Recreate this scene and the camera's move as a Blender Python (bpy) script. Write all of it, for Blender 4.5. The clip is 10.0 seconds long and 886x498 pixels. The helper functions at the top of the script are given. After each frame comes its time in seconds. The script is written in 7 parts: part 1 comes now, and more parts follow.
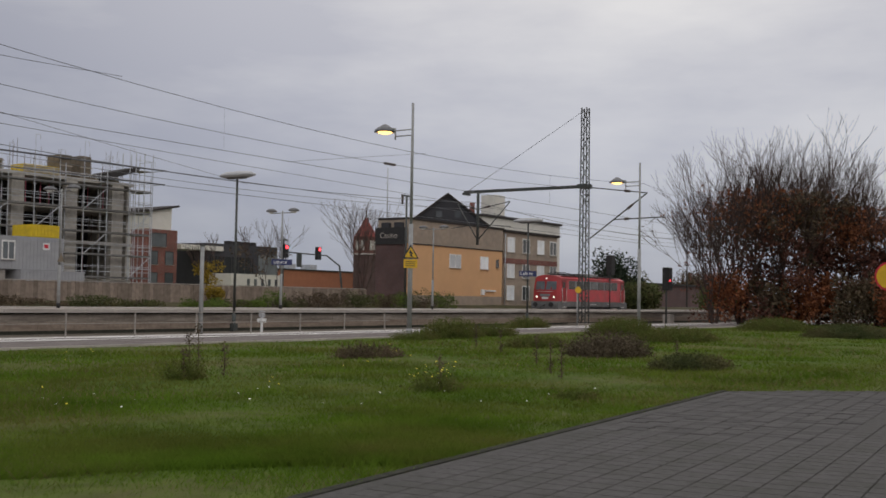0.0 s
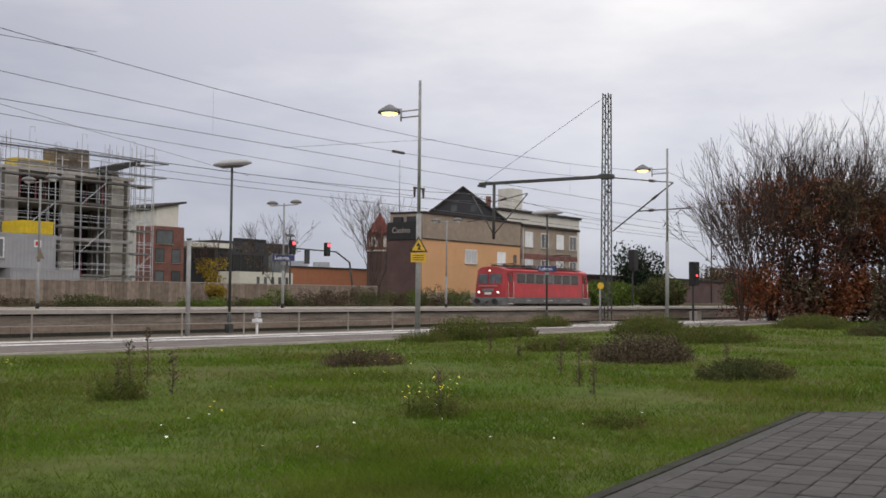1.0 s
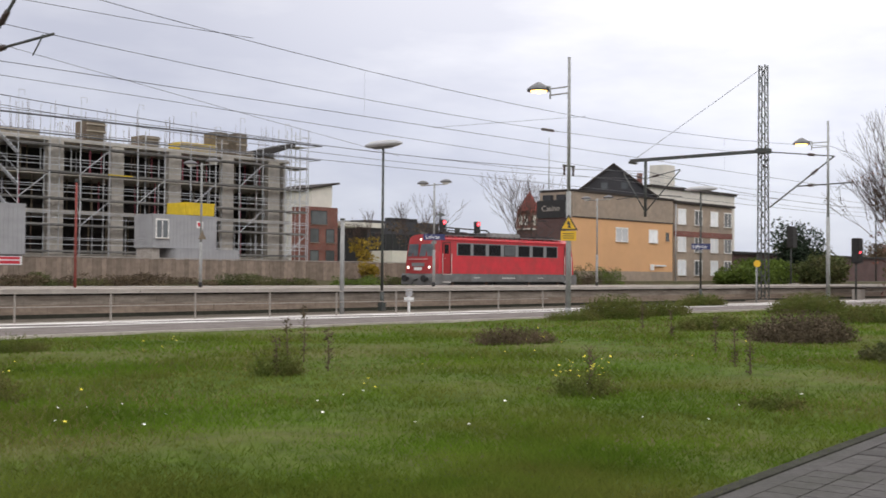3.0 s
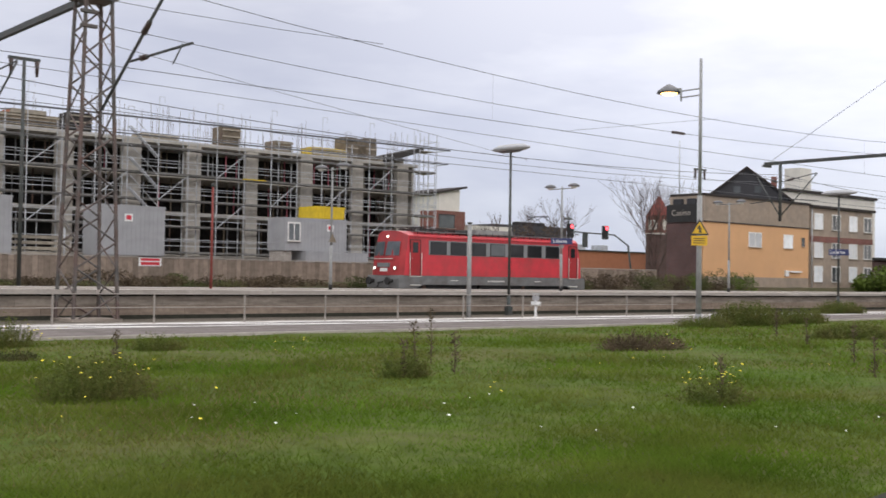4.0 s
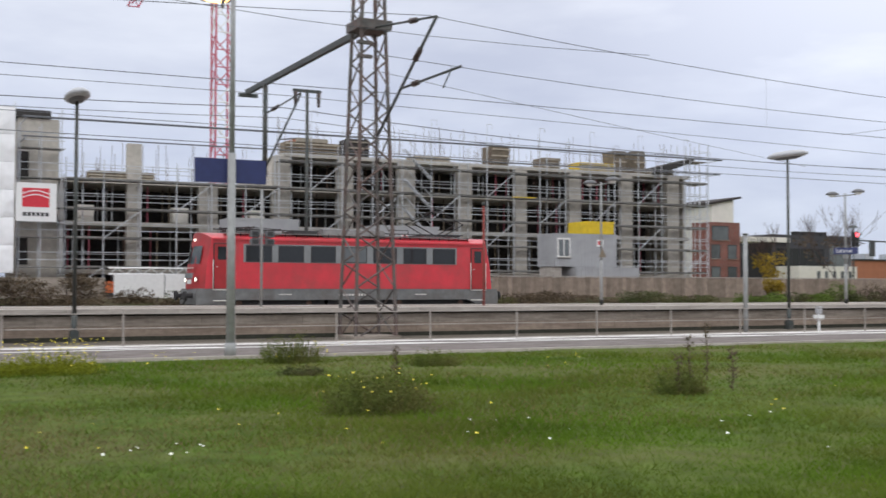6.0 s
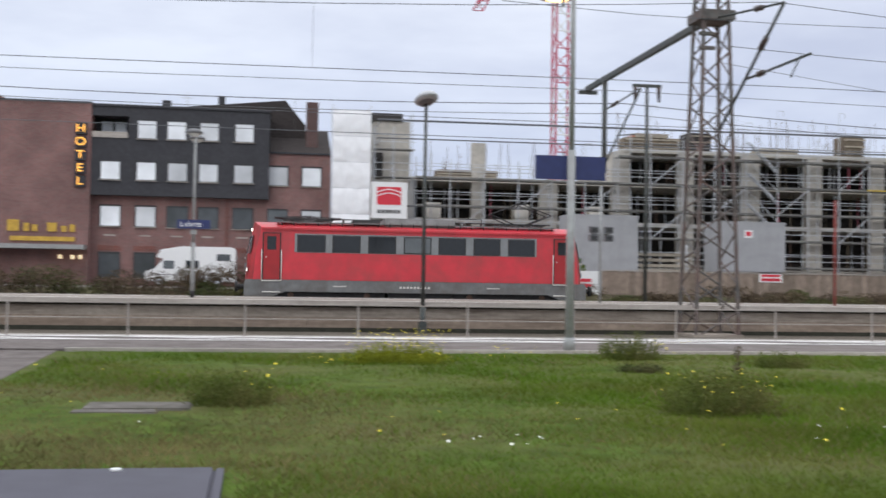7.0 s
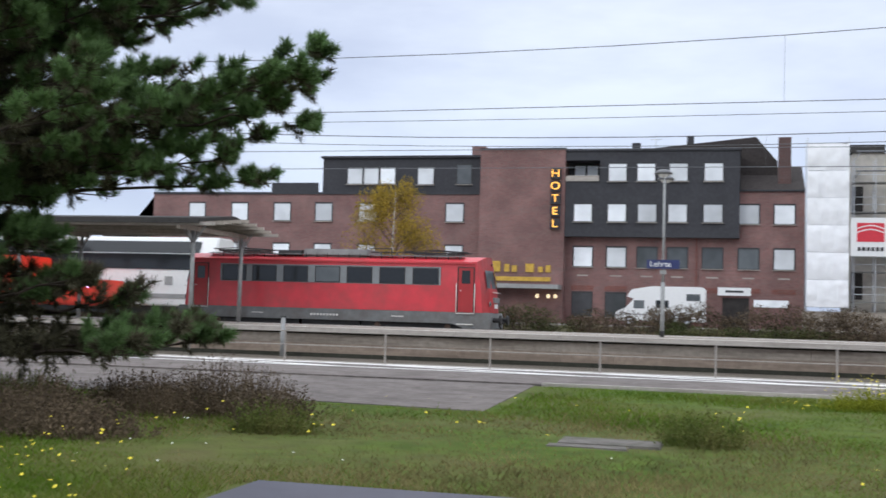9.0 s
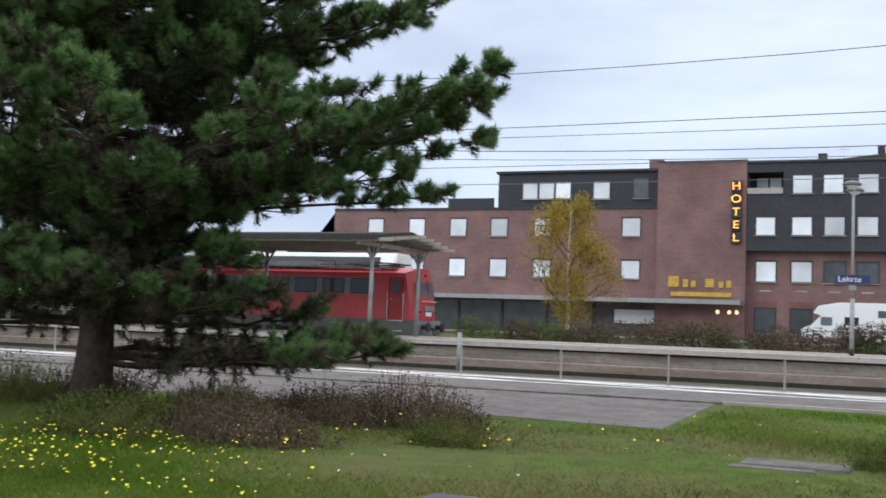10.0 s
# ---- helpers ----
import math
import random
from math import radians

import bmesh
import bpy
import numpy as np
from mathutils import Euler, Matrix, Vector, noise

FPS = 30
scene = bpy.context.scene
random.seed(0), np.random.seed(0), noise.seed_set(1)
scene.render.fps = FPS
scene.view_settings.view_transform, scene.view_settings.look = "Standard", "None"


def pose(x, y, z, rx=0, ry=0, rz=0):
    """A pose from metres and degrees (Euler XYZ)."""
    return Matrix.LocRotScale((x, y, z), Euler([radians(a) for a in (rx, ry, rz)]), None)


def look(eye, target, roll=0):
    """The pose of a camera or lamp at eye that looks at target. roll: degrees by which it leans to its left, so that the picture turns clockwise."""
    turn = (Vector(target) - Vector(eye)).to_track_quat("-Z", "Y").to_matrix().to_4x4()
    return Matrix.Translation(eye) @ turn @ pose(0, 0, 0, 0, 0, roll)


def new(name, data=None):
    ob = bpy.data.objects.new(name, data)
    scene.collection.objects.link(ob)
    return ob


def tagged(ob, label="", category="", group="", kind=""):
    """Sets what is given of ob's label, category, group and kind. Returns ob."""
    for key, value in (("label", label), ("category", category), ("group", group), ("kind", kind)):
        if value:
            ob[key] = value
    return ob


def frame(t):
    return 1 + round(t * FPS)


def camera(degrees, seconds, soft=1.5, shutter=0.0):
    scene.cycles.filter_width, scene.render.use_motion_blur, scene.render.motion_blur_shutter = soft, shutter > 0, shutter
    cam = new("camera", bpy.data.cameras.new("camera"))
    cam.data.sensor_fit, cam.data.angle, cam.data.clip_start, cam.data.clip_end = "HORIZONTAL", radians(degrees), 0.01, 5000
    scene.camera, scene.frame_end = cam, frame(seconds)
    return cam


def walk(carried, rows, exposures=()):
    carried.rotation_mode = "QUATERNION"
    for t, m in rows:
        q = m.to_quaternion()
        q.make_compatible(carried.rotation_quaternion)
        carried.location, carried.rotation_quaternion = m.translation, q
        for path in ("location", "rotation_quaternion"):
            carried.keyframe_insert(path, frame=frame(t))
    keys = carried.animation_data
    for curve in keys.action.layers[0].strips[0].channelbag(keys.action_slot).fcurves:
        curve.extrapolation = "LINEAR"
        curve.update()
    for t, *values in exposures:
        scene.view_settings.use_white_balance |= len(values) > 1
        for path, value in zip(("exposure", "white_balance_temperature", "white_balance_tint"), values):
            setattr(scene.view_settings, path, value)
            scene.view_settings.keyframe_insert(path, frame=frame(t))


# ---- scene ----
cam = camera(43.2, 10.0, soft=1.6, shutter=0.3)
EYE = 1.7
# seconds, x, y, z, yaw, pitch, roll; x runs along the rails, y across them
ROWS = [
    (0.0, -4.15, -2.5, 1.7, -55.65, 2.61, -0.92),
    (0.5, -2.0, -1.4, 1.7, -54.42, 2.87, -0.61),
    (1.0, 0, 0, 1.7, -54.72, 2.47, -0.56),
    (1.5, 0, 0, 1.7, -54.51, 1.84, -0.49),
    (2.0, 0, 0, 1.7, -52.29, 1.34, -0.29),
    (2.5, 0, 0, 1.7, -49.88, 1.29, -0.23),
    (4.0, 0, 0, 1.7, -40.56, 1.43, -0.93),
    (4.5, 0, 0, 1.7, -37.4, 1.61, -0.76),
    (5.0, 0, 0, 1.7, -33.96, 1.69, -0.54),
    (6.5, 0, 0, 1.7, -19.52, 1.95, -0.26),
    (7.0, 0, 0, 1.7, -9.57, 1.76, -0.91),
    (7.5, 0, 0, 1.7, -3.71, 2.97, -1.71),
    (8.0, 0, 0, 1.7, 2.55, 3.15, -1.47),
    (8.5, 0, 0, 1.7, 9.23, 3.3, -1.65),
    (9.0, 0, 0, 1.7, 14.12, 3.27, -1.63),
    (9.5, 0, 0, 1.7, 19.08, 3.37, -2.01),
    (10.0, 0, 0, 1.7, 23.08, 3.75, -2.05),
]
walk(cam, [(t, pose(x, y, z, 90 + pitch, roll, yaw)) for t, x, y, z, yaw, pitch, roll in ROWS], exposures=[(0.0, -0.82, 6750, 10), (0.5, -0.56, 6750, 10), (1.0, -0.40, 6800, 10), (2.0, -0.15, 6850, 10), (4.0, 0.0, 6650, 10), (6.5, 0.05, 6350, 8), (8.0, 0.12, 6150, 8), (10.0, 0.18, 6050, 5)])


# ---- world and light: an overcast November afternoon ----
world = bpy.data.worlds.new("overcast")
scene.world = world
world.use_nodes = True
wn, wl = world.node_tree.nodes, world.node_tree.links
wn.clear()
w_out = wn.new("ShaderNodeOutputWorld")
w_bg = wn.new("ShaderNodeBackground")
w_sky = wn.new("ShaderNodeTexSky")
w_sky.sky_type, w_sky.sun_disc = "NISHITA", False
w_sky.sun_elevation, w_sky.sun_rotation = radians(14), radians(120)
w_tc = wn.new("ShaderNodeTexCoord")
w_sep = wn.new("ShaderNodeSeparateXYZ")
w_map = wn.new("ShaderNodeMapping")
w_map.inputs["Scale"].default_value = (1.0, 1.0, 3.6)
w_noise = wn.new("ShaderNodeTexNoise")
w_noise.inputs["Scale"].default_value, w_noise.inputs["Detail"].default_value = 2.1, 6.0
w_noise.inputs["Roughness"].default_value = 0.55
w_ramp = wn.new("ShaderNodeValToRGB")          # cloud layer by height over the horizon
w_ramp.color_ramp.elements[0].position, w_ramp.color_ramp.elements[0].color = 0.0, (0.53, 0.58, 0.70, 1)
w_ramp.color_ramp.elements[1].position, w_ramp.color_ramp.elements[1].color = 1.0, (1.75, 1.75, 1.80, 1)
for at, tone in ((0.13, (0.63, 0.67, 0.80, 1)), (0.30, (0.76, 0.78, 0.87, 1)), (0.55, (1.35, 1.36, 1.42, 1))):
    w_ramp.color_ramp.elements.new(at).color = tone
w_tone = wn.new("ShaderNodeValToRGB")          # lighter and darker banks of cloud
w_tone.color_ramp.elements[0].position, w_tone.color_ramp.elements[0].color = 0.36, (0.79, 0.80, 0.86, 1)
w_tone.color_ramp.elements[1].position, w_tone.color_ramp.elements[1].color = 0.62, (1.13, 1.12, 1.10, 1)
w_mul = wn.new("ShaderNodeMixRGB")
w_mul.blend_type, w_mul.inputs[0].default_value = "MULTIPLY", 1.0
w_dim = wn.new("ShaderNodeMixRGB")
w_dim.blend_type, w_dim.inputs[0].default_value = "MULTIPLY", 1.0
w_dim.inputs[2].default_value = (0.08, 0.08, 0.08, 1)
w_dir = wn.new("ShaderNodeVectorMath")          # thinner cloud towards the low sun
w_dir.operation = "DOT_PRODUCT"
w_dir.inputs[1].default_value = (0.80, 0.42, 0.43)
w_glow = wn.new("ShaderNodeMapRange")
w_glow.interpolation_type = "SMOOTHSTEP"
w_glow.inputs[1].default_value, w_glow.inputs[2].default_value, w_glow.inputs[3].default_value, w_glow.inputs[4].default_value = 0.82, 0.99, 0.0, 1.0
w_warm = wn.new("ShaderNodeMixRGB")
w_warm.blend_type = "MULTIPLY"
w_warm.inputs[2].default_value = (1.50, 1.47, 1.38, 1)
w_mix = wn.new("ShaderNodeMixRGB")
w_mix.inputs[0].default_value = 0.93
for a, b in ((w_tc.outputs["Generated"], w_sep.inputs[0]), (w_tc.outputs["Generated"], w_map.inputs[0]), (w_map.outputs[0], w_noise.inputs["Vector"]),
             (w_sep.outputs["Z"], w_ramp.inputs[0]), (w_noise.outputs["Fac"], w_tone.inputs[0]), (w_ramp.outputs[0], w_mul.inputs[1]), (w_tone.outputs[0], w_mul.inputs[2]),
             (w_sky.outputs[0], w_dim.inputs[1]), (w_dim.outputs[0], w_mix.inputs[1]), (w_tc.outputs["Generated"], w_dir.inputs[0]), (w_dir.outputs["Value"], w_glow.inputs[0]), (w_glow.outputs[0], w_warm.inputs[0]), (w_mul.outputs[0], w_warm.inputs[1]), (w_warm.outputs[0], w_mix.inputs[2]), (w_mix.outputs[0], w_bg.inputs[0]), (w_bg.outputs[0], w_out.inputs[0])):
    wl.new(a, b)
w_bg.inputs[1].default_value = 1.1
sun = new("sun", bpy.data.lights.new("sun", "SUN"))
sun.data.energy, sun.data.angle, sun.data.color = 0.6, radians(25), (1.0, 0.95, 0.88)
sun.matrix_world = look((0, 0, 60), (40, 60, 30))


# ---- materials ----
def mat(name, color, rough=0.7, metal=0.0, vary=0.25, scale=6.0, bump=0.0, bump_scale=40.0, dirt=None, dirt_amount=0.0, dirt_scale=0.6, rand=0.0, emit=None, power=0.0, island=0.0, coat=0.0, spec=0.5, streak=0.0):
    """A surface with grain at a fine scale, stains at a coarse one, and bump."""
    m = bpy.data.materials.new(name)
    m.use_nodes = True
    n, l = m.node_tree.nodes, m.node_tree.links
    p = n["Principled BSDF"]
    p.inputs["Roughness"].default_value, p.inputs["Metallic"].default_value = rough, metal
    p.inputs["Coat Weight"].default_value, p.inputs["Specular IOR Level"].default_value = coat, spec
    tc = n.new("ShaderNodeTexCoord")
    fine = n.new("ShaderNodeTexNoise")
    fine.inputs["Scale"].default_value, fine.inputs["Detail"].default_value = scale, 6.0
    l.new(tc.outputs["Object"], fine.inputs["Vector"])
    ramp = n.new("ShaderNodeValToRGB")
    r, g, b = color
    ramp.color_ramp.elements[0].position, ramp.color_ramp.elements[1].position = 0.3, 0.7
    ramp.color_ramp.elements[0].color = (r * (1 - vary), g * (1 - vary), b * (1 - vary), 1)
    ramp.color_ramp.elements[1].color = (min(1, r * (1 + vary)), min(1, g * (1 + vary)), min(1, b * (1 + vary)), 1)
    l.new(fine.outputs["Fac"], ramp.inputs[0])
    out = ramp.outputs[0]
    if dirt:
        coarse = n.new("ShaderNodeTexNoise")
        coarse.inputs["Scale"].default_value, coarse.inputs["Detail"].default_value = dirt_scale, 8.0
        coarse.inputs["Roughness"].default_value = 0.65
        if streak:
            long_way = n.new("ShaderNodeMapping")
            long_way.inputs["Scale"].default_value = (1.0 / streak, 1.0, streak)
            l.new(tc.outputs["Object"], long_way.inputs[0])
            l.new(long_way.outputs[0], coarse.inputs["Vector"])
        else:
            l.new(tc.outputs["Object"], coarse.inputs["Vector"])
        gate = n.new("ShaderNodeMapRange")
        gate.inputs[1].default_value, gate.inputs[2].default_value, gate.inputs[3].default_value, gate.inputs[4].default_value = 0.42, 0.68, 0.0, dirt_amount
        l.new(coarse.outputs["Fac"], gate.inputs[0])
        mx = n.new("ShaderNodeMixRGB")
        mx.inputs[2].default_value = (*dirt, 1)
        l.new(gate.outputs[0], mx.inputs[0])
        l.new(out, mx.inputs[1])
        out = mx.outputs[0]
    for amount, source in ((rand, "ob"), (island, "isl")):
        if amount:
            info = n.new("ShaderNodeObjectInfo") if source == "ob" else n.new("ShaderNodeNewGeometry")
            rng = n.new("ShaderNodeMapRange")
            rng.inputs[3].default_value, rng.inputs[4].default_value = 1 - amount, 1 + amount
            l.new(info.outputs["Random"] if source == "ob" else info.outputs["Random Per Island"], rng.inputs[0])
            hs = n.new("ShaderNodeHueSaturation")
            l.new(rng.outputs[0], hs.inputs["Value"])
            l.new(out, hs.inputs["Color"])
            out = hs.outputs[0]
    l.new(out, p.inputs["Base Color"])
    if bump:
        bn = n.new("ShaderNodeTexNoise")
        bn.inputs["Scale"].default_value, bn.inputs["Detail"].default_value = bump_scale, 4.0
        l.new(tc.outputs["Object"], bn.inputs["Vector"])
        bp = n.new("ShaderNodeBump")
        bp.inputs["Strength"].default_value, bp.inputs["Distance"].default_value = bump, 0.02
        l.new(bn.outputs["Fac"], bp.inputs["Height"])
        l.new(bp.outputs[0], p.inputs["Normal"])
    if emit:
        p.inputs["Emission Color"].default_value, p.inputs["Emission Strength"].default_value = (*emit, 1), power
    return m


def brick_mat(name, c1, c2, mortar, width=0.24, height=0.075):
    m = mat(name, c1, rough=0.85)
    n, l = m.node_tree.nodes, m.node_tree.links
    p = n["Principled BSDF"]
    tc = n.new("ShaderNodeTexCoord")
    sx = n.new("ShaderNodeSeparateXYZ")
    l.new(tc.outputs["Object"], sx.inputs[0])
    add = n.new("ShaderNodeMath")
    l.new(sx.outputs["X"], add.inputs[0])
    l.new(sx.outputs["Y"], add.inputs[1])
    cx = n.new("ShaderNodeCombineXYZ")
    l.new(add.outputs[0], cx.inputs[0])
    l.new(sx.outputs["Z"], cx.inputs[1])
    br = n.new("ShaderNodeTexBrick")
    br.inputs["Color1"].default_value, br.inputs["Color2"].default_value, br.inputs["Mortar"].default_value = (*c1, 1), (*c2, 1), (*mortar, 1)
    br.inputs["Scale"].default_value, br.inputs["Brick Width"].default_value, br.inputs["Row Height"].default_value = 1.0, width, height
    br.inputs["Mortar Size"].default_value = 0.008
    l.new(cx.outputs[0], br.inputs["Vector"])
    stain = n.new("ShaderNodeTexNoise")
    stain.inputs["Scale"].default_value, stain.inputs["Detail"].default_value = 0.5, 7.0
    l.new(tc.outputs["Object"], stain.inputs["Vector"])
    rr = n.new("ShaderNodeMapRange")
    rr.inputs[1].default_value, rr.inputs[2].default_value, rr.inputs[3].default_value, rr.inputs[4].default_value = 0.3, 0.7, 0.78, 1.2
    l.new(stain.outputs["Fac"], rr.inputs[0])
    hs = n.new("ShaderNodeHueSaturation")
    l.new(rr.outputs[0], hs.inputs["Value"])
    l.new(br.outputs["Color"], hs.inputs["Color"])
    l.new(hs.outputs[0], p.inputs["Base Color"])
    bp = n.new("ShaderNodeBump")
    bp.inputs["Strength"].default_value, bp.inputs["Distance"].default_value = 0.4, 0.01
    l.new(br.outputs["Fac"], bp.inputs["Height"])
    bp.invert = True
    l.new(bp.outputs[0], p.inputs["Normal"])
    return m


M = dict(
    soil=mat("soil_and_turf", (0.066, 0.104, 0.013), 0.95, vary=0.35, scale=2.2, bump=0.8, bump_scale=14, dirt=(0.13, 0.105, 0.050), dirt_amount=0.8, dirt_scale=0.22, spec=0.12),
    grass=mat("grass_blades", (0.098, 0.166, 0.019), 0.8, vary=0.34, scale=0.45, dirt=(0.165, 0.142, 0.045), dirt_amount=0.7, dirt_scale=0.30, island=0.12, spec=0.0),
    dry_grass=mat("short_dry_grass", (0.19, 0.155, 0.070), 0.8, vary=0.35, scale=0.6, dirt=(0.10, 0.115, 0.035), dirt_amount=0.8, dirt_scale=0.5, island=0.25, spec=0.1),
    weed=mat("weed_leaf", (0.105, 0.135, 0.030), 0.7, vary=0.3, scale=3, dirt=(0.15, 0.11, 0.05), dirt_amount=0.7, dirt_scale=1.6, island=0.3, spec=0.12),
    mustard=mat("yellow_green_weed", (0.20, 0.22, 0.020), 0.7, vary=0.3, scale=3, island=0.3, spec=0.12),
    dry=mat("dry_stem", (0.105, 0.082, 0.055), 0.9, vary=0.35, scale=5, island=0.4, spec=0.12),
    flower=mat("yellow_petal", (0.75, 0.62, 0.03), 0.6, vary=0.15, scale=5),
    white_flower=mat("white_petal", (0.75, 0.75, 0.68), 0.6, vary=0.1),
    asphalt=mat("platform_asphalt", (0.190, 0.166, 0.154), 0.9, vary=0.22, scale=5, bump=0.35, bump_scale=90, dirt=(0.100, 0.086, 0.078), dirt_amount=0.8, dirt_scale=0.9, spec=0.12),
    slab=mat("paving_slab", (0.088, 0.083, 0.080), 0.85, vary=0.18, scale=11, bump=0.35, bump_scale=70, dirt=(0.055, 0.055, 0.045), dirt_amount=0.6, dirt_scale=1.3, rand=0.16, spec=0.12),
    island=mat("pale_platform_surface", (0.31, 0.272, 0.238), 0.9, vary=0.12, scale=5, bump=0.2, dirt=(0.20, 0.175, 0.155), dirt_amount=0.8, dirt_scale=0.8, streak=3.0, spec=0.12),
    low_block=mat("brown_wall_block", (0.30, 0.238, 0.188), 0.9, vary=0.16, scale=5, bump=0.3, dirt=(0.16, 0.12, 0.095), dirt_amount=0.75, dirt_scale=1.3, rand=0.05, spec=0.12, streak=3.0),
    cover_slab=mat("mossy_cover_slab", (0.165, 0.150, 0.138), 0.9, vary=0.2, scale=6, bump=0.4, dirt=(0.07, 0.068, 0.05), dirt_amount=0.8, dirt_scale=2, spec=0.12),
    joint=mat("joint_soil_and_shade", (0.045, 0.045, 0.035), 1.0, vary=0.3, bump=0.5, spec=0.12),
    white_line=mat("worn_white_line", (0.82, 0.80, 0.77), 0.8, vary=0.1, scale=12, dirt=(0.36, 0.34, 0.32), dirt_amount=0.7, dirt_scale=1.2),
    concrete=mat("platform_concrete", (0.35, 0.305, 0.26), 0.9, vary=0.14, scale=6, bump=0.3, bump_scale=30, dirt=(0.17, 0.14, 0.115), dirt_amount=0.9, dirt_scale=1.3, streak=3.0, rand=0.05, spec=0.12),
    coping=mat("coping_concrete", (0.43, 0.39, 0.35), 0.85, vary=0.12, scale=6, bump=0.2, bump_scale=30, dirt=(0.25, 0.225, 0.20), dirt_amount=0.7, dirt_scale=1.2, rand=0.05, spec=0.12, streak=3.0),
    raw=mat("raw_concrete", (0.50, 0.465, 0.41), 0.9, vary=0.12, scale=3, bump=0.3, bump_scale=20, dirt=(0.29, 0.27, 0.24), dirt_amount=0.6, dirt_scale=0.5),
    ballast=mat("ballast", (0.135, 0.115, 0.095), 0.95, vary=0.5, scale=22, bump=1.0, bump_scale=26, dirt=(0.075, 0.070, 0.050), dirt_amount=0.7, dirt_scale=0.5, spec=0.12),
    sleeper=mat("sleeper", (0.16, 0.14, 0.12), 0.9, vary=0.3),
    rail=mat("rail_steel", (0.13, 0.085, 0.065), 0.55, metal=0.6, vary=0.3),
    galv=mat("galvanised_steel", (0.54, 0.56, 0.59), 0.5, metal=0.4, vary=0.15, scale=8, dirt=(0.28, 0.27, 0.26), dirt_amount=0.5, dirt_scale=2),
    fence=mat("dull_fence_tube", (0.30, 0.27, 0.24), 0.6, metal=0.2, vary=0.15, dirt=(0.24, 0.21, 0.19), dirt_amount=0.5, dirt_scale=2),
    pole=mat("grey_painted_pole", (0.33, 0.335, 0.33), 0.6, metal=0.2, vary=0.12, scale=5, dirt=(0.20, 0.19, 0.18), dirt_amount=0.5, dirt_scale=2),
    dark_pole=mat("dark_green_steel", (0.055, 0.065, 0.062), 0.6, metal=0.2, vary=0.25, scale=5, dirt=(0.11, 0.085, 0.07), dirt_amount=0.5, dirt_scale=2),
    lattice=mat("weathered_mast_steel", (0.112, 0.106, 0.10), 0.75, metal=0.2, vary=0.35, scale=3, dirt=(0.20, 0.09, 0.065), dirt_amount=0.55, dirt_scale=0.8),
    insulator=mat("brown_insulator", (0.05, 0.03, 0.025), 0.3),
    wire=mat("copper_wire", (0.13, 0.135, 0.145), 0.6, metal=0.4),
    red=mat("traffic_red_paint", (0.55, 0.034, 0.048), 0.42, vary=0.10, scale=1.6, dirt=(0.30, 0.050, 0.048), dirt_amount=0.75, dirt_scale=0.7, bump=0.05, bump_scale=6, coat=0.1),
    # darker red: recess shade on the cab doors, also the roof line
    red_dark=mat("recess_shade_and_trim_red", (0.34, 0.016, 0.020), 0.5, vary=0.12, scale=2, dirt=(0.20, 0.03, 0.03), dirt_amount=0.5),
    loco_grey=mat("frame_grey_paint", (0.15, 0.155, 0.155), 0.7, vary=0.2, scale=2.5, dirt=(0.09, 0.075, 0.065), dirt_amount=0.7, dirt_scale=0.9),
    band_grey=mat("window_band_grey", (0.20, 0.21, 0.215), 0.55, vary=0.1, scale=3),
    roof_grey=mat("roof_grey", (0.22, 0.21, 0.205), 0.8, vary=0.2, scale=3, dirt=(0.10, 0.09, 0.085), dirt_amount=0.7),
    black=mat("black_iron", (0.022, 0.021, 0.021), 0.7, vary=0.3, scale=4),
    glass=mat("dark_glass", (0.018, 0.020, 0.022), 0.08, vary=0.1),
    rubber=mat("window_rubber", (0.03, 0.03, 0.03), 0.8),
    rail_white=mat("pale_grab_rail", (0.60, 0.58, 0.54), 0.5, vary=0.1),
    headlight=mat("lit_headlight", (0.9, 0.9, 0.85), 0.3, emit=(1.0, 0.93, 0.8), power=3.5),
    blue=mat("sign_blue", (0.022, 0.030, 0.115), 0.45, vary=0.1),
    white=mat("white_enamel", (0.78, 0.78, 0.77), 0.45, vary=0.05),
    yellow=mat("sign_yellow", (0.72, 0.43, 0.02), 0.5, vary=0.1, scale=6),
    container_grey=mat("site_cabin_grey", (0.35, 0.352, 0.362), 0.6, vary=0.06, scale=1.5, dirt=(0.22, 0.22, 0.22), dirt_amount=0.4),
    container_yellow=mat("skip_yellow", (0.66, 0.47, 0.02), 0.6, vary=0.12, scale=3, dirt=(0.4, 0.27, 0.03), dirt_amount=0.5),
    board=mat("hoarding_board", (0.26, 0.205, 0.165), 0.85, vary=0.2, scale=3, rand=0.22, bump=0.2, spec=0.12),
    plank=mat("scaffold_plank", (0.34, 0.30, 0.24), 0.85, vary=0.2, scale=3, rand=0.2),
    deck_steel=mat("dull_deck_steel", (0.20, 0.195, 0.185), 0.7, metal=0.2, vary=0.25, scale=3, rand=0.3),
    formwork=mat("formwork_panel", (0.18, 0.145, 0.105), 0.85, vary=0.25, scale=3, rand=0.25),
    sheet=mat("white_scaffold_sheet", (0.86, 0.86, 0.87), 0.6, vary=0.05, scale=2, bump=1.0, bump_scale=4.0),
    brick=brick_mat("brown_brick", (0.250, 0.122, 0.112), (0.185, 0.092, 0.085), (0.20, 0.165, 0.15)),
    brick_red=brick_mat("red_brick", (0.24, 0.075, 0.055), (0.17, 0.055, 0.045), (0.19, 0.15, 0.13)),
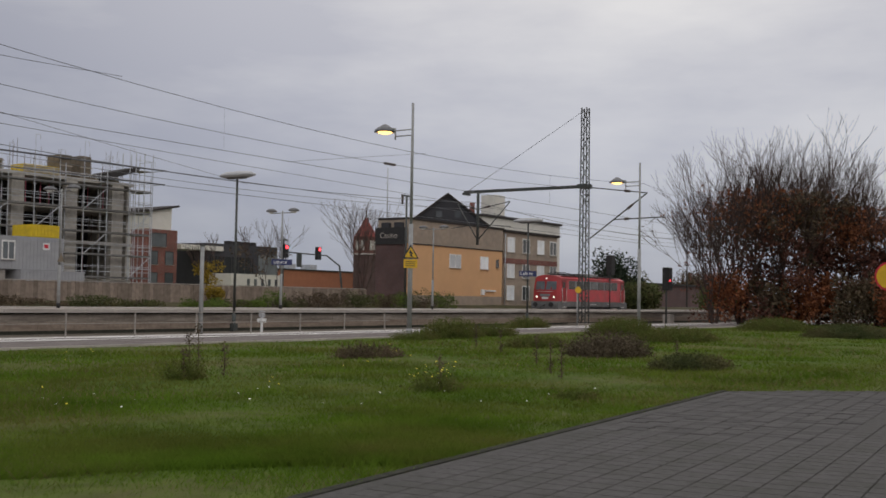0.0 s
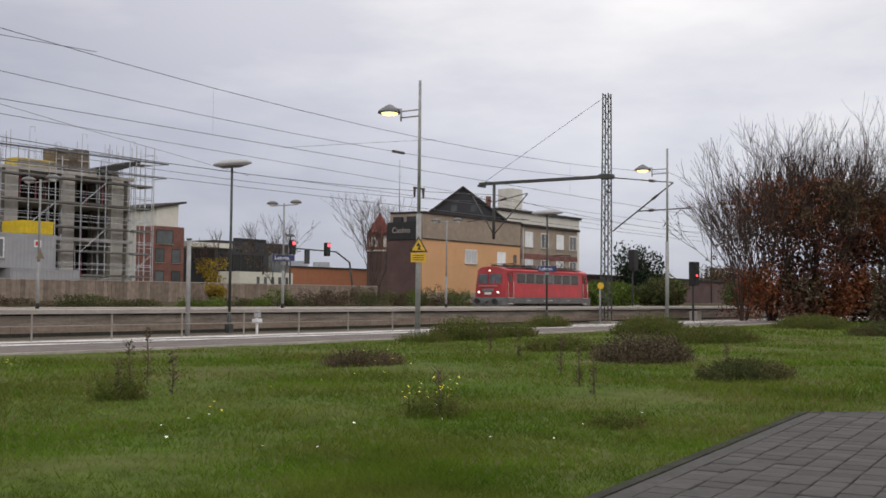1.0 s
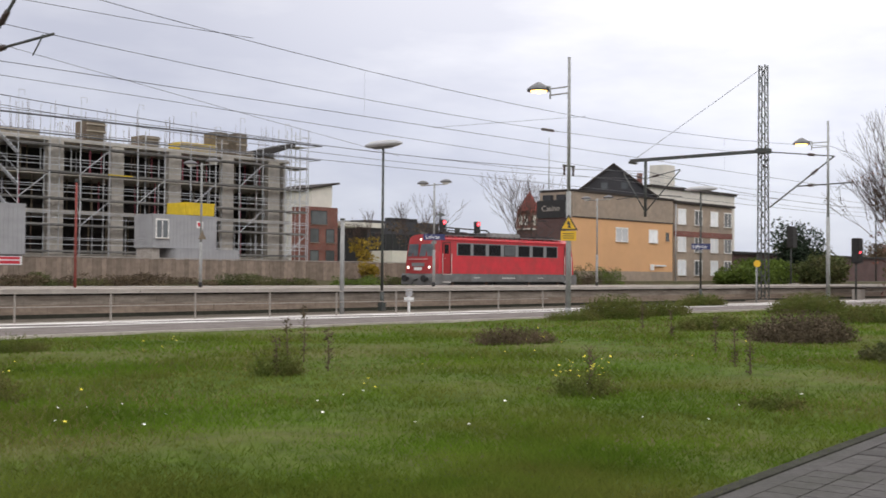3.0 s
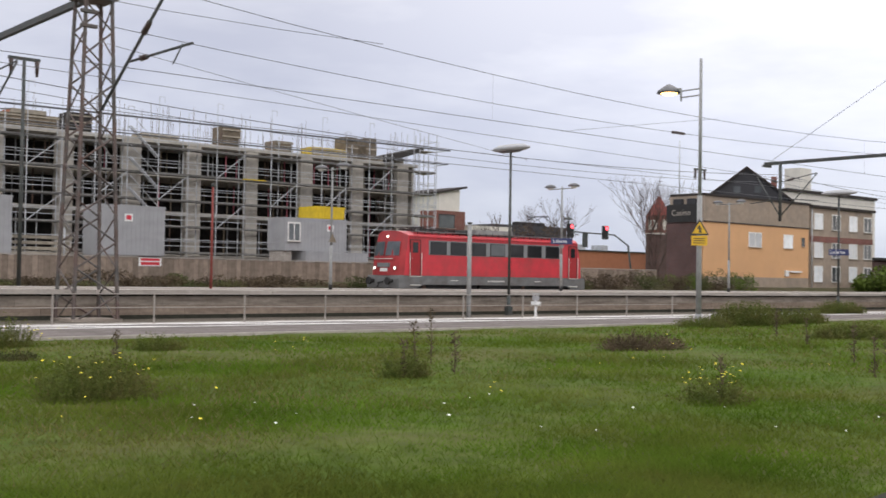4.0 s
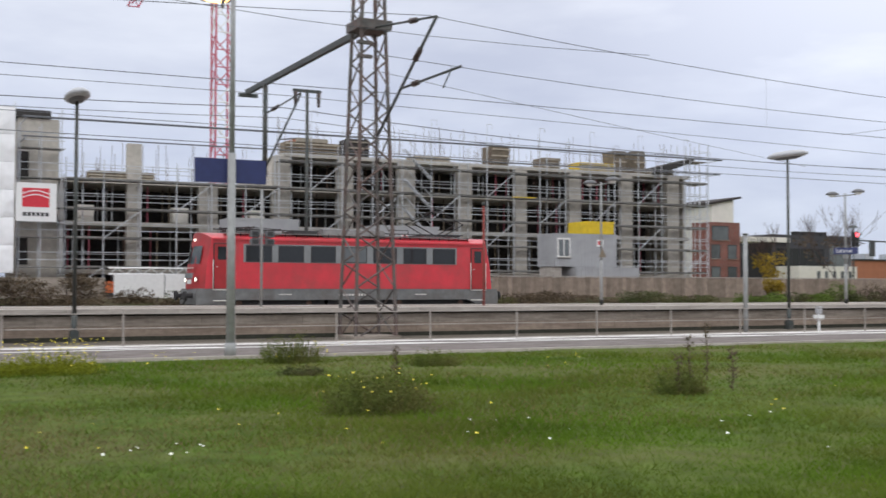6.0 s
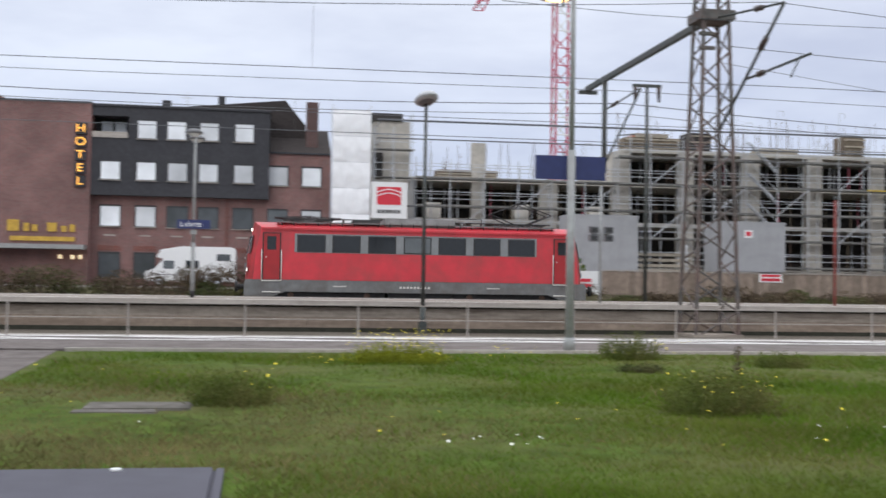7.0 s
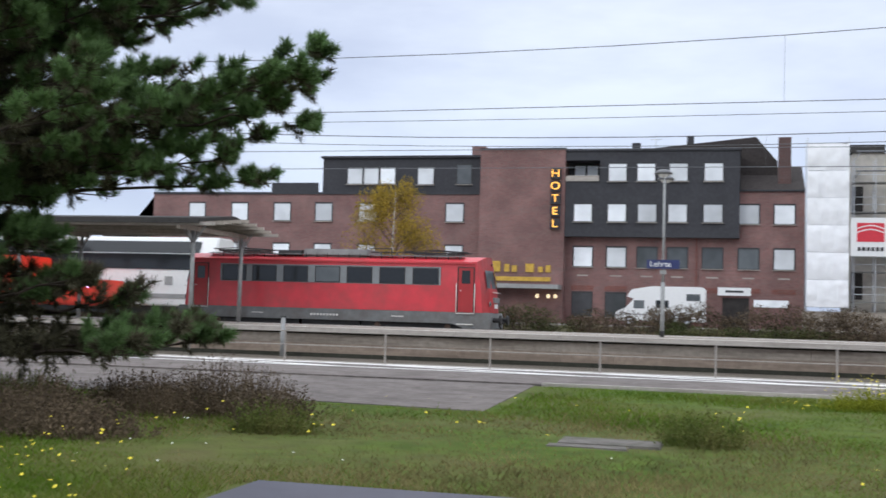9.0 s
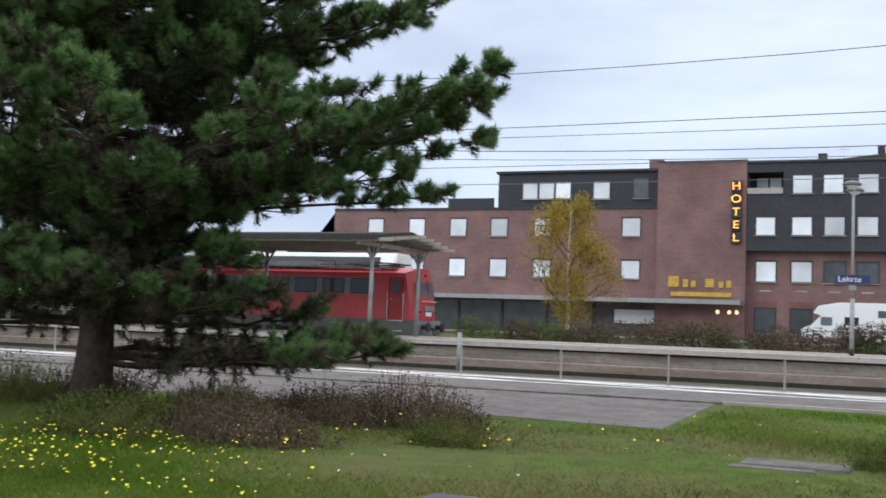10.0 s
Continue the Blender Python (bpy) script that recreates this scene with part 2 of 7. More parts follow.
    brick_dark=brick_mat("sooty_brick", (0.115, 0.060, 0.052), (0.085, 0.045, 0.042), (0.11, 0.09, 0.085)),
    slate=mat("slate_cladding", (0.058, 0.058, 0.064), 0.7, vary=0.12, scale=5, bump=0.15, bump_scale=8, dirt=(0.045, 0.045, 0.05), dirt_amount=0.5, dirt_scale=0.6, spec=0.12),
    roof_tile=mat("dark_roof_tile", (0.052, 0.045, 0.043), 0.85, vary=0.25, scale=6, bump=0.4, bump_scale=14, spec=0.1),
    red_tile=mat("red_roof_tile", (0.25, 0.055, 0.045), 0.8, vary=0.2, scale=6, bump=0.3),
    ochre=mat("apricot_render", (0.70, 0.40, 0.20), 0.9, vary=0.05, scale=1.2, bump=0.1, dirt=(0.57, 0.33, 0.18), dirt_amount=0.4, dirt_scale=0.3),
    grey_render=mat("grey_fibre_cladding", (0.36, 0.285, 0.22), 0.85, vary=0.12, scale=2, bump=0.2, dirt=(0.20, 0.18, 0.16), dirt_amount=0.5),
    cream=mat("cream_render", (0.66, 0.63, 0.57), 0.9, vary=0.06, scale=1.2),
    orange_clad=mat("terracotta_cladding", (0.36, 0.14, 0.075), 0.8, vary=0.08, scale=1.5),
    blind=mat("window_with_pale_blind", (0.72, 0.74, 0.76), 0.25, vary=0.12, scale=0.8, rand=0.32, coat=0.6),
    glass_grey=mat("dim_window_pane", (0.11, 0.12, 0.125), 0.12, vary=0.2, scale=0.9, rand=0.35),
    red_bright=mat("bright_red_paint", (0.75, 0.05, 0.02), 0.35, vary=0.06, scale=2),
    orange_red=mat("orange_machine_paint", (0.55, 0.12, 0.03), 0.5, vary=0.1),
    frame=mat("dark_window_frame", (0.03, 0.03, 0.032), 0.6),
    white_frame=mat("white_window_frame", (0.75, 0.74, 0.71), 0.6),
    # near-black tone that holds the shade of unlit rooms
    interior=mat("shell_interior_shade", (0.040, 0.036, 0.034), 0.95, vary=0.3, scale=2),
    bark=mat("pine_bark", (0.060, 0.046, 0.038), 0.95, vary=0.4, scale=6, bump=1.0, bump_scale=18, spec=0.12),
    twig=mat("bare_twig", (0.085, 0.062, 0.055), 0.9, vary=0.3, scale=4, island=0.3, spec=0.12),
    birch_bark=mat("birch_bark", (0.60, 0.58, 0.53), 0.8, vary=0.3, scale=5, dirt=(0.06, 0.055, 0.05), dirt_amount=0.8, dirt_scale=3),
    needles=mat("pine_needles", (0.142, 0.225, 0.084), 0.55, vary=0.35, scale=0.9, island=0.30, spec=0.12),
    old_needles=mat("old_pine_needles", (0.092, 0.084, 0.052), 0.8, vary=0.4, scale=1.0, island=0.45, spec=0.1),
    bank_soil=mat("brown_bank_litter", (0.075, 0.062, 0.036), 0.95, vary=0.45, scale=1.6, bump=1.0, bump_scale=8, dirt=(0.055, 0.065, 0.025), dirt_amount=0.8, dirt_scale=0.3, spec=0.1),
    # sky reflection is painted into the pale blue base colour
    windscreen=mat("reflection_pale_windscreen", (0.20, 0.235, 0.26), 0.08, vary=0.2, scale=1.5, coat=0.5),
    # darker copy of the body red: shade on the cab fronts, plus grime
    front_red=mat("shaded_grimy_front_red", (0.40, 0.028, 0.032), 0.5, vary=0.15, scale=1.5, dirt=(0.17, 0.03, 0.03), dirt_amount=0.7, dirt_scale=0.9),
    lamp_pale=mat("pale_lamp_housing", (0.44, 0.44, 0.45), 0.55, metal=0.2, vary=0.12),
    leaf_yellow=mat("yellow_birch_leaf", (0.31, 0.22, 0.035), 0.7, vary=0.3, scale=1.2, island=0.4, spec=0.12),
    leaf_red=mat("russet_leaf", (0.260, 0.098, 0.048), 0.7, vary=0.4, scale=0.8, island=0.45, spec=0.12),
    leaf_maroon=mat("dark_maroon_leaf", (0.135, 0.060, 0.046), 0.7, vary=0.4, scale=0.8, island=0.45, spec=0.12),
    leaf_brown=mat("brown_leaf", (0.105, 0.078, 0.050), 0.8, vary=0.4, scale=0.8, island=0.4, spec=0.12),
    leaf_green=mat("hedge_leaf", (0.082, 0.100, 0.036), 0.7, vary=0.45, scale=0.5, dirt=(0.12, 0.085, 0.045), dirt_amount=0.8, dirt_scale=0.35, island=0.45, spec=0.12),
    leaf_bright=mat("bright_hedge_leaf", (0.105, 0.15, 0.03), 0.7, vary=0.35, scale=0.8, island=0.4, spec=0.12),
    leaf_dark=mat("conifer_leaf", (0.022, 0.035, 0.020), 0.7, vary=0.4, scale=0.8, island=0.4, spec=0.12),
    lamp_lit=mat("lit_sodium_lamp", (0.9, 0.6, 0.3), 0.4, emit=(1.0, 0.55, 0.18), power=5.0),
    lamp_shell=mat("lamp_housing", (0.15, 0.15, 0.155), 0.5, metal=0.3, vary=0.15),
    neon=mat("lit_orange_letters", (0.9, 0.5, 0.1), 0.4, emit=(1.0, 0.42, 0.06), power=1.3),
    entrance_light=mat("lit_entrance_lamp", (0.9, 0.8, 0.6), 0.4, emit=(1.0, 0.75, 0.45), power=0.9),
    gold=mat("gold_letters", (0.42, 0.27, 0.04), 0.5, emit=(1.0, 0.55, 0.05), power=0.08),
    signal_red=mat("lit_red_signal", (0.8, 0.02, 0.02), 0.4, emit=(1.0, 0.06, 0.08), power=6.0),
    purple=mat("lit_violet_lamp", (0.6, 0.4, 0.9), 0.4, emit=(0.55, 0.4, 1.0), power=8.0),
    sign_red=mat("sign_red", (0.60, 0.03, 0.05), 0.5, vary=0.06),
    crane_red=mat("crane_red", (0.52, 0.13, 0.18), 0.7, vary=0.15),
    van_white=mat("white_van_paint", (0.80, 0.80, 0.79), 0.3, vary=0.03),
    bench=mat("grey_coated_board", (0.088, 0.086, 0.105), 0.6, vary=0.08, scale=3, spec=0.12),
    canopy=mat("canopy_boards", (0.30, 0.265, 0.225), 0.85, vary=0.2, scale=4, rand=0.15),
    felt=mat("roofing_felt", (0.055, 0.052, 0.050), 0.95, vary=0.2, spec=0.1),
)


def let_light_through(material, share):
    """Thin leaves: part of the light passes to their other side."""
    n, l = material.node_tree.nodes, material.node_tree.links
    p, out = n["Principled BSDF"], n["Material Output"]
    thin, both = n.new("ShaderNodeBsdfTranslucent"), n.new("ShaderNodeMixShader")
    l.new(p.inputs["Base Color"].links[0].from_socket, thin.inputs["Color"])
    both.inputs[0].default_value = share
    l.new(p.outputs[0], both.inputs[1])
    l.new(thin.outputs[0], both.inputs[2])
    l.new(both.outputs[0], out.inputs["Surface"])


for leafy, share in (("grass", 0.45), ("dry_grass", 0.4), ("weed", 0.35), ("mustard", 0.35), ("needles", 0.3), ("leaf_yellow", 0.4), ("leaf_red", 0.35), ("leaf_green", 0.35), ("leaf_bright", 0.35)):
    let_light_through(M[leafy], share)

# ---- building helpers ----
def box(bm, x0, x1, y0, y1, z0, z1):
    v = [bm.verts.new((x, y, z)) for z in (z0, z1) for y in (y0, y1) for x in (x0, x1)]
    for a in ((0, 2, 3, 1), (4, 5, 7, 6), (0, 1, 5, 4), (2, 6, 7, 3), (0, 4, 6, 2), (1, 3, 7, 5)):
        bm.faces.new([v[i] for i in a])


def rod(bm, a, b, r0, r1=None, seg=8, caps=True):
    r1 = r0 if r1 is None else r1
    a, b = Vector(a), Vector(b)
    d = (b - a).normalized()
    u = d.cross(Vector((0, 0, 1)) if abs(d.z) < 0.9 else Vector((1, 0, 0))).normalized()
    w = d.cross(u)
    rings = [[bm.verts.new(p + (u * math.cos(k * 2 * math.pi / seg) + w * math.sin(k * 2 * math.pi / seg)) * r) for k in range(seg)] for p, r in ((a, r0), (b, r1))]
    for k in range(seg):
        bm.faces.new((rings[0][k], rings[0][(k + 1) % seg], rings[1][(k + 1) % seg], rings[1][k]))
    if caps:
        bm.faces.new(rings[0][::-1])
        bm.faces.new(rings[1])


def tube(bm, pts, r, seg=5):
    """A continuous cable through points that lie in one xz plane."""
    rings = [[bm.verts.new((x, r * math.cos(k * 2 * math.pi / seg), z + r * math.sin(k * 2 * math.pi / seg))) for k in range(seg)] for x, z in pts]
    for p, q in zip(rings, rings[1:]):
        for k in range(seg):
            bm.faces.new((p[k], p[(k + 1) % seg], q[(k + 1) % seg], q[k]))


def turned(bm, cx, cy, profile, seg=20, squash=1.0):
    """A body of revolution from (radius, height) pairs."""
    rings = [[bm.verts.new((cx + r * math.cos(k * 2 * math.pi / seg), cy + squash * r * math.sin(k * 2 * math.pi / seg), z)) for k in range(seg)] for r, z in profile]
    for p, q in zip(rings, rings[1:]):
        for k in range(seg):
            bm.faces.new((p[k], p[(k + 1) % seg], q[(k + 1) % seg], q[k]))
    bm.faces.new(rings[0][::-1])
    bm.faces.new(rings[-1])


def prism(bm, outline, axis, lo, hi):
    """Extrudes a 2D outline along an axis: 'x' takes (y, z) pairs, 'y' takes (x, z), 'z' takes (x, y)."""
    def at(p, s):
        return {"x": (s, p[0], p[1]), "y": (p[0], s, p[1]), "z": (p[0], p[1], s)}[axis]
    a, b = [bm.verts.new(at(p, lo)) for p in outline], [bm.verts.new(at(p, hi)) for p in outline]
    bm.faces.new(a)
    bm.faces.new(b[::-1])
    for k in range(len(outline)):
        j = (k + 1) % len(outline)
        bm.faces.new((a[j], a[k], b[k], b[j]))


def part(name, bm, material, parent=None, label="", smooth=False, bevel=0.0):
    if bevel:
        bmesh.ops.bevel(bm, geom=list(bm.edges), offset=bevel, segments=2, affect="EDGES", clamp_overlap=True)
    bmesh.ops.recalc_face_normals(bm, faces=bm.faces)
    me = bpy.data.meshes.new(name)
    bm.to_mesh(me)
    bm.free()
    if smooth:
        me.shade_smooth()
    me.materials.append(M[material])
    ob = new(name, me)
    ob.parent = parent
    if label:
        ob["label"] = label
    return ob


def boxes(name, material, parent, *list_of, label="", bevel=0.0):
    bm = bmesh.new()
    for b in list_of:
        box(bm, *b)
    return part(name, bm, material, parent, label, bevel=bevel)


def rods(name, material, parent, *list_of, label="", seg=8):
    bm = bmesh.new()
    for b in list_of:
        rod(bm, *b, seg=seg)
    return part(name, bm, material, parent, label, smooth=seg > 6)


def thing(name, x, y, z, label, category, group="", kind="", turn=0):
    ob = new(name)
    ob.matrix_basis = pose(x, y, z, 0, 0, turn)
    ob.empty_display_size = 0.1
    return tagged(ob, label, category, group, kind)


def mesh_from(name, verts, faces, material, parent=None):
    me = bpy.data.meshes.new(name)
    me.from_pydata(verts, [], faces)
    me.materials.append(M[material])
    ob = new(name, me)
    ob.parent = parent
    return ob


def piece(name, mesh, parent, x, y, z, turn=0):
    ob = new(name, mesh)
    ob.parent = parent
    ob.matrix_basis = pose(x, y, z, 0, 0, turn)
    return ob


def text(name, body, size, material, parent, m, depth=0.01, stretch=1.0):
    cu = bpy.data.curves.new(name, "FONT")
    cu.body, cu.size, cu.extrude, cu.align_x, cu.align_y = body, size, depth, "CENTER", "CENTER"
    cu.materials.append(M[material])
    ob = new(name, cu)
    ob.parent = parent
    ob.matrix_basis = m @ Matrix.Diagonal((stretch, 1, 1, 1))
    return ob


FRONT = Matrix.Rotation(radians(90), 4, "X")       # text that faces the camera's side (-y)

# ---- ground, platforms and tracks ----
def sheet(name, nx, ny, x0, x1, y0, y1, height, material):
    xs, ys = np.linspace(x0, x1, nx), np.linspace(y0, y1, ny)
    vs = [(x, y, height(x, y)) for y in ys for x in xs]
    fs = [(j * nx + i, j * nx + i + 1, (j + 1) * nx + i + 1, (j + 1) * nx + i) for j in range(ny - 1) for i in range(nx - 1)]
    ob = mesh_from(name, vs, fs, material)
    ob.data.shade_smooth()
    return ob


PAVE = pose(17.5, 5.5, 0, 0, 0, 6.0)              # far corner of the slab paving, its u axis back along the joints
PAVE_INV = PAVE.inverted()


def on_paving(x, y):
    u, v, _ = PAVE_INV @ Vector((x, y, 0))
    return u < 2.0 and v < -0.05 and not (u > 0 and v > -1.1 * u)


def turf(x, y):
    """Height of the meadow: slightly uneven, flat at its edges."""
    if y > 27.7 or on_paving(x, y) or (x < -4.0 and y > 19.5):
        return -0.06
    return 0.07 * noise.noise((x * 0.25, y * 0.25, 0)) + 0.03 * noise.noise((x * 0.9, y * 0.9, 3)) - 0.04


def bank(x, y):
    """Ground: meadow, the sunk track, the yard behind the far platform, the street."""
    if y < 27.9:
        return -0.09
    if y < 52.5:
        return -0.45
    if y < 62:
        return -0.2 + 1.4 * min(1, (y - 52.5) / 6) + 0.1 * noise.noise((x * 0.2, y * 0.3, 1))
    return 1.2


ground = tagged(sheet("ground", 161, 161, -700, 900, -300, 1300, lambda x, y: -0.6 if y < 54 else 1.05, "soil"), "dark earth and turf of the wide railway land", "ground", kind="structure")
meadow = tagged(sheet("meadow", 300, 110, -45, 150, -20, 27.9, turf, "soil"), "rough green meadow beside the platform", "meadow", kind="structure")
yard = tagged(sheet("railway_bank", 120, 20, -21.5, 260, 53.4, 62, bank, "bank_soil"), "overgrown bank behind the far track", "bank", kind="structure")
street = tagged(boxes("street", "asphalt", None, (-130, 260, 62, 79, 0.9, 1.2)), "grey asphalt street before the houses", "road", kind="structure")

platform_1 = tagged(boxes("platform_near", "asphalt", None, (-130, 150, 27.9, 34.6, -0.6, 0.0)), "low grey asphalt platform with a white edge", "platform", kind="structure")
boxes("edge_kerb", "coping", platform_1, (-130, 150, 34.6, 34.9, -0.6, 0.02), label="pale concrete platform edge")
boxes("white_line", "white_line", platform_1, (-130, 150, 33.95, 34.5, 0.001, 0.006), label="broad worn white safety line")
boxes("white_line", "white_line", platform_1, (-130, 150, 32.2, 32.45, 0.001, 0.006), label="thin white safety line")
for k in range(20):
    bm = bmesh.new()
    prism(bm, [(-60 + k * 7.0, 33.94), (-58.6 + k * 7.0, 33.94), (-53.0 + k * 7.0, 32.46), (-54.4 + k * 7.0, 32.46)], "z", 0.001, 0.006)
    part("hatch_stripe", bm, "white_line", platform_1)
boxes("inner_kerb", "coping", platform_1, (-4.4, 150, 27.75, 27.9, -0.3, 0.03))
crossing = tagged(new("paved_crossing"), "grey asphalt apron joining the near platform", "pavement", kind="structure")
bm = bmesh.new()
prism(bm, [(-4.6, 27.9), (-4.2, 19.9), (-9.2, 20.5), (-60, 20.2), (-60, 27.9)], "z", -0.3, -0.045)
part("surface", bm, "asphalt", crossing)

# near track in its sunk bed
def track(name, yc, z, x0, x1, label):
    t = tagged(new(name), label, "track", kind="structure")
    boxes("ballast_bed", "ballast", t, (x0, x1, yc - 1.7, yc + 2.0, z - 0.75, z - 0.17))
    for s in (-0.7525, 0.7525):
        boxes("rail", "rail", t, (x0, x1, yc + s - 0.035, yc + s + 0.035, z - 0.17, z))
    bm = bmesh.new()
    for k in range(int((x1 - x0) / 0.65)):
        box(bm, x0 + k * 0.65, x0 + k * 0.65 + 0.26, yc - 1.3, yc + 1.3, z - 0.24, z - 0.15)
    s = part("sleepers", bm, "sleeper", t)
    s["kind"] = "stuff"
    return t


track("near_track", 36.6, -0.12, -130, 260, "rusty track in dark ballast between the platforms")
track("far_track", 51.5, 0.45, -130, 260, "track behind the far platform")
track("third_track", 56.2, 0.75, -130, -22, "siding with a standing red vehicle")
boxes("dirt_strip", "ballast", None, (-130, 200, 38.6, 42.0, -0.6, -0.18))
bpy.data.objects["dirt_strip"]["kind"] = "structure"

platform_2 = tagged(boxes("platform_far", "island", None, (-130, 150, 42.25, 49.85, -0.5, 0.98)), "raised island platform with concrete walls", "platform", kind="structure")
for k in range(90):
    x = -60 + k * 2.0
    boxes("wall_block", "low_block", platform_2, (x + 0.005, x + 1.995, 42.06 + 0.012 * random.random(), 42.25, -0.10, 0.36))
    boxes("wall_block", "concrete", platform_2, (x - 0.995, x + 0.995, 42.05 + 0.012 * random.random(), 42.25, 0.365, 0.73))
    boxes("coping_slab", "coping", platform_2, (x + 0.008, x + 1.992, 41.72 + 0.03 * random.random(), 42.75, 0.81 + 0.02 * random.random(), 0.99 + 0.006 * random.random()))
# shade below the coping, put in as a dark strip
boxes("shadow_joint", "joint", platform_2, (-60, 150, 42.12, 42.25, 0.70, 0.82), label="dark strip drawn as the shade under the coping")
boxes("wall_foot", "joint", platform_2, (-60, 150, 42.0, 42.25, -0.3, -0.02), label="dark strip along the wall foot")
boxes("far_edge", "coping", platform_2, (-130, 150, 49.4, 49.9, 0.7, 1.0))
boxes("edge_line", "white_line", platform_2, (-130, 150, 43.0, 43.12, 0.981, 0.986), (-130, 150, 48.9, 49.02, 0.981, 0.986))

# ---- the locomotive ----
PANTO = []                                          # moving pieces of the trailing pantograph


def locomotive():
    """Four-axle electric locomotive, 15.6 m over its body; x along the rails, z from rail level."""
    L = thing("locomotive", 0, 51.5, 0.45, "red electric locomotive with grey frame and dark side windows", "locomotive")
    half, z0 = 7.78, 1.3

    def top(y):
        return 3.62 + 0.28 * (1 - (abs(y) / 1.5) ** 2.6)

    def end(y, z):
        return half - 0.08 * max(0, z - 1.2) - 0.11 * max(0, z - 2.35) - 0.36 * (abs(y) / 1.5) ** 3
    ny, nz = 11, 11
    caps = {}
    for s in (1, -1):
        for i in range(ny):
            y = -1.5 + 3.0 * i / (ny - 1)
            for j in range(nz):
                z = z0 + (top(y) - z0) * j / (nz - 1)
                caps[s, i, j] = (s * end(y, z), y * (1 - 0.035 * max(0, z - 2.6)), z)
        bm = bmesh.new()
        grid = {k: bm.verts.new(caps[s, k[0], k[1]]) for k in [(i, j) for i in range(ny) for j in range(nz)]}
        for i in range(ny - 1):
            for j in range(nz - 1):
                bm.faces.new((grid[i, j], grid[i + 1, j], grid[i + 1, j + 1], grid[i, j + 1]))
        # the front's shade is put into its darker red
        part("cab_front", bm, "front_red", L, "red cab front, shade in its darker colour, with grime")

    bm = bmesh.new()
    for s in (1, -1):
        for i in range(ny):
            for j in range(nz):
                caps[s, i, j] = bm.verts.new(caps[s, i, j])
    for j in range(nz - 1):
        for i in (0, ny - 1):
            bm.faces.new((caps[1, i, j], caps[-1, i, j], caps[-1, i, j + 1], caps[1, i, j + 1]))
    for i in range(ny - 1):
        for j in (0, nz - 1):
            bm.faces.new((caps[1, i, j], caps[-1, i, j], caps[-1, i + 1, j], caps[1, i + 1, j]))
    part("body", bm, "red", L, "faded red painted body shell", smooth=False)
    # grey frame skirt with lowered ends
    bm = bmesh.new()
    prism(bm, [(-7.80, 0.56), (-6.5, 0.56), (-6.0, 0.80), (6.0, 0.80), (6.5, 0.56), (7.80, 0.56), (7.80, 1.1), (7.74, 1.31), (-7.74, 1.31), (-7.80, 1.1)], "y", -1.52, 1.52)
    part("frame_skirt", bm, "loco_grey", L, "grimy grey frame skirt", bevel=0.02)
    boxes("roof_line", "red_dark", L, (-7.05, 7.05, -1.53, -1.49, 3.50, 3.54), (-7.05, 7.05, 1.49, 1.53, 3.50, 3.54))
    for s in (-1, 1):
        y = s * 1.5
        boxes("window_band", "band_grey", L, (-5.62, 5.42, min(y, y + s * 0.012), max(y, y + s * 0.012), 2.52, 3.36), label="grey band between the side windows")
        for cx in (-4.88, -3.32, -1.72, -0.11, 1.48, 3.09, 4.70):
            w = boxes("side_window", "rubber", L, (cx - 0.63, cx + 0.63, min(y + s * 0.012, y + s * 0.022), max(y + s * 0.012, y + s * 0.022), 2.54, 3.31))
            boxes("pane", "glass_grey" if abs(cx + 0.11) < 0.01 else "glass", w, (cx - 0.58, cx + 0.58, min(y + s * 0.02, y + s * 0.03), max(y + s * 0.02, y + s * 0.03), 2.59, 3.26))
        for cx in (-6.62, 6.62):
            # flush door; the shade of its recess is in the darker red
            d = boxes("cab_door", "red_dark", L, (cx - 0.36, cx + 0.36, min(y, y + s * 0.015), max(y, y + s * 0.015), 1.32, 3.34), label="narrow red cab door")
            boxes("door_frame", "rubber", d, (cx - 0.40, cx - 0.355, min(y, y + s * 0.025), max(y, y + s * 0.025), 1.32, 3.38), (cx + 0.355, cx + 0.40, min(y, y + s * 0.025), max(y, y + s * 0.025), 1.32, 3.38), (cx - 0.355, cx + 0.355, min(y, y + s * 0.025), max(y, y + s * 0.025), 3.34, 3.38), label="dark door seal")
            boxes("door_window", "glass", d, (cx - 0.20, cx + 0.20, min(y + s * 0.014, y + s * 0.024), max(y + s * 0.014, y + s * 0.024), 2.62, 3.22))
            rods("handle", "rail_white", d, ((cx - 0.28, y + s * 0.05, 2.3), (cx - 0.20, y + s * 0.05, 2.3), 0.015))
            for e in (-0.43, 0.43):
                rods("grab_rail", "rail_white", L, ((cx + e, y + s * 0.08, 1.25), (cx + e, y + s * 0.08, 2.62), 0.022))
            rods("door_step", "rail_white", L, ((cx - 0.43, y + s * 0.08, 1.25), (cx + 0.43, y + s * 0.08, 1.25), 0.022))
            rods("door_step", "rail_white", L, ((cx - 0.4, y + s * 0.06, 0.75), (cx + 0.4, y + s * 0.06, 0.75), 0.03))
        for k in range(9):
            boxes("letter_bar", "rail_white", L, (-0.9 + k * 0.16, -0.8 + k * 0.16, min(y + s * 0.02, y + s * 0.026), max(y + s * 0.02, y + s * 0.026), 0.98, 1.07))
        for cx in (-3.6, 3.4):
            boxes("maker_plate", "rail_white", L, (cx - 0.3, cx + 0.3, min(y + s * 0.02, y + s * 0.028), max(y + s * 0.02, y + s * 0.028), 1.02, 1.06))
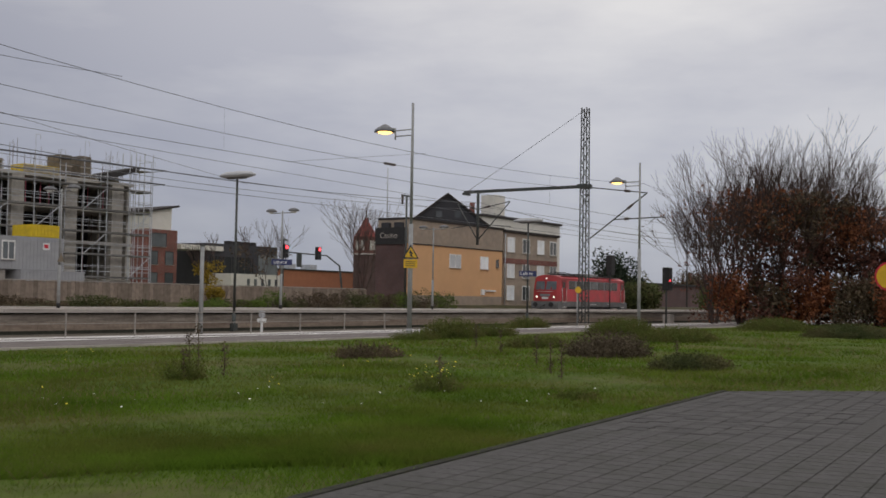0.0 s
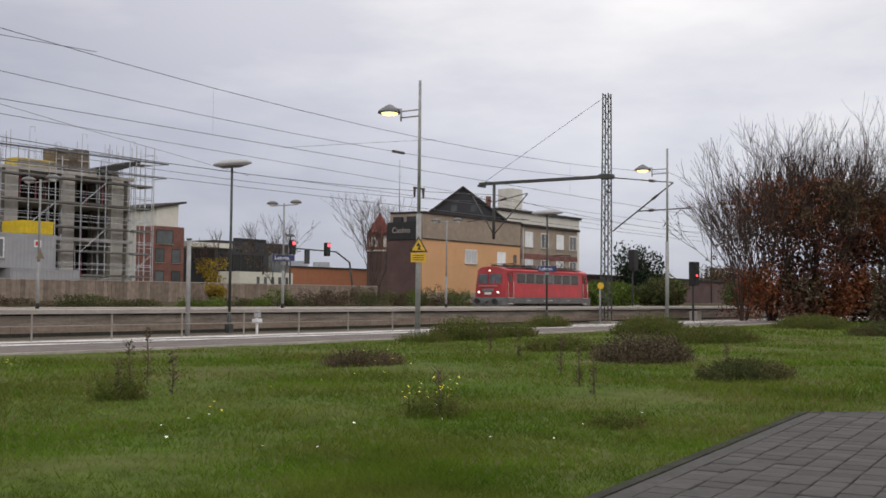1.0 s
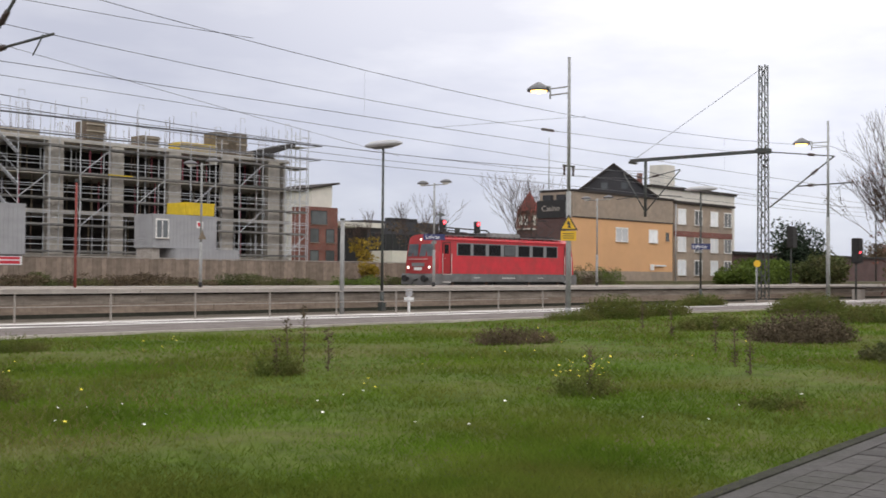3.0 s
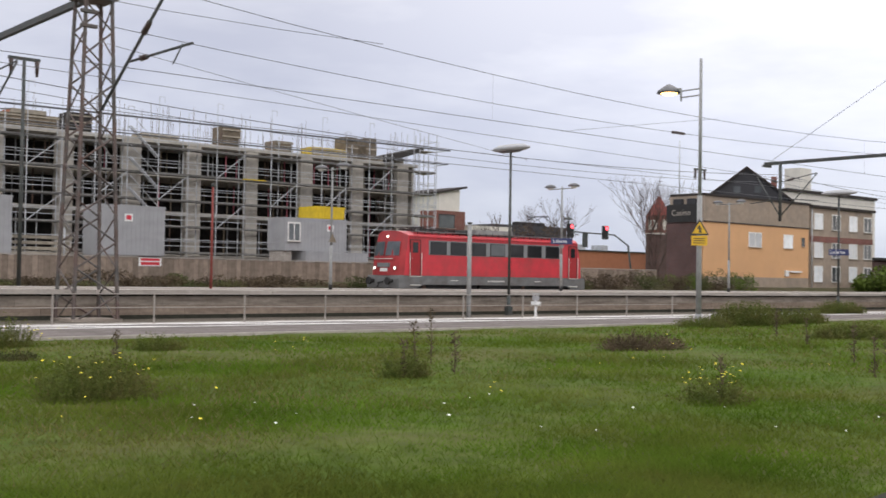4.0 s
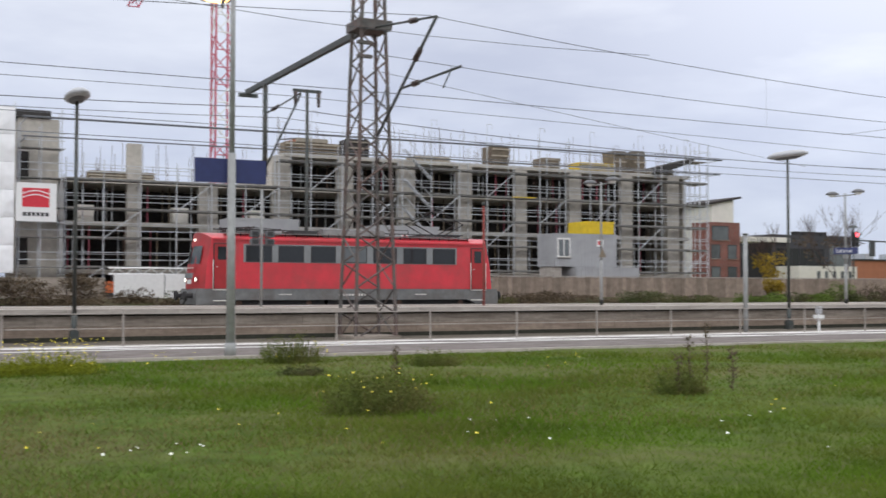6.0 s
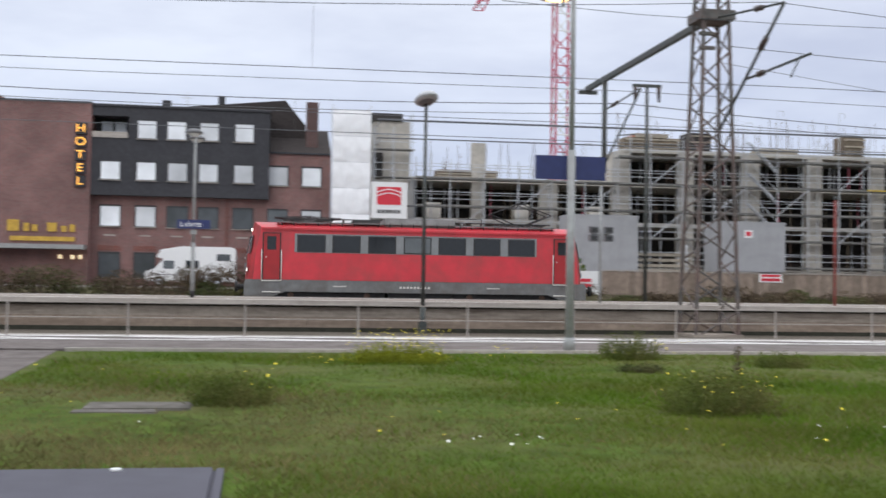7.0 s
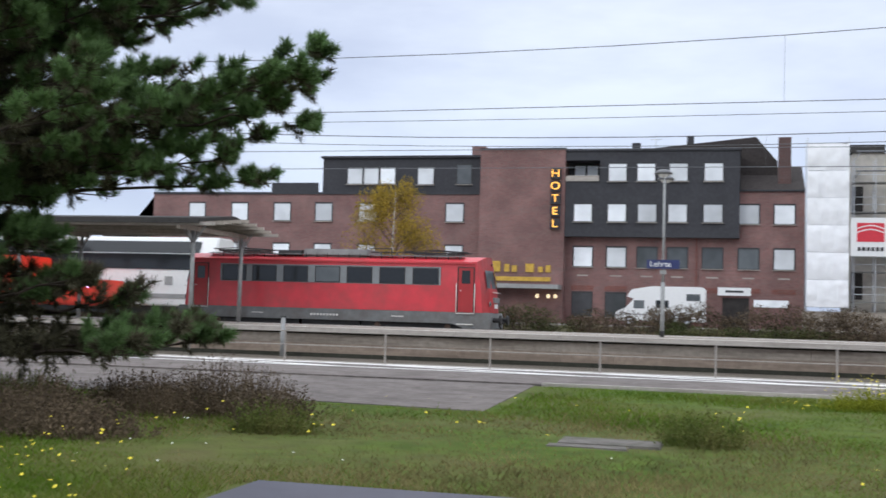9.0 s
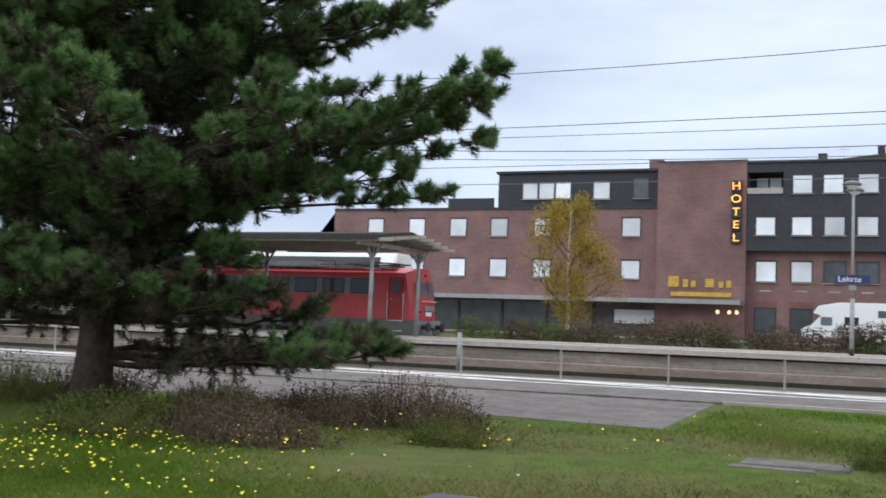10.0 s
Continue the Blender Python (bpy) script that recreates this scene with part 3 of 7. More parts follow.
    # cab fronts
    for s in (-1, 1):
        for c in (-0.62, 0.62):
            bm = bmesh.new()
            pts = []
            for yy, zz in ((c - 0.55, 2.44), (c + 0.55, 2.44), (c + 0.50, 3.26), (c - 0.50, 3.26)):
                pts.append((s * (end(yy, zz) + 0.055), yy, zz))
            f = bm.faces.new([bm.verts.new(p) for p in pts])
            bmesh.ops.solidify(bm, geom=[f], thickness=0.02)
            part("windscreen", bm, "windscreen", L, "windscreen with the sky's reflection in its pale colour")
            bm = bmesh.new()
            rod(bm, (s * (end(c, 1.75) - 0.06), c * 1.55, 1.72), (s * (end(c * 1.55, 1.75) + 0.05), c * 1.55, 1.72), 0.12, seg=16)
            h = part("headlight", bm, "band_grey", L)
            bm = bmesh.new()
            rod(bm, (s * (end(c * 1.55, 1.75) + 0.04), c * 1.55, 1.72), (s * (end(c * 1.55, 1.75) + 0.065), c * 1.55, 1.72), 0.08, seg=16)
            part("lens", bm, "headlight" if s < 0 else "glass", h, "lit white lens" if s < 0 else "unlit lens")
            bm = bmesh.new()
            rod(bm, (s * 7.6, c * 1.42, 0.98), (s * 8.1, c * 1.42, 0.98), 0.11, seg=12)
            b = part("buffer", bm, "black", L, "black iron buffer")
            bm = bmesh.new()
            rod(bm, (s * 8.1, c * 1.42, 0.98), (s * 8.2, c * 1.42, 0.98), 0.24, 0.22, seg=16)
            part("buffer_plate", bm, "black", b)
        bm = bmesh.new()
        rod(bm, (s * (end(0, 3.5) - 0.15), 0, 3.55), (s * (end(0, 3.5) + 0.05), 0, 3.55), 0.055, seg=14)
        part("top_headlight", bm, "headlight" if s < 0 else "glass", L)
        boxes("number_plate", "white", L, (min(s * 7.72, s * 7.76), max(s * 7.72, s * 7.76), -0.35, 0.35, 1.52, 1.72), label="pale plate with unreadable marks")
        boxes("front_grille", "band_grey", L, (min(s * 7.66, s * 7.80), max(s * 7.66, s * 7.80), -0.55, 0.55, 1.78, 2.02))
        rods("coupling", "black", L, ((s * 7.7, 0, 0.95), (s * 8.15, 0, 0.85), 0.06))
        rods("brake_hose", "black", L, ((s * 7.7, 0.4, 0.9), (s * 7.95, 0.4, 0.55), 0.03))
        rods("front_rail", "rail_white", L, ((s * 7.78, -0.9, 2.25), (s * 7.78, 0.9, 2.25), 0.02))
    # bogies
    for c in (-4.05, 4.05):
        g = boxes("bogie", "black", L, (c - 2.5, c + 2.5, -1.25, -1.05, 0.45, 0.85), (c - 2.5, c + 2.5, 1.05, 1.25, 0.45, 0.85), (c - 0.6, c + 0.6, -1.2, 1.2, 0.4, 0.75), label="black bogie frame")
        for w in (-1.7, 1.7):
            for s in (-1, 1):
                bm = bmesh.new()
                rod(bm, (c + w, s * 0.72, 0.625), (c + w, s * 0.86, 0.625), 0.625, seg=24)
                rod(bm, (c + w, s * 0.86, 0.625), (c + w, s * 1.3, 0.625), 0.14, seg=10)
                part("wheel", bm, "rail", g)
    boxes("underfloor_gear", "black", L, (-1.4, 1.5, -1.3, 1.3, 0.35, 0.85))
    # roof
    bm = bmesh.new()
    prism(bm, [(-1.15, 3.55), (1.15, 3.55), (0.95, 4.16), (-0.95, 4.16)], "x", -1.55, 1.70)
    part("roof_hood", bm, "roof_grey", L, "grey roof hood", bevel=0.04)
    bm = bmesh.new()
    prism(bm, [(-0.9, 3.6), (0.9, 3.6), (0.75, 4.08), (-0.75, 4.08)], "x", -2.95, -1.75)
    part("resistor_box", bm, "black", L, bevel=0.03)
    boxes("walkway", "roof_grey", L, (-6.4, 6.4, -1.2, -0.75, 3.86, 3.90), (-6.4, 6.4, 0.75, 1.2, 3.86, 3.90))
    for k in range(24):
        x = -6.2 + k * 0.54
        for yy in (-1.18, 1.18):
            rods("roof_stud", "black", L, ((x, yy, 3.6), (x, yy, 3.93), 0.022), seg=5)
    rods("busbar", "black", L, ((-6.2, -0.5, 4.08), (-1.6, -0.5, 4.08), 0.025))
    rods("busbar", "black", L, ((1.7, -0.5, 4.05), (6.3, -0.5, 4.05), 0.025))
    rods("roof_conduit", "black", L, ((1.8, -1.1, 4.2), (2.9, -1.1, 4.2), 0.02), ((2.9, -1.1, 3.85), (2.9, -1.1, 4.2), 0.02))
    for x in (-5.9, -5.2, -4.1, -3.4, 2.2, 3.0, 4.0, 5.9):
        rods("insulator", "insulator", L, ((x, -0.5, 3.8), (x, -0.5, 4.06), 0.07, 0.05))
    # pantographs: the leading one folded, the trailing one half raised
    def pantograph(px, raised):
        g = boxes("pantograph", "black", L, (px - 1.1, px + 1.1, -0.75, -0.68, 3.98, 4.04), (px - 1.1, px + 1.1, 0.68, 0.75, 3.98, 4.04), (px - 1.1, px - 1.04, -0.7, 0.7, 3.98, 4.04), (px + 1.04, px + 1.1, -0.7, 0.7, 3.98, 4.04), label="scissor pantograph" )
        h = 5.35 if raised else 4.20
        k = 1.35 if raised else 1.5
        for s in (-1, 1):
            for yy in (-0.55, 0.55):
                rods("pantograph_arm", "black", g, ((px + s * 0.35, yy, 4.02), (px + s * k, yy * 0.9, (h + 4.02) / 2 + (0.0 if raised else 0.02)), 0.028), ((px + s * k, yy * 0.9, (h + 4.02) / 2), (px, yy * 0.75, h), 0.022), seg=6)
        rods("contact_strip", "black", g, ((px - 0.12, -0.75, h), (px - 0.12, 0.75, h), 0.03), ((px + 0.12, -0.75, h), (px + 0.12, 0.75, h), 0.03), ((px, -0.95, h - 0.12), (px, -0.7, h), 0.02), ((px, 0.95, h - 0.12), (px, 0.7, h), 0.02), seg=6)
    pantograph(-5.0, False)
    base = boxes("pantograph_base", "black", L, (3.8, 6.0, -0.75, -0.68, 3.98, 4.04), (3.8, 6.0, 0.68, 0.75, 3.98, 4.04), (3.8, 3.86, -0.7, 0.7, 3.98, 4.04), (5.94, 6.0, -0.7, 0.7, 3.98, 4.04), label="pantograph base frame")
    for s in (-1, 1):
        bm = bmesh.new()
        for yy in (-0.55, 0.55):
            rod(bm, (0, yy, 0), (s * 1.25, yy * 0.9, 0), 0.028, seg=6)
        lower = part("lower_arm", bm, "black", L)
        bm = bmesh.new()
        for yy in (-0.5, 0.5):
            rod(bm, (0, yy, 0), (-s * 1.55, yy * 0.85, 0), 0.022, seg=6)
        upper = part("upper_arm", bm, "black", L)
        PANTO.append((s, lower, upper))
    bm = bmesh.new()
    for e in (-0.12, 0.12):
        rod(bm, (e, -0.75, 0), (e, 0.75, 0), 0.03, seg=6)
        rod(bm, (e, 0.75, 0), (e, 0.95, -0.12), 0.02, seg=6)
        rod(bm, (e, -0.75, 0), (e, -0.95, -0.12), 0.02, seg=6)
    PANTO.append(part("contact_strip", bm, "black", L))
    return L


loco = locomotive()

# ---- platform fence ----
fence = thing("platform_fence", 0, 34.25, 0, "pale tubular steel fence along the near platform", "fence")
bm = bmesh.new()
rod(bm, (0, 0, 0), (0, 0, 1.0), 0.034, seg=8)
post0 = part("post", bm, "fence", fence)
post0.matrix_basis = pose(13.39 - 3.41 * 16, 0, 0)
for k in range(1, 26):
    piece("post", post0.data, fence, 13.39 + 3.41 * (k - 16), 0, 0)
for zz in (0.98, 0.54):
    rods("fence_rail", "fence", fence, ((-41.2, 0, zz), (44.5, 0, zz), 0.018))

# ---- buildings behind the tracks ----
def window(parent, cx, cz, w, h, y, pane="blind", frame="frame", bars=0):
    """A window in a wall that faces the tracks: frame with a set-back pane and a sill."""
    f = boxes("window", frame, parent, (cx - w / 2 - 0.09, cx + w / 2 + 0.09, y - 0.03, y + 0.02, cz + h / 2, cz + h / 2 + 0.12), (cx - w / 2 - 0.09, cx + w / 2 + 0.09, y - 0.03, y + 0.02, cz - h / 2 - 0.07, cz - h / 2),
              (cx - w / 2 - 0.09, cx - w / 2, y - 0.03, y + 0.02, cz - h / 2, cz + h / 2), (cx + w / 2, cx + w / 2 + 0.09, y - 0.03, y + 0.02, cz - h / 2, cz + h / 2))
    boxes("pane", pane, f, (cx - w / 2, cx + w / 2, y - 0.012, y - 0.004, cz - h / 2, cz + h / 2))
    for k in range(bars):
        x = cx - w / 2 + w * (k + 1) / (bars + 1)
        boxes("glazing_bar", frame, f, (x - 0.035, x + 0.035, y - 0.026, y - 0.012, cz - h / 2, cz + h / 2))
    boxes("sill", "coping", f, (cx - w / 2 - 0.12, cx + w / 2 + 0.12, y - 0.14, y - 0.031, cz - h / 2 - 0.10, cz - h / 2 - 0.055))
    return f


hotel = thing("hotel", 0, 0, 1.2, "brown brick hotel with a dark slate upper box and lit letters", "hotel")
HZ = -1.2                                            # heights below are over the meadow
def hb(name, material, *b, label=""):
    return boxes(name, material, hotel, *[(x0, x1, y0, y1, z0 + HZ, z1 + HZ) for x0, x1, y0, y1, z0, z1 in b], label=label)


hb("left_wing_wall", "brick", (-44.0, -17.4, 80.0, 92, 1.0, 10.45), label="brown brick wall")
hb("parapet", "slate", (-44.0, -17.4, 79.92, 80.25, 10.45, 10.62))
hb("upper_storey", "slate", (-30.0, -17.4, 80.4, 91, 10.62, 13.25), label="dark slate top storey")
hb("upper_roof_edge", "slate", (-30.15, -17.4, 80.2, 91, 13.25, 13.42))
hb("stair_tower_wall", "brick", (-17.4, -11.2, 79.2, 90, 1.0, 13.65), label="windowless brick stair tower")
hb("tower_coping", "slate", (-17.45, -11.15, 79.12, 90, 13.65, 13.75))
hb("chimney", "brick", (-18.7, -17.7, 82, 83, 13.3, 14.35), label="brick chimney")
hb("right_wing_wall", "brick", (-11.2, 5.25, 80.0, 92, 1.0, 7.4), (0.9, 5.25, 80.0, 90, 7.4, 10.75), label="brown brick wall")
for piece_box in ((-8.75, 0.88, 79.3, 90, 7.4, 13.5), (-11.2, -8.75, 79.3, 90, 7.4, 11.4), (-11.2, -8.75, 79.3, 90, 12.85, 13.5), (-11.2, -8.75, 80.9, 90, 11.4, 12.85)):
    hb("slate_box", "slate", piece_box, label="projecting storeys clad in dark slate")
hb("loggia_parapet", "coping", (-11.15, -8.8, 79.22, 79.32, 11.35, 11.75), label="pale loggia parapet")
hb("roof_edge", "slate", (-11.2, 0.95, 79.2, 90, 13.5, 13.62))
for cx in (-10.35, -9.45):
    window(hotel, cx, 12.2 + HZ, 0.75, 0.9, 80.9)
for cx in (-7.5, -5.5, -3.28, -0.88):
    window(hotel, cx, 11.98 + HZ, 1.22, 1.2, 79.3)
for cx in (-9.9, -7.5, -5.4, -3.3, -0.9):
    window(hotel, cx, 9.1 + HZ, 1.24, 1.2, 79.3)
for cx in (1.52, 3.88):
    window(hotel, cx, 9.1 + HZ, 1.30, 1.28, 80.0)
for k, cx in enumerate((-9.92, -7.55, -5.4, -3.3, -0.9, 1.52, 3.88)):
    window(hotel, cx, 6.0 + HZ, 1.30, 1.35, 80.0, pane="glass_grey" if k in (2, 3, 4, 5) else "blind")
    hb("vent_strip", "coping", (cx - 0.4, cx + 0.4, 79.96, 80.0, 4.62, 4.72))
    hb("arch_lintel", "brick_red", (cx - 0.8, cx + 0.8, 79.97, 80.0, 3.62, 3.95))
for cx in (-9.92, -7.55):
    window(hotel, cx, 2.6 + HZ, 1.32, 1.6, 80.0, pane="glass_grey")
for cx in (-40.2, -36.6, -33.07, -29.7, -26.2, -19.45):
    window(hotel, cx, 9.1 + HZ, 1.28, 1.28, 80.0)
    window(hotel, cx, 6.0 + HZ, 1.28, 1.28, 80.0)
for cx in (-27.42, -26.12, -24.82):
    window(hotel, cx, 11.92 + HZ, 1.14, 1.2, 80.4)
window(hotel, -21.85, 11.9 + HZ, 1.2, 1.25, 80.4)
window(hotel, -18.9, 12.0 + HZ, 1.05, 1.4, 80.4, pane="glass_grey")
hb("terrace_rail", "slate", (-34.0, -30.2, 80.0, 80.08, 10.62, 11.35), label="dark terrace railing")
hb("terrace_post", "slate", (-33.7, -33.6, 80.3, 80.4, 10.6, 12.4))
# ground floor front with flat canopy and dim shop fronts
hb("flat_canopy", "pole", (-44.0, -11.3, 77.6, 80.0, 3.60, 3.90), label="flat grey canopy over the entrance")
hb("shop_front", "glass_grey", (-43.5, -11.4, 79.95, 80.0, 1.3, 3.5), label="dark shop front")
for k in range(9):
    hb("shop_mullion", "frame", (-43.5 + k * 3.55, -43.3 + k * 3.55, 79.88, 79.95, 1.2, 3.5))
hb("notice_board", "white", (-20.5, -17.6, 79.80, 79.86, 2.1, 3.1), label="white notice boards")
for cx in (-13.0, -12.2, -11.7):
    bm = bmesh.new()
    turned(bm, cx, 79.0, [(0.05, 3.25 + HZ), (0.13, 3.15 + HZ), (0.13, 3.02 + HZ), (0.05, 2.95 + HZ)], 10)
    part("entrance_lamp", bm, "entrance_light", hotel, "small lit entrance lamp")
hb("door_sign", "white", (-0.5, 1.7, 79.4, 79.5, 3.45, 4.0), label="pale sign over the door")
hb("door_sign_letters", "frame", (0.0, 1.2, 79.385, 79.4, 3.66, 3.80))
# flat panel on the wall; the doorway's shade is its colour
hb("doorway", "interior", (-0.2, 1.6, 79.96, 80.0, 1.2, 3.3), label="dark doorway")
hb("side_shop_window", "blind", (1.9, 4.2, 79.95, 80.0, 2.7, 3.2))
hb("downpipe", "brick_red", (-2.05, -1.93, 79.86, 79.98, 1.3, 9.2))
# pitched roofs
bm = bmesh.new()
prism(bm, [(-8.5, 13.9 + HZ), (2.0, 15.0 + HZ), (3.5, 13.2 + HZ), (3.5, 12.0 + HZ), (0.9, 12.0 + HZ), (0.9, 13.4 + HZ), (-8.5, 13.4 + HZ)], "y", 83, 90)
part("main_roof", bm, "roof_tile", hotel, "dark pitched roof")
bm = bmesh.new()
prism(bm, [(80.1, 10.75 + HZ), (84.5, 13.0 + HZ), (90, 13.0 + HZ), (90, 10.75 + HZ)], "x", 0.95, 5.25)
part("side_roof", bm, "roof_tile", hotel, "dark tiled roof slope")
hb("eaves_gutter", "slate", (0.9, 5.25, 79.85, 80.0, 10.7, 10.82))
hb("roof_chimney", "brick_dark", (3.5, 4.35, 81.4, 82.1, 11.2, 14.7), label="tall red brick chimney")
hb("roof_vent", "slate", (-6.9, -6.3, 84, 84.6, 13.5, 14.8))
hb("roof_vent", "slate", (-2.9, -2.4, 84, 84.6, 13.9, 15.3))
bm = bmesh.new()
prism(bm, [(-44.0, 9.2 + HZ), (-44.0, 10.4 + HZ), (-40.6, 10.4 + HZ), (-48.5, 7.6 + HZ), (-48.5, 5 + HZ)], "y", 80.2, 90)
part("end_roof", bm, "roof_tile", hotel)
rods("aerial", "galv", hotel, ((-5.2, 85, 13.6 + HZ), (-5.2, 85, 15.6 + HZ), 0.03), ((-5.6, 85, 15.2 + HZ), (-4.8, 85, 15.2 + HZ), 0.02))
for k, ch in enumerate("HOTEL"):
    z = 11.86 - k * 0.90
    plate = hb("letter_box", "slate", (-12.2, -11.5, 78.95, 79.2, z - 0.38, z + 0.38))
    text("letter", ch, 0.78, "neon", plate, Matrix.Translation((-11.86, 78.93, z + HZ)) @ FRONT, 0.03, 1.15)
for x0, x1, z1 in ((-16.5, -15.75, 5.55), (-15.45, -15.1, 5.35), (-14.9, -14.55, 5.25), (-13.9, -13.3, 5.4), (-13.0, -12.65, 5.2), (-12.45, -12.1, 5.3)):
    hb("gold_letter", "gold", (x0, x1, 79.1, 79.2, 4.8, z1), label="gold letter that cannot be read")
hb("gold_lettering_line", "gold", (-16.3, -12.1, 79.1, 79.2, 4.15, 4.45), label="line of small gold letters")

# sheeted stair scaffold between hotel and building site
tower = thing("sheeted_scaffold_tower", 0, 0, 1.2, "scaffold tower wrapped in white sheeting", "scaffold")
for k in range(6):
    z0 = 1.6 + k * 1.82
    bm = bmesh.new()
    n = 8
    row = []
    for j in range(n + 1):
        zz = z0 + 1.80 * j / n
        row.append([bm.verts.new((5.2 + 2.65 * i / 10, 78.0 - 0.16 * math.sin(math.pi * j / n) * (0.5 + 0.5 * math.sin(i * 1.9 + k * 2.3)) - 0.09 * random.random(), zz)) for i in range(11)])
    for j in range(n):
        for i in range(10):
            bm.faces.new((row[j][i], row[j][i + 1], row[j + 1][i + 1], row[j + 1][i]))
    part("sheet_panel", bm, "sheet", tower, "billowed white plastic sheet", smooth=True)
boxes("sheet_top", "sheet", tower, (5.2, 7.85, 77.95, 78.0, 12.5, 12.55))
for x in (5.2, 7.85):
    rods("standard", "galv", tower, ((x, 78.1, 0), (x, 78.1, 12.9), 0.03))
    rods("standard", "galv", tower, ((x, 79.4, 0), (x, 79.4, 12.9), 0.03))
for k in range(7):
    rods("ledger", "galv", tower, ((5.2, 78.08, 1.6 + k * 1.82), (7.85, 78.08, 1.6 + k * 1.82), 0.025))

board_sign = thing("contractor_sign", 0, 77.9, 0, "white builder's board with a red emblem", "sign")
boxes("panel", "white", board_sign, (7.95, 10.5, 0, 0.06, 6.2, 8.75))
boxes("emblem", "sign_red", board_sign, (8.35, 10.05, -0.02, -0.002, 7.15, 8.4), label="red square emblem")
bm = bmesh.new()
for a in (7.72, 7.98):
    for k in range(8):
        x0, x1 = 8.35 + k * 0.2125, 8.35 + (k + 1) * 0.2125
        h0, h1 = 0.22 * math.sin(math.pi * k / 8), 0.22 * math.sin(math.pi * (k + 1) / 8)
        prism(bm, [(x0, a + h0), (x1, a + h1), (x1, a + h1 + 0.07), (x0, a + h0 + 0.07)], "y", -0.03, -0.021)
part("emblem_arc", bm, "white", board_sign)
for k in range(6):
    boxes("letter_bar", "frame", board_sign, (8.4 + k * 0.28, 8.6 + k * 0.28, -0.02, -0.002, 6.55, 6.8))
rods("bracket", "galv", board_sign, ((8.6, 0.05, 6.5), (8.6, 2.65, 6.5), 0.03), ((8.6, 0.05, 8.5), (8.6, 2.65, 8.5), 0.03))

# ---- concrete shell under construction ----
shell = thing("building_shell", 0, 0, 1.2, "four-storey concrete shell of a building under construction", "building")
SZ = -1.2
COLS = [(15.5, 16.5), (20.6, 22.0), (26.1, 27.5), (31.3, 32.6), (36.4, 37.9), (41.7, 43.0), (47.1, 48.2), (52.4, 53.6), (57.8, 59.0), (62.8, 64.1)]
LEVELS = [3.1, 6.45, 9.4, 12.0]
boxes("floor_slab", "raw", shell, (11.0, 65.2, 80.0, 92, 1.0 + SZ, 1.3 + SZ))
for z in LEVELS:
    x0 = 11.0 if z < 10 else 27.0
    boxes("floor_slab", "raw", shell, (x0, 65.2, 79.95, 92, z - 0.28 + SZ, z + SZ), label="raw concrete floor slab")
for a, b in COLS:
    for k, z in enumerate(LEVELS):
        lo = 1.2 if k == 0 else LEVELS[k - 1]
        if z > 10 and a < 26:
            if a < 17:
                boxes("column_stub", "raw", shell, (a, b, 80.0, 80.6, lo + SZ, 12.0 + SZ))
            continue
        boxes("column", "raw", shell, (a, b, 80.0, 80.5, lo + SZ, z - 0.28 + SZ), label="raw concrete pier")
for k, z in enumerate(LEVELS):
    lo = 1.2 if k == 0 else LEVELS[k - 1]
    x0 = 11.0 if z < 10 else 27.0
    # shade of the deep floors is put into this back wall's colour
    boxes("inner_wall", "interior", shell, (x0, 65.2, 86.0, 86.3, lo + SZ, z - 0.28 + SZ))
    boxes("end_wall", "raw", shell, (64.9, 65.2, 80.5, 92, lo + SZ, z - 0.28 + SZ))
    boxes("end_wall", "raw", shell, (x0, x0 + 0.3, 80.5, 92, lo + SZ, z - 0.28 + SZ))
    for j in range(34):
        x = 12 + j * 1.56 + random.uniform(-0.6, 0.6)
        if z > 10 and x < 27:
            continue
        for yy in (81.4, 83.6):
            rods("prop", random.choice(("galv", "galv", "rail", "formwork", "crane_red")), shell, ((x, yy, lo + SZ), (x, yy, z - 0.28 + SZ), 0.05), seg=6)
boxes("stair_core", "raw", shell, (8.3, 11.0, 80.5, 88, -0.1, 12.2), label="pale concrete stair core")
boxes("core_cover", "felt", shell, (8.1, 10.4, 80.3, 88, 12.2, 12.75), label="dark cover on the stair core")
for z in (3.4, 6.4, 9.2):
    # flat dark panel drawn for the shade in an opening
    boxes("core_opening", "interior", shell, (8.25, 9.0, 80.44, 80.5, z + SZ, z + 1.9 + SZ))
for x0, x1, z0, z1, m in ((45.0, 46.6, 12.0, 13.6, "formwork"), (50.0, 51.6, 12.0, 12.9, "formwork"), (57.2, 58.4, 12.0, 13.9, "formwork"), (59.4, 60.5, 12.0, 14.0, "formwork"), (61.0, 63.6, 12.0, 12.5, "plank"), (38.0, 41.0, 12.0, 12.4, "plank"), (53.6, 57.2, 12.0, 12.7, "container_yellow"), (13.0, 17.4, 9.4, 10.0, "formwork"), (27.2, 31.5, 12.0, 12.9, "formwork"), (32.2, 34.0, 12.0, 13.4, "interior"), (28.0, 30.5, 12.9, 13.2, "orange_clad")):
    f = boxes("formwork_box", m, shell, (x0, x1, 80.2, 82.0, z0 + SZ, z1 + SZ), label="stacked timber formwork")
    for k in range(3):
        zz = z0 + (z1 - z0) * (k + 0.5) / 3
        boxes("waler", "plank", f, (x0 - 0.05, x1 + 0.05, 80.1, 80.2, zz - 0.05 + SZ, zz + 0.05 + SZ))
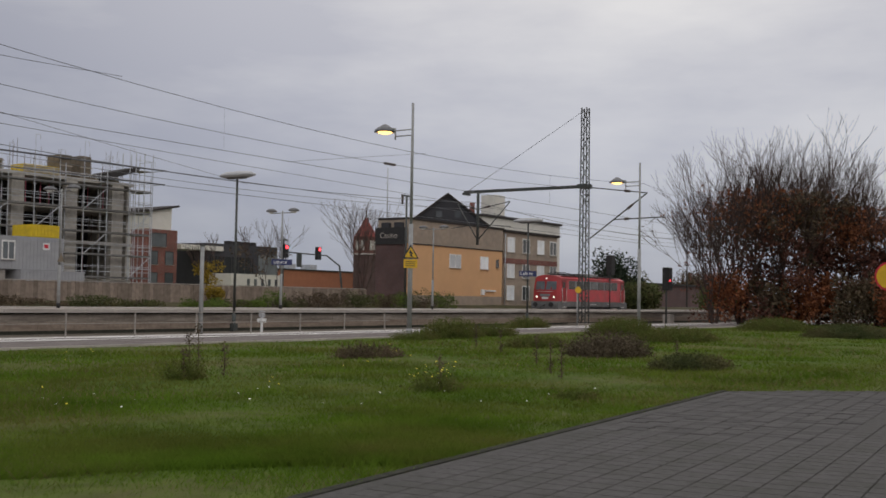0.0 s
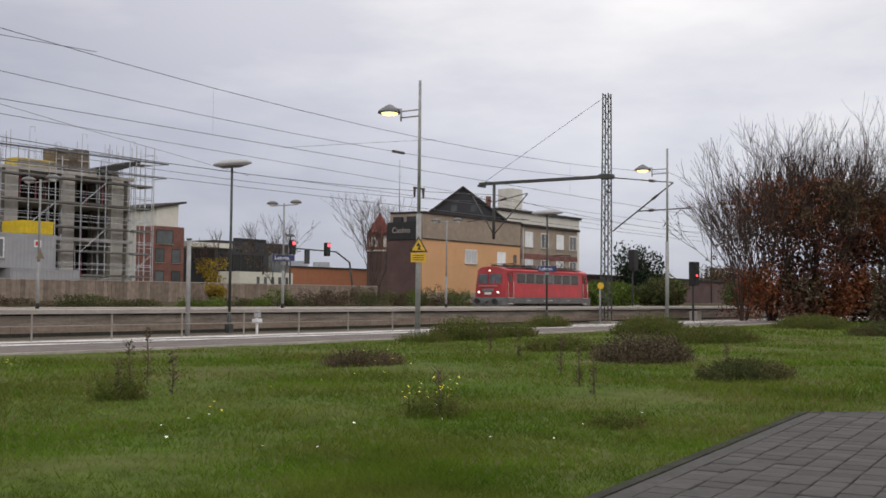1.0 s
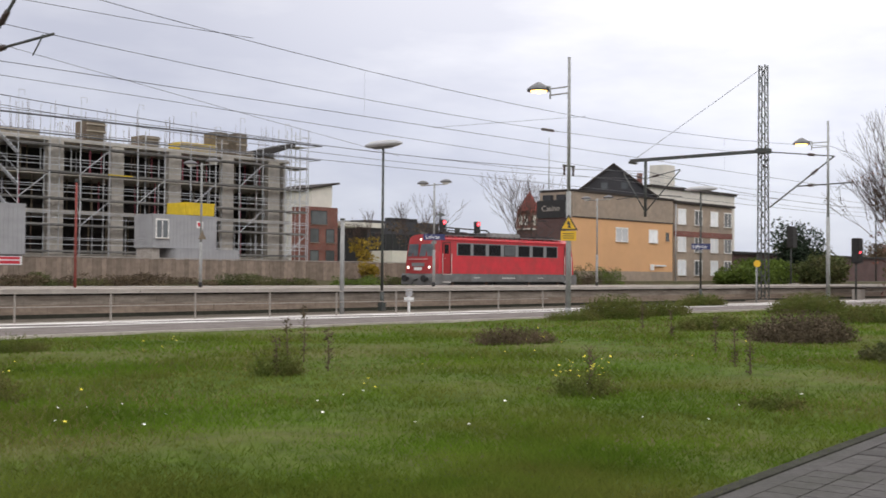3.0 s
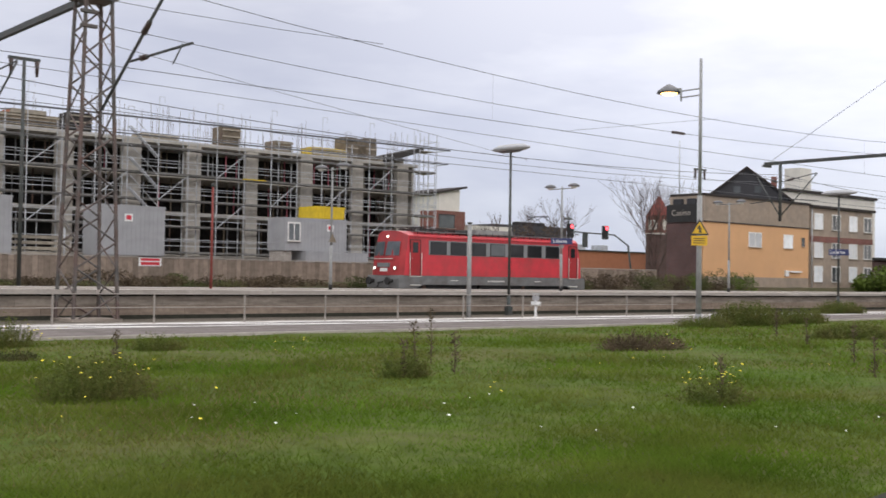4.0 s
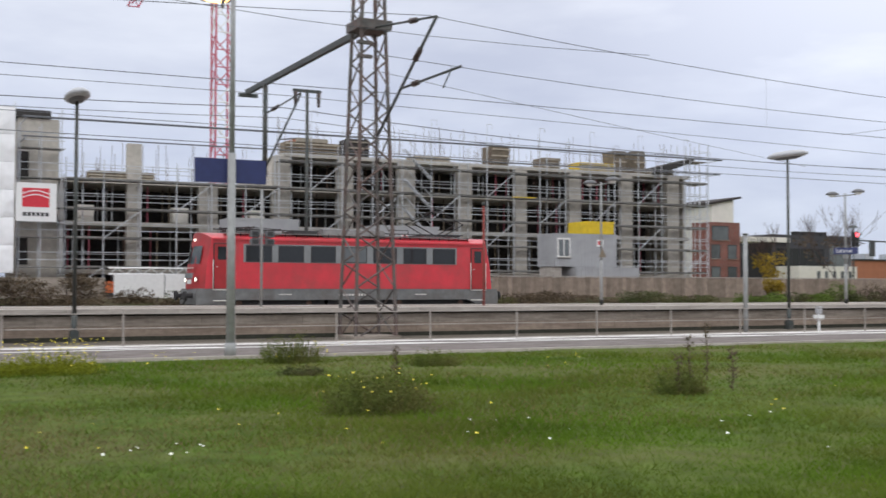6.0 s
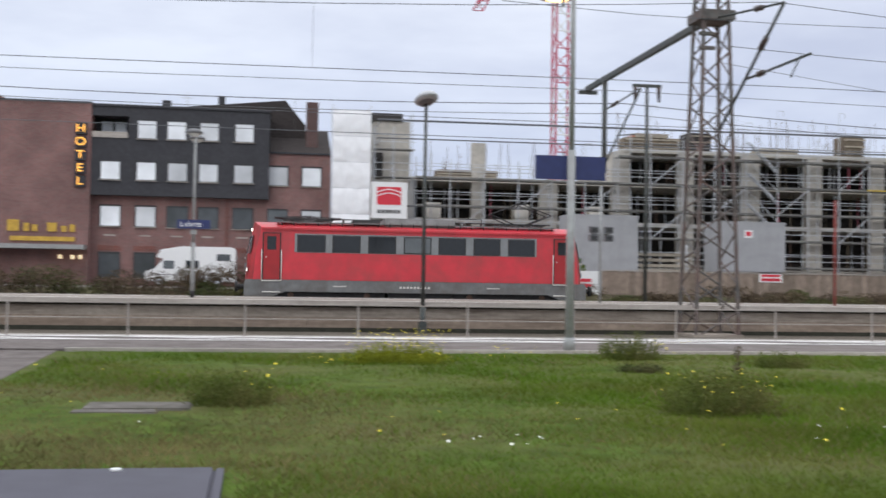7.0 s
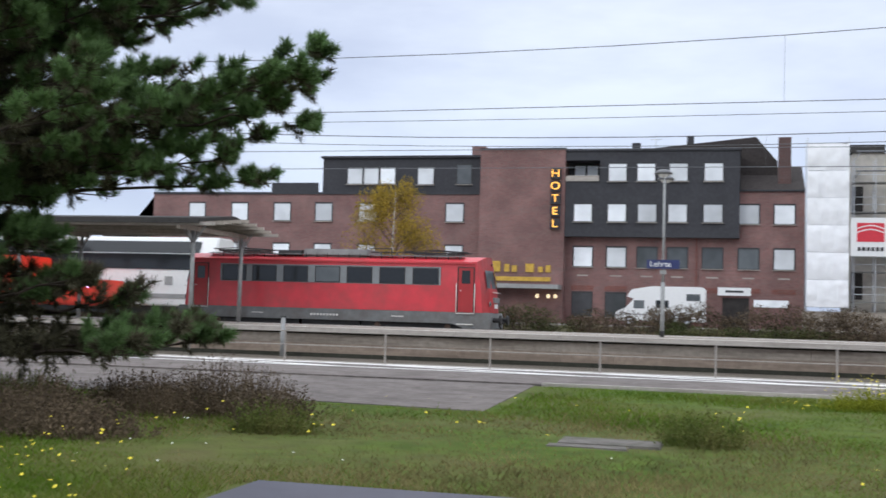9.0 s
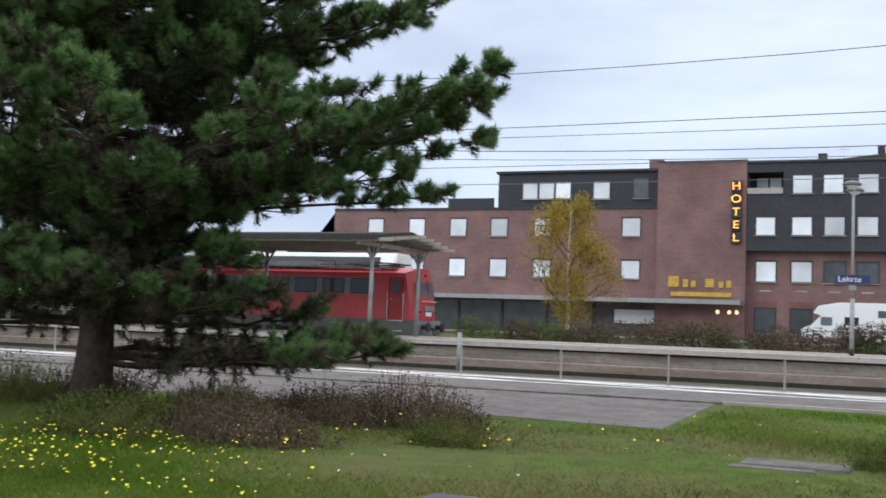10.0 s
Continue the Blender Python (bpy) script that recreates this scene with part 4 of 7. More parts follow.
for k in range(170):
    x = random.uniform(12, 64)
    z = 9.4 if x < 26.5 else 12.0
    rods("starter_bar", "rail", shell, ((x, 80.3, z + SZ), (x + random.uniform(-0.05, 0.05), 80.3, z + random.uniform(0.8, 2.9) + SZ), 0.016), seg=4)
for x, ztop in ((12.2, 10.5), (18.8, 9.4), (24.5, 9.4)):
    boxes("block_pile", "cream", shell, (x, x + 1.1, 80.3, 81.2, 6.45 + SZ, 7.6 + SZ))

scaffold = thing("facade_scaffold", 0, 0, 1.2, "galvanised tube scaffold with plank decks before the shell", "scaffold")
bm = bmesh.new()
rod(bm, (0, 0, 0), (0, 0, 1), 0.04, seg=6)
std = part("standard", bm, "galv", scaffold)
bm = bmesh.new()
rod(bm, (0, 0, 0), (2.5, 0, 0), 0.026, seg=6)
led = part("ledger", bm, "galv", scaffold)
bm = bmesh.new()
box(bm, 0, 2.5, 0, 0.9, -0.03, 0.03)
dek = part("deck", bm, "deck_steel", scaffold)
bm = bmesh.new()
rod(bm, (0, 0, 0), (2.5, 0, 2.0), 0.034, seg=6)
dia = part("brace", bm, "galv", scaffold)
bm = bmesh.new()
box(bm, 0, 2.5, -0.02, 0.02, 0.03, 0.13)
toe = part("toe_board", bm, "deck_steel", scaffold)
for o in (std, led, dek, dia, toe):
    o.matrix_basis = pose(11.2, 78.75, 0.05)
std.matrix_basis = pose(11.2, 78.75, 0) @ Matrix.Diagonal((1, 1, 9.5, 1))
for k in range(23):
    x = 11.2 + k * 2.5
    top = (9.6 if x < 26 else 12.6) + SZ + (1.0 if k % 2 else 0)
    for yy in (78.75, 79.65):
        if yy > 79 and k % 2:
            continue
        o = piece("standard", std.data, scaffold, x, yy, 0)
        o.matrix_basis = pose(x, yy, 0) @ Matrix.Diagonal((1, 1, top, 1))
    if k < 22:
        levels = [z for z in (2.0, 4.0, 6.0, 8.0, 10.0) if z < top]
        for z in levels:
            piece("deck", dek.data, scaffold, x, 78.75, z)
            piece("toe_board", toe.data, scaffold, x, 78.72, z)
            for dz in (0.55, 1.05):
                piece("ledger", led.data, scaffold, x, 78.72, z + dz)
            piece("ledger", led.data, scaffold, x, 79.66, z + 0.95)
            if k % 3 == 0:
                o = piece("standard", std.data, scaffold, x + 1.25, 79.66, z)
                o.matrix_basis = pose(x + 1.25, 79.66, z) @ Matrix.Diagonal((1, 1, 1.95, 1))
        if k % 2 == 1:
            for z in levels[1 + k % 3::2]:
                piece("brace", dia.data, scaffold, x, 78.70, z - 2.0)
    if x > 20:
        rods("guard_hoop", "galv", scaffold, ((x, 78.75, top), (x, 78.75, top + 1.5), 0.02), ((x, 78.75, top + 1.5), (x + 0.45, 78.75, top + 1.5), 0.02), ((x + 0.45, 78.75, top + 1.1), (x + 0.45, 78.75, top + 1.5), 0.02), seg=5)
for x in (64.4, 65.4, 66.4):
    for yy in (78.75, 80.6):
        o = piece("standard", std.data, scaffold, x, yy, 0)
        o.matrix_basis = pose(x, yy, 0) @ Matrix.Diagonal((1, 1, 13.6, 1))
for z in range(2, 14, 2):
    rods("end_ledger", "galv", scaffold, ((64.4, 78.75, z), (66.4, 78.75, z), 0.025), ((66.4, 78.75, z), (66.4, 80.6, z), 0.025), ((66.4, 78.75, z + 0.9), (66.4, 80.6, z + 0.9), 0.025), ((64.4, 78.75, z + 0.9), (66.4, 78.75, z + 0.9), 0.025), seg=6)
    boxes("end_deck", "plank", scaffold, (65.4, 66.4, 78.8, 80.6, z - 0.03, z + 0.03))
# scaffold stairs
for x, z in ((36.2, 4.6), (36.2, 6.9), (36.2, 9.2)):
    st = boxes("stair_stringer", "galv", scaffold, (x, x + 0.01, 78.3, 78.4, z, z + 0.01))
    rods("stair_flight", "galv", st, ((x, 78.3, z + 2.2), (x + 2.3, 78.3, z), 0.05), ((x, 78.65, z + 2.2), (x + 2.3, 78.65, z), 0.05), ((x, 78.3, z + 3.1), (x + 2.3, 78.3, z + 0.9), 0.025), seg=6)
    for k in range(9):
        boxes("tread", "galv", st, (x + 0.2 + k * 0.24, x + 0.4 + k * 0.24, 78.3, 78.65, z + 2.0 - k * 0.23, z + 2.03 - k * 0.23))
boxes("yellow_rail_board", "container_yellow", scaffold, (46.0, 48.2, 78.66, 78.70, 8.05, 8.13))
for x in (8.25, 9.6, 10.9):
    for yy in (78.75, 80.0):
        o = piece("standard", std.data, scaffold, x, yy, 0)
        o.matrix_basis = pose(x, yy, 0) @ Matrix.Diagonal((1, 1, 11.6 if x < 10 else 12.6, 1))
for z in (2.0, 4.0, 6.0, 8.0, 10.0):
    boxes("core_deck", "deck_steel", scaffold, (8.2, 11.1, 78.8, 79.9, z - 0.03, z + 0.03))
    for dz in (0.5, 1.0):
        rods("core_ledger", "galv", scaffold, ((8.2, 78.72, z + dz), (11.1, 78.72, z + dz), 0.026), seg=6)

bm = bmesh.new()
prism(bm, [(61.2, 10.7), (65.2, 12.0), (65.2, 12.35), (61.2, 11.35)], "y", 79.2, 81.5)
part("slanting_tarpaulin", bm, "felt", scaffold, "dark slanting tarpaulin at the scaffold's corner")

# site cabins, stacks and hoarding
def cabin(name, x0, x1, y, z0, z1, label, m="container_grey"):
    c = thing(name, (x0 + x1) / 2, y, z0, label, "site cabin", "site cabins")
    w, h = x1 - x0, z1 - z0
    boxes("shell", m, c, (-w / 2, w / 2, 0, 2.4, 0, h), bevel=0.03)
    boxes("roof_rim", m, c, (-w / 2 - 0.02, w / 2 + 0.02, -0.02, 0.0, h - 0.14, h))
    for k in range(int(w / 0.3)):
        boxes("rib", m, c, (-w / 2 + 0.15 + k * 0.3, -w / 2 + 0.20 + k * 0.3, -0.018, 0.0, 0.12, h - 0.16))
    return c


c1 = cabin("site_cabin", 29.4, 34.0, 68, 2.75, 6.0, "grey steel site cabin with a small sign")
c2 = cabin("site_cabin", 43.3, 48.7, 68, 3.4, 5.8, "grey site cabin with a window, on a lower cabin")
c3 = cabin("site_cabin", 44.8, 50.3, 67.5, 1.2, 3.38, "low grey site store under another cabin")
c4 = cabin("site_cabin", 19.45, 24.0, 68, 1.2, 6.2, "tall grey site cabin stack")
c5 = cabin("yellow_skip", 46.1, 48.6, 68.2, 5.83, 6.75, "yellow steel skip on a grey cabin", "container_yellow")
boxes("cabin_base", "coping", c1, (-2.3, 2.3, 0.2, 2.2, -1.55, 0.0))
boxes("cabin_leg", "coping", c2, (-2.6, -2.0, 0.2, 2.2, -2.2, 0.0))
for c, x, z in ((c1, -0.55, 2.2), (c2, 0.9, 1.5)):
    s = boxes("warning_plate", "white", c, (x, x + 0.55, -0.05, -0.03, z, z + 0.5))
    boxes("red_mark", "sign_red", s, (x + 0.1, x + 0.45, -0.06, -0.05, z + 0.12, z + 0.4))
window(c2, -1.95, 1.35, 0.9, 1.2, -0.02, pane="glass_grey", frame="white_frame", bars=1)
stack = thing("timber_stack", 0, 0, 1.2, "stack of pale scaffold timber", "timber stack")
for k in range(8):
    boxes("timber", "plank", stack, (24.4 + 0.1 * (k % 3), 28.6 + 0.2 * (k % 2), 70.5, 71.4, k * 0.36, k * 0.36 + 0.2))
for x in (24.8, 28.2):
    rods("stack_post", "galv", stack, ((x, 70.4, 0), (x, 70.4, 3.3), 0.05))
hoarding = thing("site_hoarding", 0, 60, 0.8, "weathered timber hoarding round the building site", "fence")
for k in range(175):
    x = 19.1 + k * 0.32
    boxes("board", "board", hoarding, (x + 0.006, x + 0.314, 0.012 * random.random(), 0.05, 0, 1.70 + 0.05 * random.random()))
boxes("top_rail", "coping", hoarding, (19.1, 75.0, -0.03, 0.08, 1.74, 1.80))
for k in range(3):
    boxes("white_panel", "white", hoarding, (11.0 + k * 2.67, 13.62 + k * 2.67, 0, 0.05, 0.0, 1.72), label="white hoarding panel")
for x, w, z0, z1 in ((17.65, 0.95, 0.70, 1.42), (28.4, 1.4, 1.25, 1.80)):
    q = boxes("poster", "white", hoarding, (x, x + w, -0.03, -0.008, z0, z1))
    for k in range(2):
        boxes("poster_bar", "sign_red", q, (x + 0.12, x + w - 0.12, -0.04, -0.031, z0 + (z1 - z0) * (0.12 + 0.44 * k), z0 + (z1 - z0) * (0.42 + 0.40 * k)))
low_wall = thing("concrete_wall", 0, 62.5, 1.0, "low grey concrete wall below the sheeted tower", "wall")
boxes("wall_body", "concrete", low_wall, (4.0, 11.0, 0, 0.3, 0, 1.35))
digger = thing("orange_site_machine", 0, 74, 1.2, "orange building machine parked behind the fence", "machine")
boxes("machine_body", "orange_red", digger, (11.2, 14.8, 0, 1.6, 0.3, 1.05), bevel=0.08)
rods("lattice_jib", "white", digger, ((13.2, -0.1, 1.5), (18.6, -0.1, 1.5), 0.06), ((13.2, -0.1, 1.9), (18.6, -0.1, 1.9), 0.06), *[((13.2 + k * 0.54, -0.1, 1.5 + 0.4 * (k % 2)), (13.74 + k * 0.54, -0.1, 1.9 - 0.4 * (k % 2)), 0.03) for k in range(10)], label="white lattice jib lying level")
boxes("machine_track", "black", digger, (11.4, 14.6, 0.1, 1.5, 0.0, 0.3))
rods("jib_prop", "black", digger, ((13.4, -0.1, 1.0), (13.4, -0.1, 1.5), 0.05))

crane = thing("tower_crane", 29.4, 106, 1.05, "red and white lattice tower crane", "crane")
for a in (-0.8, 0.8):
    for b in (-0.8, 0.8):
        rods("mast_leg", "crane_red", crane, ((a, b, 0), (a, b, 38), 0.11), seg=6)
for k in range(22):
    z = k * 1.7
    m = "white" if (k // 3) % 2 else "crane_red"
    rods("mast_lacing", m, crane, ((-0.8, -0.8, z), (0.8, -0.8, z + 1.7), 0.06), ((-0.8, -0.8, z), (0.8, -0.8, z), 0.06), ((0.8, 0.8, z), (-0.8, 0.8, z + 1.7), 0.06), ((-0.8, 0.8, z), (-0.8, -0.8, z + 1.7), 0.06), ((0.8, -0.8, z), (0.8, 0.8, z + 1.7), 0.06), seg=5)
boxes("crane_base", "coping", crane, (-2, 2, -2, 2, -0.1, 0.6))
boxes("crane_cab", "white", crane, (-0.9, 0.9, -1.8, -0.6, 36.5, 38.5))
bm = bmesh.new()
J0, J1 = Vector((-8.2, 1.6, 27.6)), Vector((-5.2, 1.2, 33.5))
for o in (Vector((0.5, 0, 0)), Vector((-0.5, 0, 0)), Vector((0, 0.5, 0.4))):
    rod(bm, J0 + o, J1 + o, 0.09, seg=6)
for k in range(6):
    p, q = J0.lerp(J1, k / 6), J0.lerp(J1, (k + 1) / 6)
    rod(bm, p + Vector((0.5, 0, 0)), q + Vector((-0.5, 0, 0)), 0.06, seg=5)
    rod(bm, p + Vector((-0.5, 0, 0)), p + Vector((0.5, 0, 0)), 0.06, seg=5)
rod(bm, J1, (-0.5, 0, 38), 0.12, seg=6)
part("jib", bm, "crane_red", crane, "slanting red lattice jib")

# ---- apricot house with grey upper floor ----
house = thing("apricot_house", 84.2, 62, 1.0, "apricot rendered house with a grey clad upper floor", "house")
boxes("lower_wall", "ochre", house, (0, 17.5, 0, 3.8, 0.0, 6.19), label="apricot rendered wall")
boxes("plinth", "grey_render", house, (0, 17.5, -0.03, 0.0, 0.0, 1.15), label="stained plinth")
boxes("upper_cladding", "grey_render", house, (-0.05, 17.5, -0.06, 3.8, 6.2, 8.55), label="grey clad upper wall")
for k in range(6):
    boxes("cladding_lap", "grey_render", house, (-0.07, 17.5, -0.075, -0.06, 6.45 + k * 0.36, 6.48 + k * 0.36))
boxes("base_flashing", "felt", house, (-0.08, 17.52, -0.09, -0.06, 6.14, 6.24))
boxes("eaves_board", "roof_tile", house, (-0.1, 17.6, -0.2, 3.8, 8.55, 8.75))
boxes("side_wall", "brick_dark", house, (-0.45, -0.06, 0.3, 3.8, 0, 6.1), label="sooty brick side wall")
boxes("sign_board", "black", house, (-0.55, -0.08, 0.2, 3.8, 6.1, 7.75), label="black sign board on the side wall")
text("sign_lettering", "Casino", 0.78, "coping", house, Matrix.Translation((-0.58, 2.1, 6.95)) @ Matrix.Rotation(radians(-90), 4, "Z") @ FRONT, 0.01)
for k in range(2):
    boxes("parapet_block", "slate", house, (-0.5, 0.6, 0.6 + k * 1.6, 1.5 + k * 1.6, 7.75, 8.25))
window(house, 8.15, 4.72, 2.0, 1.25, -0.0, frame="white_frame", bars=1, pane="blind")
window(house, 13.8, 4.72, 1.5, 1.2, -0.0, frame="white_frame", bars=1, pane="blind")
window(house, 16.5, 4.75, 0.4, 0.7, -0.0, pane="glass_grey")
boxes("meter_box", "white", house, (13.2, 13.7, -0.2, 0, 1.3, 1.9))
boxes("vent_box", "white", house, (14.0, 16.0, -0.2, 0, 1.7, 1.85))
rods("roof_mast", "galv", house, ((0.3, 3.0, 8.7), (0.3, 3.0, 13.8), 0.05), ((0.0, 3.0, 12.2), (0.6, 3.0, 12.2), 0.03))
annex = thing("grey_terrace_house", 102.3, 62, 1.0, "grey terraced house with rows of white windows", "house")
boxes("annex_wall", "grey_render", annex, (0, 12.4, 0.2, 10, 0, 8.4))
boxes("brick_course", "brick_red", annex, (0, 12.4, 0.15, 0.2, 4.9, 5.5))
boxes("annex_cornice", "roof_tile", annex, (-0.1, 12.6, -0.1, 10, 8.4, 8.65))
for k, cx in enumerate((1.6, 5.0, 8.4, 11.4)):
    for cz in (1.6, 4.1, 7.0):
        window(annex, cx, cz, 1.5, 1.5, 0.2, frame="white_frame", bars=1, pane="glass_grey" if k % 2 else "blind")
rods("downpipe", "galv", annex, ((0.2, 0.1, 0), (0.2, 0.1, 8.4), 0.06))
cream_house = thing("cream_house", 111.5, 76, 1.0, "tall cream house behind the grey terrace", "house")
boxes("cream_wall", "cream", cream_house, (8.0, 29.3, 0, 10, 0, 11.8))
boxes("cream_cornice", "roof_tile", cream_house, (7.8, 29.5, -0.3, 10, 11.8, 12.1))
boxes("cream_chimney", "cream", cream_house, (11.5, 14.0, 0.2, 2.4, 11.8, 14.9))
for k in range(5):
    window(cream_house, 10.5 + k * 4.2, 9.4, 1.4, 1.7, 0, pane="glass_grey")


gable = thing("gabled_brick_house", 102.6, 70.0, 1.05, "dark slate-hung house with a steep gable behind the apricot house", "house", turn=-55.7)
bm = bmesh.new()
prism(bm, [(-4.2, 0), (4.4, 0), (4.4, 9.5), (0, 12.8), (-4.2, 9.6)], "y", 0, 9)
part("gable_wall", bm, "slate", gable, "dark slate-hung gable wall")
for s in (-1, 1):
    bm = bmesh.new()
    prism(bm, [(0, 12.8), (s * 4.9, 9.1), (s * 4.9, 9.35), (0, 13.05)], "y", -0.3, 9.3)
    part("roof_slope", bm, "roof_tile", gable)
boxes("gable_chimney", "brick_red", gable, (2.6, 3.2, 3, 3.6, 10.0, 12.2))
for cx in (-1.0, 1.2):
    boxes("attic_window", "glass_grey", gable, (cx - 0.35, cx + 0.35, -0.03, 0, 10.2, 10.9))

far_house = thing("white_monopitch_house", 87.5, 106, 1.05, "white house with a slanting roof beyond the building site", "house")
bm = bmesh.new()
prism(bm, [(2.4, 0), (5.6, 0), (5.8, 11.75), (2.4, 11.1)], "y", 0, 9)
part("white_wall", bm, "cream", far_house)
bm = bmesh.new()
prism(bm, [(1.9, 11.0), (6.7, 11.9), (6.7, 12.15), (1.9, 11.25)], "y", -0.4, 9.4)
part("slanting_roof", bm, "roof_tile", far_house)
brick_house = thing("red_brick_house", 87.0, 103, 1.05, "red brick house with dark windows", "house")
boxes("brick_wall", "brick_red", brick_house, (-0.2, 4.6, 0, 2.9, 0, 8.7))
window(brick_house, 1.6, 7.4, 2.4, 1.5, 0, pane="glass_grey")
for cx in (0.9, 3.4):
    for cz in (2.6, 5.2):
        window(brick_house, cx, cz, 1.2, 1.5, 0, pane="glass_grey")
dark_office = thing("dark_modern_building", 98.5, 105, 1.05, "low black modern building with glazed corner", "building")
boxes("dark_wall", "slate", dark_office, (0, 13.4, 0, 8, 0, 7.6))
boxes("pale_roof_slab", "cream", dark_office, (-5.0, 2.4, -0.6, 4, 6.6, 7.2))
boxes("glazing", "glass", dark_office, (0.6, 8.6, -0.04, 0.0, 2.9, 5.9))
for k in range(7):
    boxes("mullion", "frame", dark_office, (0.6 + k * 1.25, 0.72 + k * 1.25, -0.1, -0.04, 2.9, 5.9))
boxes("glazed_corner", "glass_grey", dark_office, (9.6, 13.42, -0.06, 0.0, 0.6, 6.4))
for k in range(4):
    boxes("roof_fan", "black", dark_office, (6.0 + k * 1.5, 6.7 + k * 1.5, 2, 3, 7.6, 8.2))
cream_low = thing("cream_flat_building", 100.5, 100, 1.05, "low cream building with slit windows", "building")
boxes("cream_wall", "cream", cream_low, (-2.5, 7.0, 0, 4, 0, 3.6))
for k in range(5):
    boxes("slit_window", "glass_grey", cream_low, (0.4 + k * 1.3, 0.9 + k * 1.3, -0.03, 0, 0.8, 3.0))
orange_hall = thing("terracotta_hall", 119.3, 112, 1.05, "long low terracotta building", "building")
boxes("hall_wall", "orange_clad", orange_hall, (0, 22, 0, 10, 0, 4.8))
boxes("hall_roof", "felt", orange_hall, (-0.2, 22.2, -0.2, 10, 4.8, 5.0))
for k in range(3):
    boxes("roof_unit", "galv", orange_hall, (1 + k * 5, 2.6 + k * 5, 3, 5, 5.0, 5.9))
spire = thing("brick_spire_tower", 133.2, 105, 1.05, "slender brick tower with a red pointed roof", "tower")
boxes("shaft", "brick_dark", spire, (-1.35, 1.35, -0.2, 2.5, 0, 7.6))
boxes("belfry", "brick_red", spire, (-1.4, 1.4, -0.25, 2.55, 7.6, 10.3), label="brick belfry with pale louvres")
boxes("cornice", "cream", spire, (-1.5, 1.5, -0.35, 2.65, 7.5, 7.7))
for k in range(2):
    boxes("louvre", "cream", spire, (-0.85 + k * 0.95, -0.15 + k * 0.95, -0.30, -0.25, 8.2, 9.7))
    boxes("louvre", "cream", spire, (-1.46, -1.4, 0.35 + k * 0.95, 1.05 + k * 0.95, 8.2, 9.7))
bm = bmesh.new()
turned(bm, 0, 1.15, [(1.95, 10.3), (1.75, 10.55), (0.04, 13.4)], 8)
part("pointed_roof", bm, "red_tile", spire)
rods("finial", "black", spire, ((0, 1.15, 13.3), (0, 1.15, 14.3), 0.05))
low_shed = thing("distant_shed", 150, 66, 1.05, "dark low shed beyond the signals", "shed")
boxes("shed_wall", "brick_dark", low_shed, (-28, 20, 0, 6, 0, 3.4))
boxes("shed_roof", "felt", low_shed, (-28.3, 20.3, -0.3, 6.3, 3.4, 3.7))

# ---- motorhome on the street ----
van = thing("motorhome", -4.2, 76, 1.2, "white motorhome parked before the hotel", "motorhome")
bm = bmesh.new()
prism(bm, [(-2.9, 0.35), (2.95, 0.35), (2.95, 2.55), (2.7, 2.68), (-0.6, 2.68), (-1.9, 2.45), (-2.25, 1.95), (-1.65, 1.85), (-2.3, 1.15), (-2.95, 0.95)], "y", 0, 2.1)
part("bodywork", bm, "van_white", van, "white coachwork", bevel=0.05)
boxes("cab_window", "glass_grey", van, (-1.75, -1.05, -0.02, 0.0, 1.18, 1.72))
boxes("side_window", "glass", van, (-0.3, 0.55, -0.02, 0.0, 1.25, 1.75))
boxes("side_window", "glass_grey", van, (1.7, 2.6, -0.02, 0.0, 1.75, 2.2))
boxes("skirt_stripe", "container_grey", van, (-2.6, 2.9, -0.015, 0.0, 0.75, 0.82))
bm = bmesh.new()
f = bm.faces.new([bm.verts.new(p) for p in ((-2.36, 0.1, 1.18), (-2.36, 2.0, 1.18), (-1.72, 2.0, 1.84), (-1.72, 0.1, 1.84))])
bmesh.ops.solidify(bm, geom=[f], thickness=0.03)
part("windscreen", bm, "glass", van)
for x in (-2.0, 1.7):
    bm = bmesh.new()
    rod(bm, (x, -0.01, 0.34), (x, 0.2, 0.34), 0.34, seg=18)
    w = part("wheel", bm, "rubber", van)
    bm = bmesh.new()
    rod(bm, (x, -0.02, 0.34), (x, 0.0, 0.34), 0.19, seg=14)
    part("rim", bm, "galv", w)

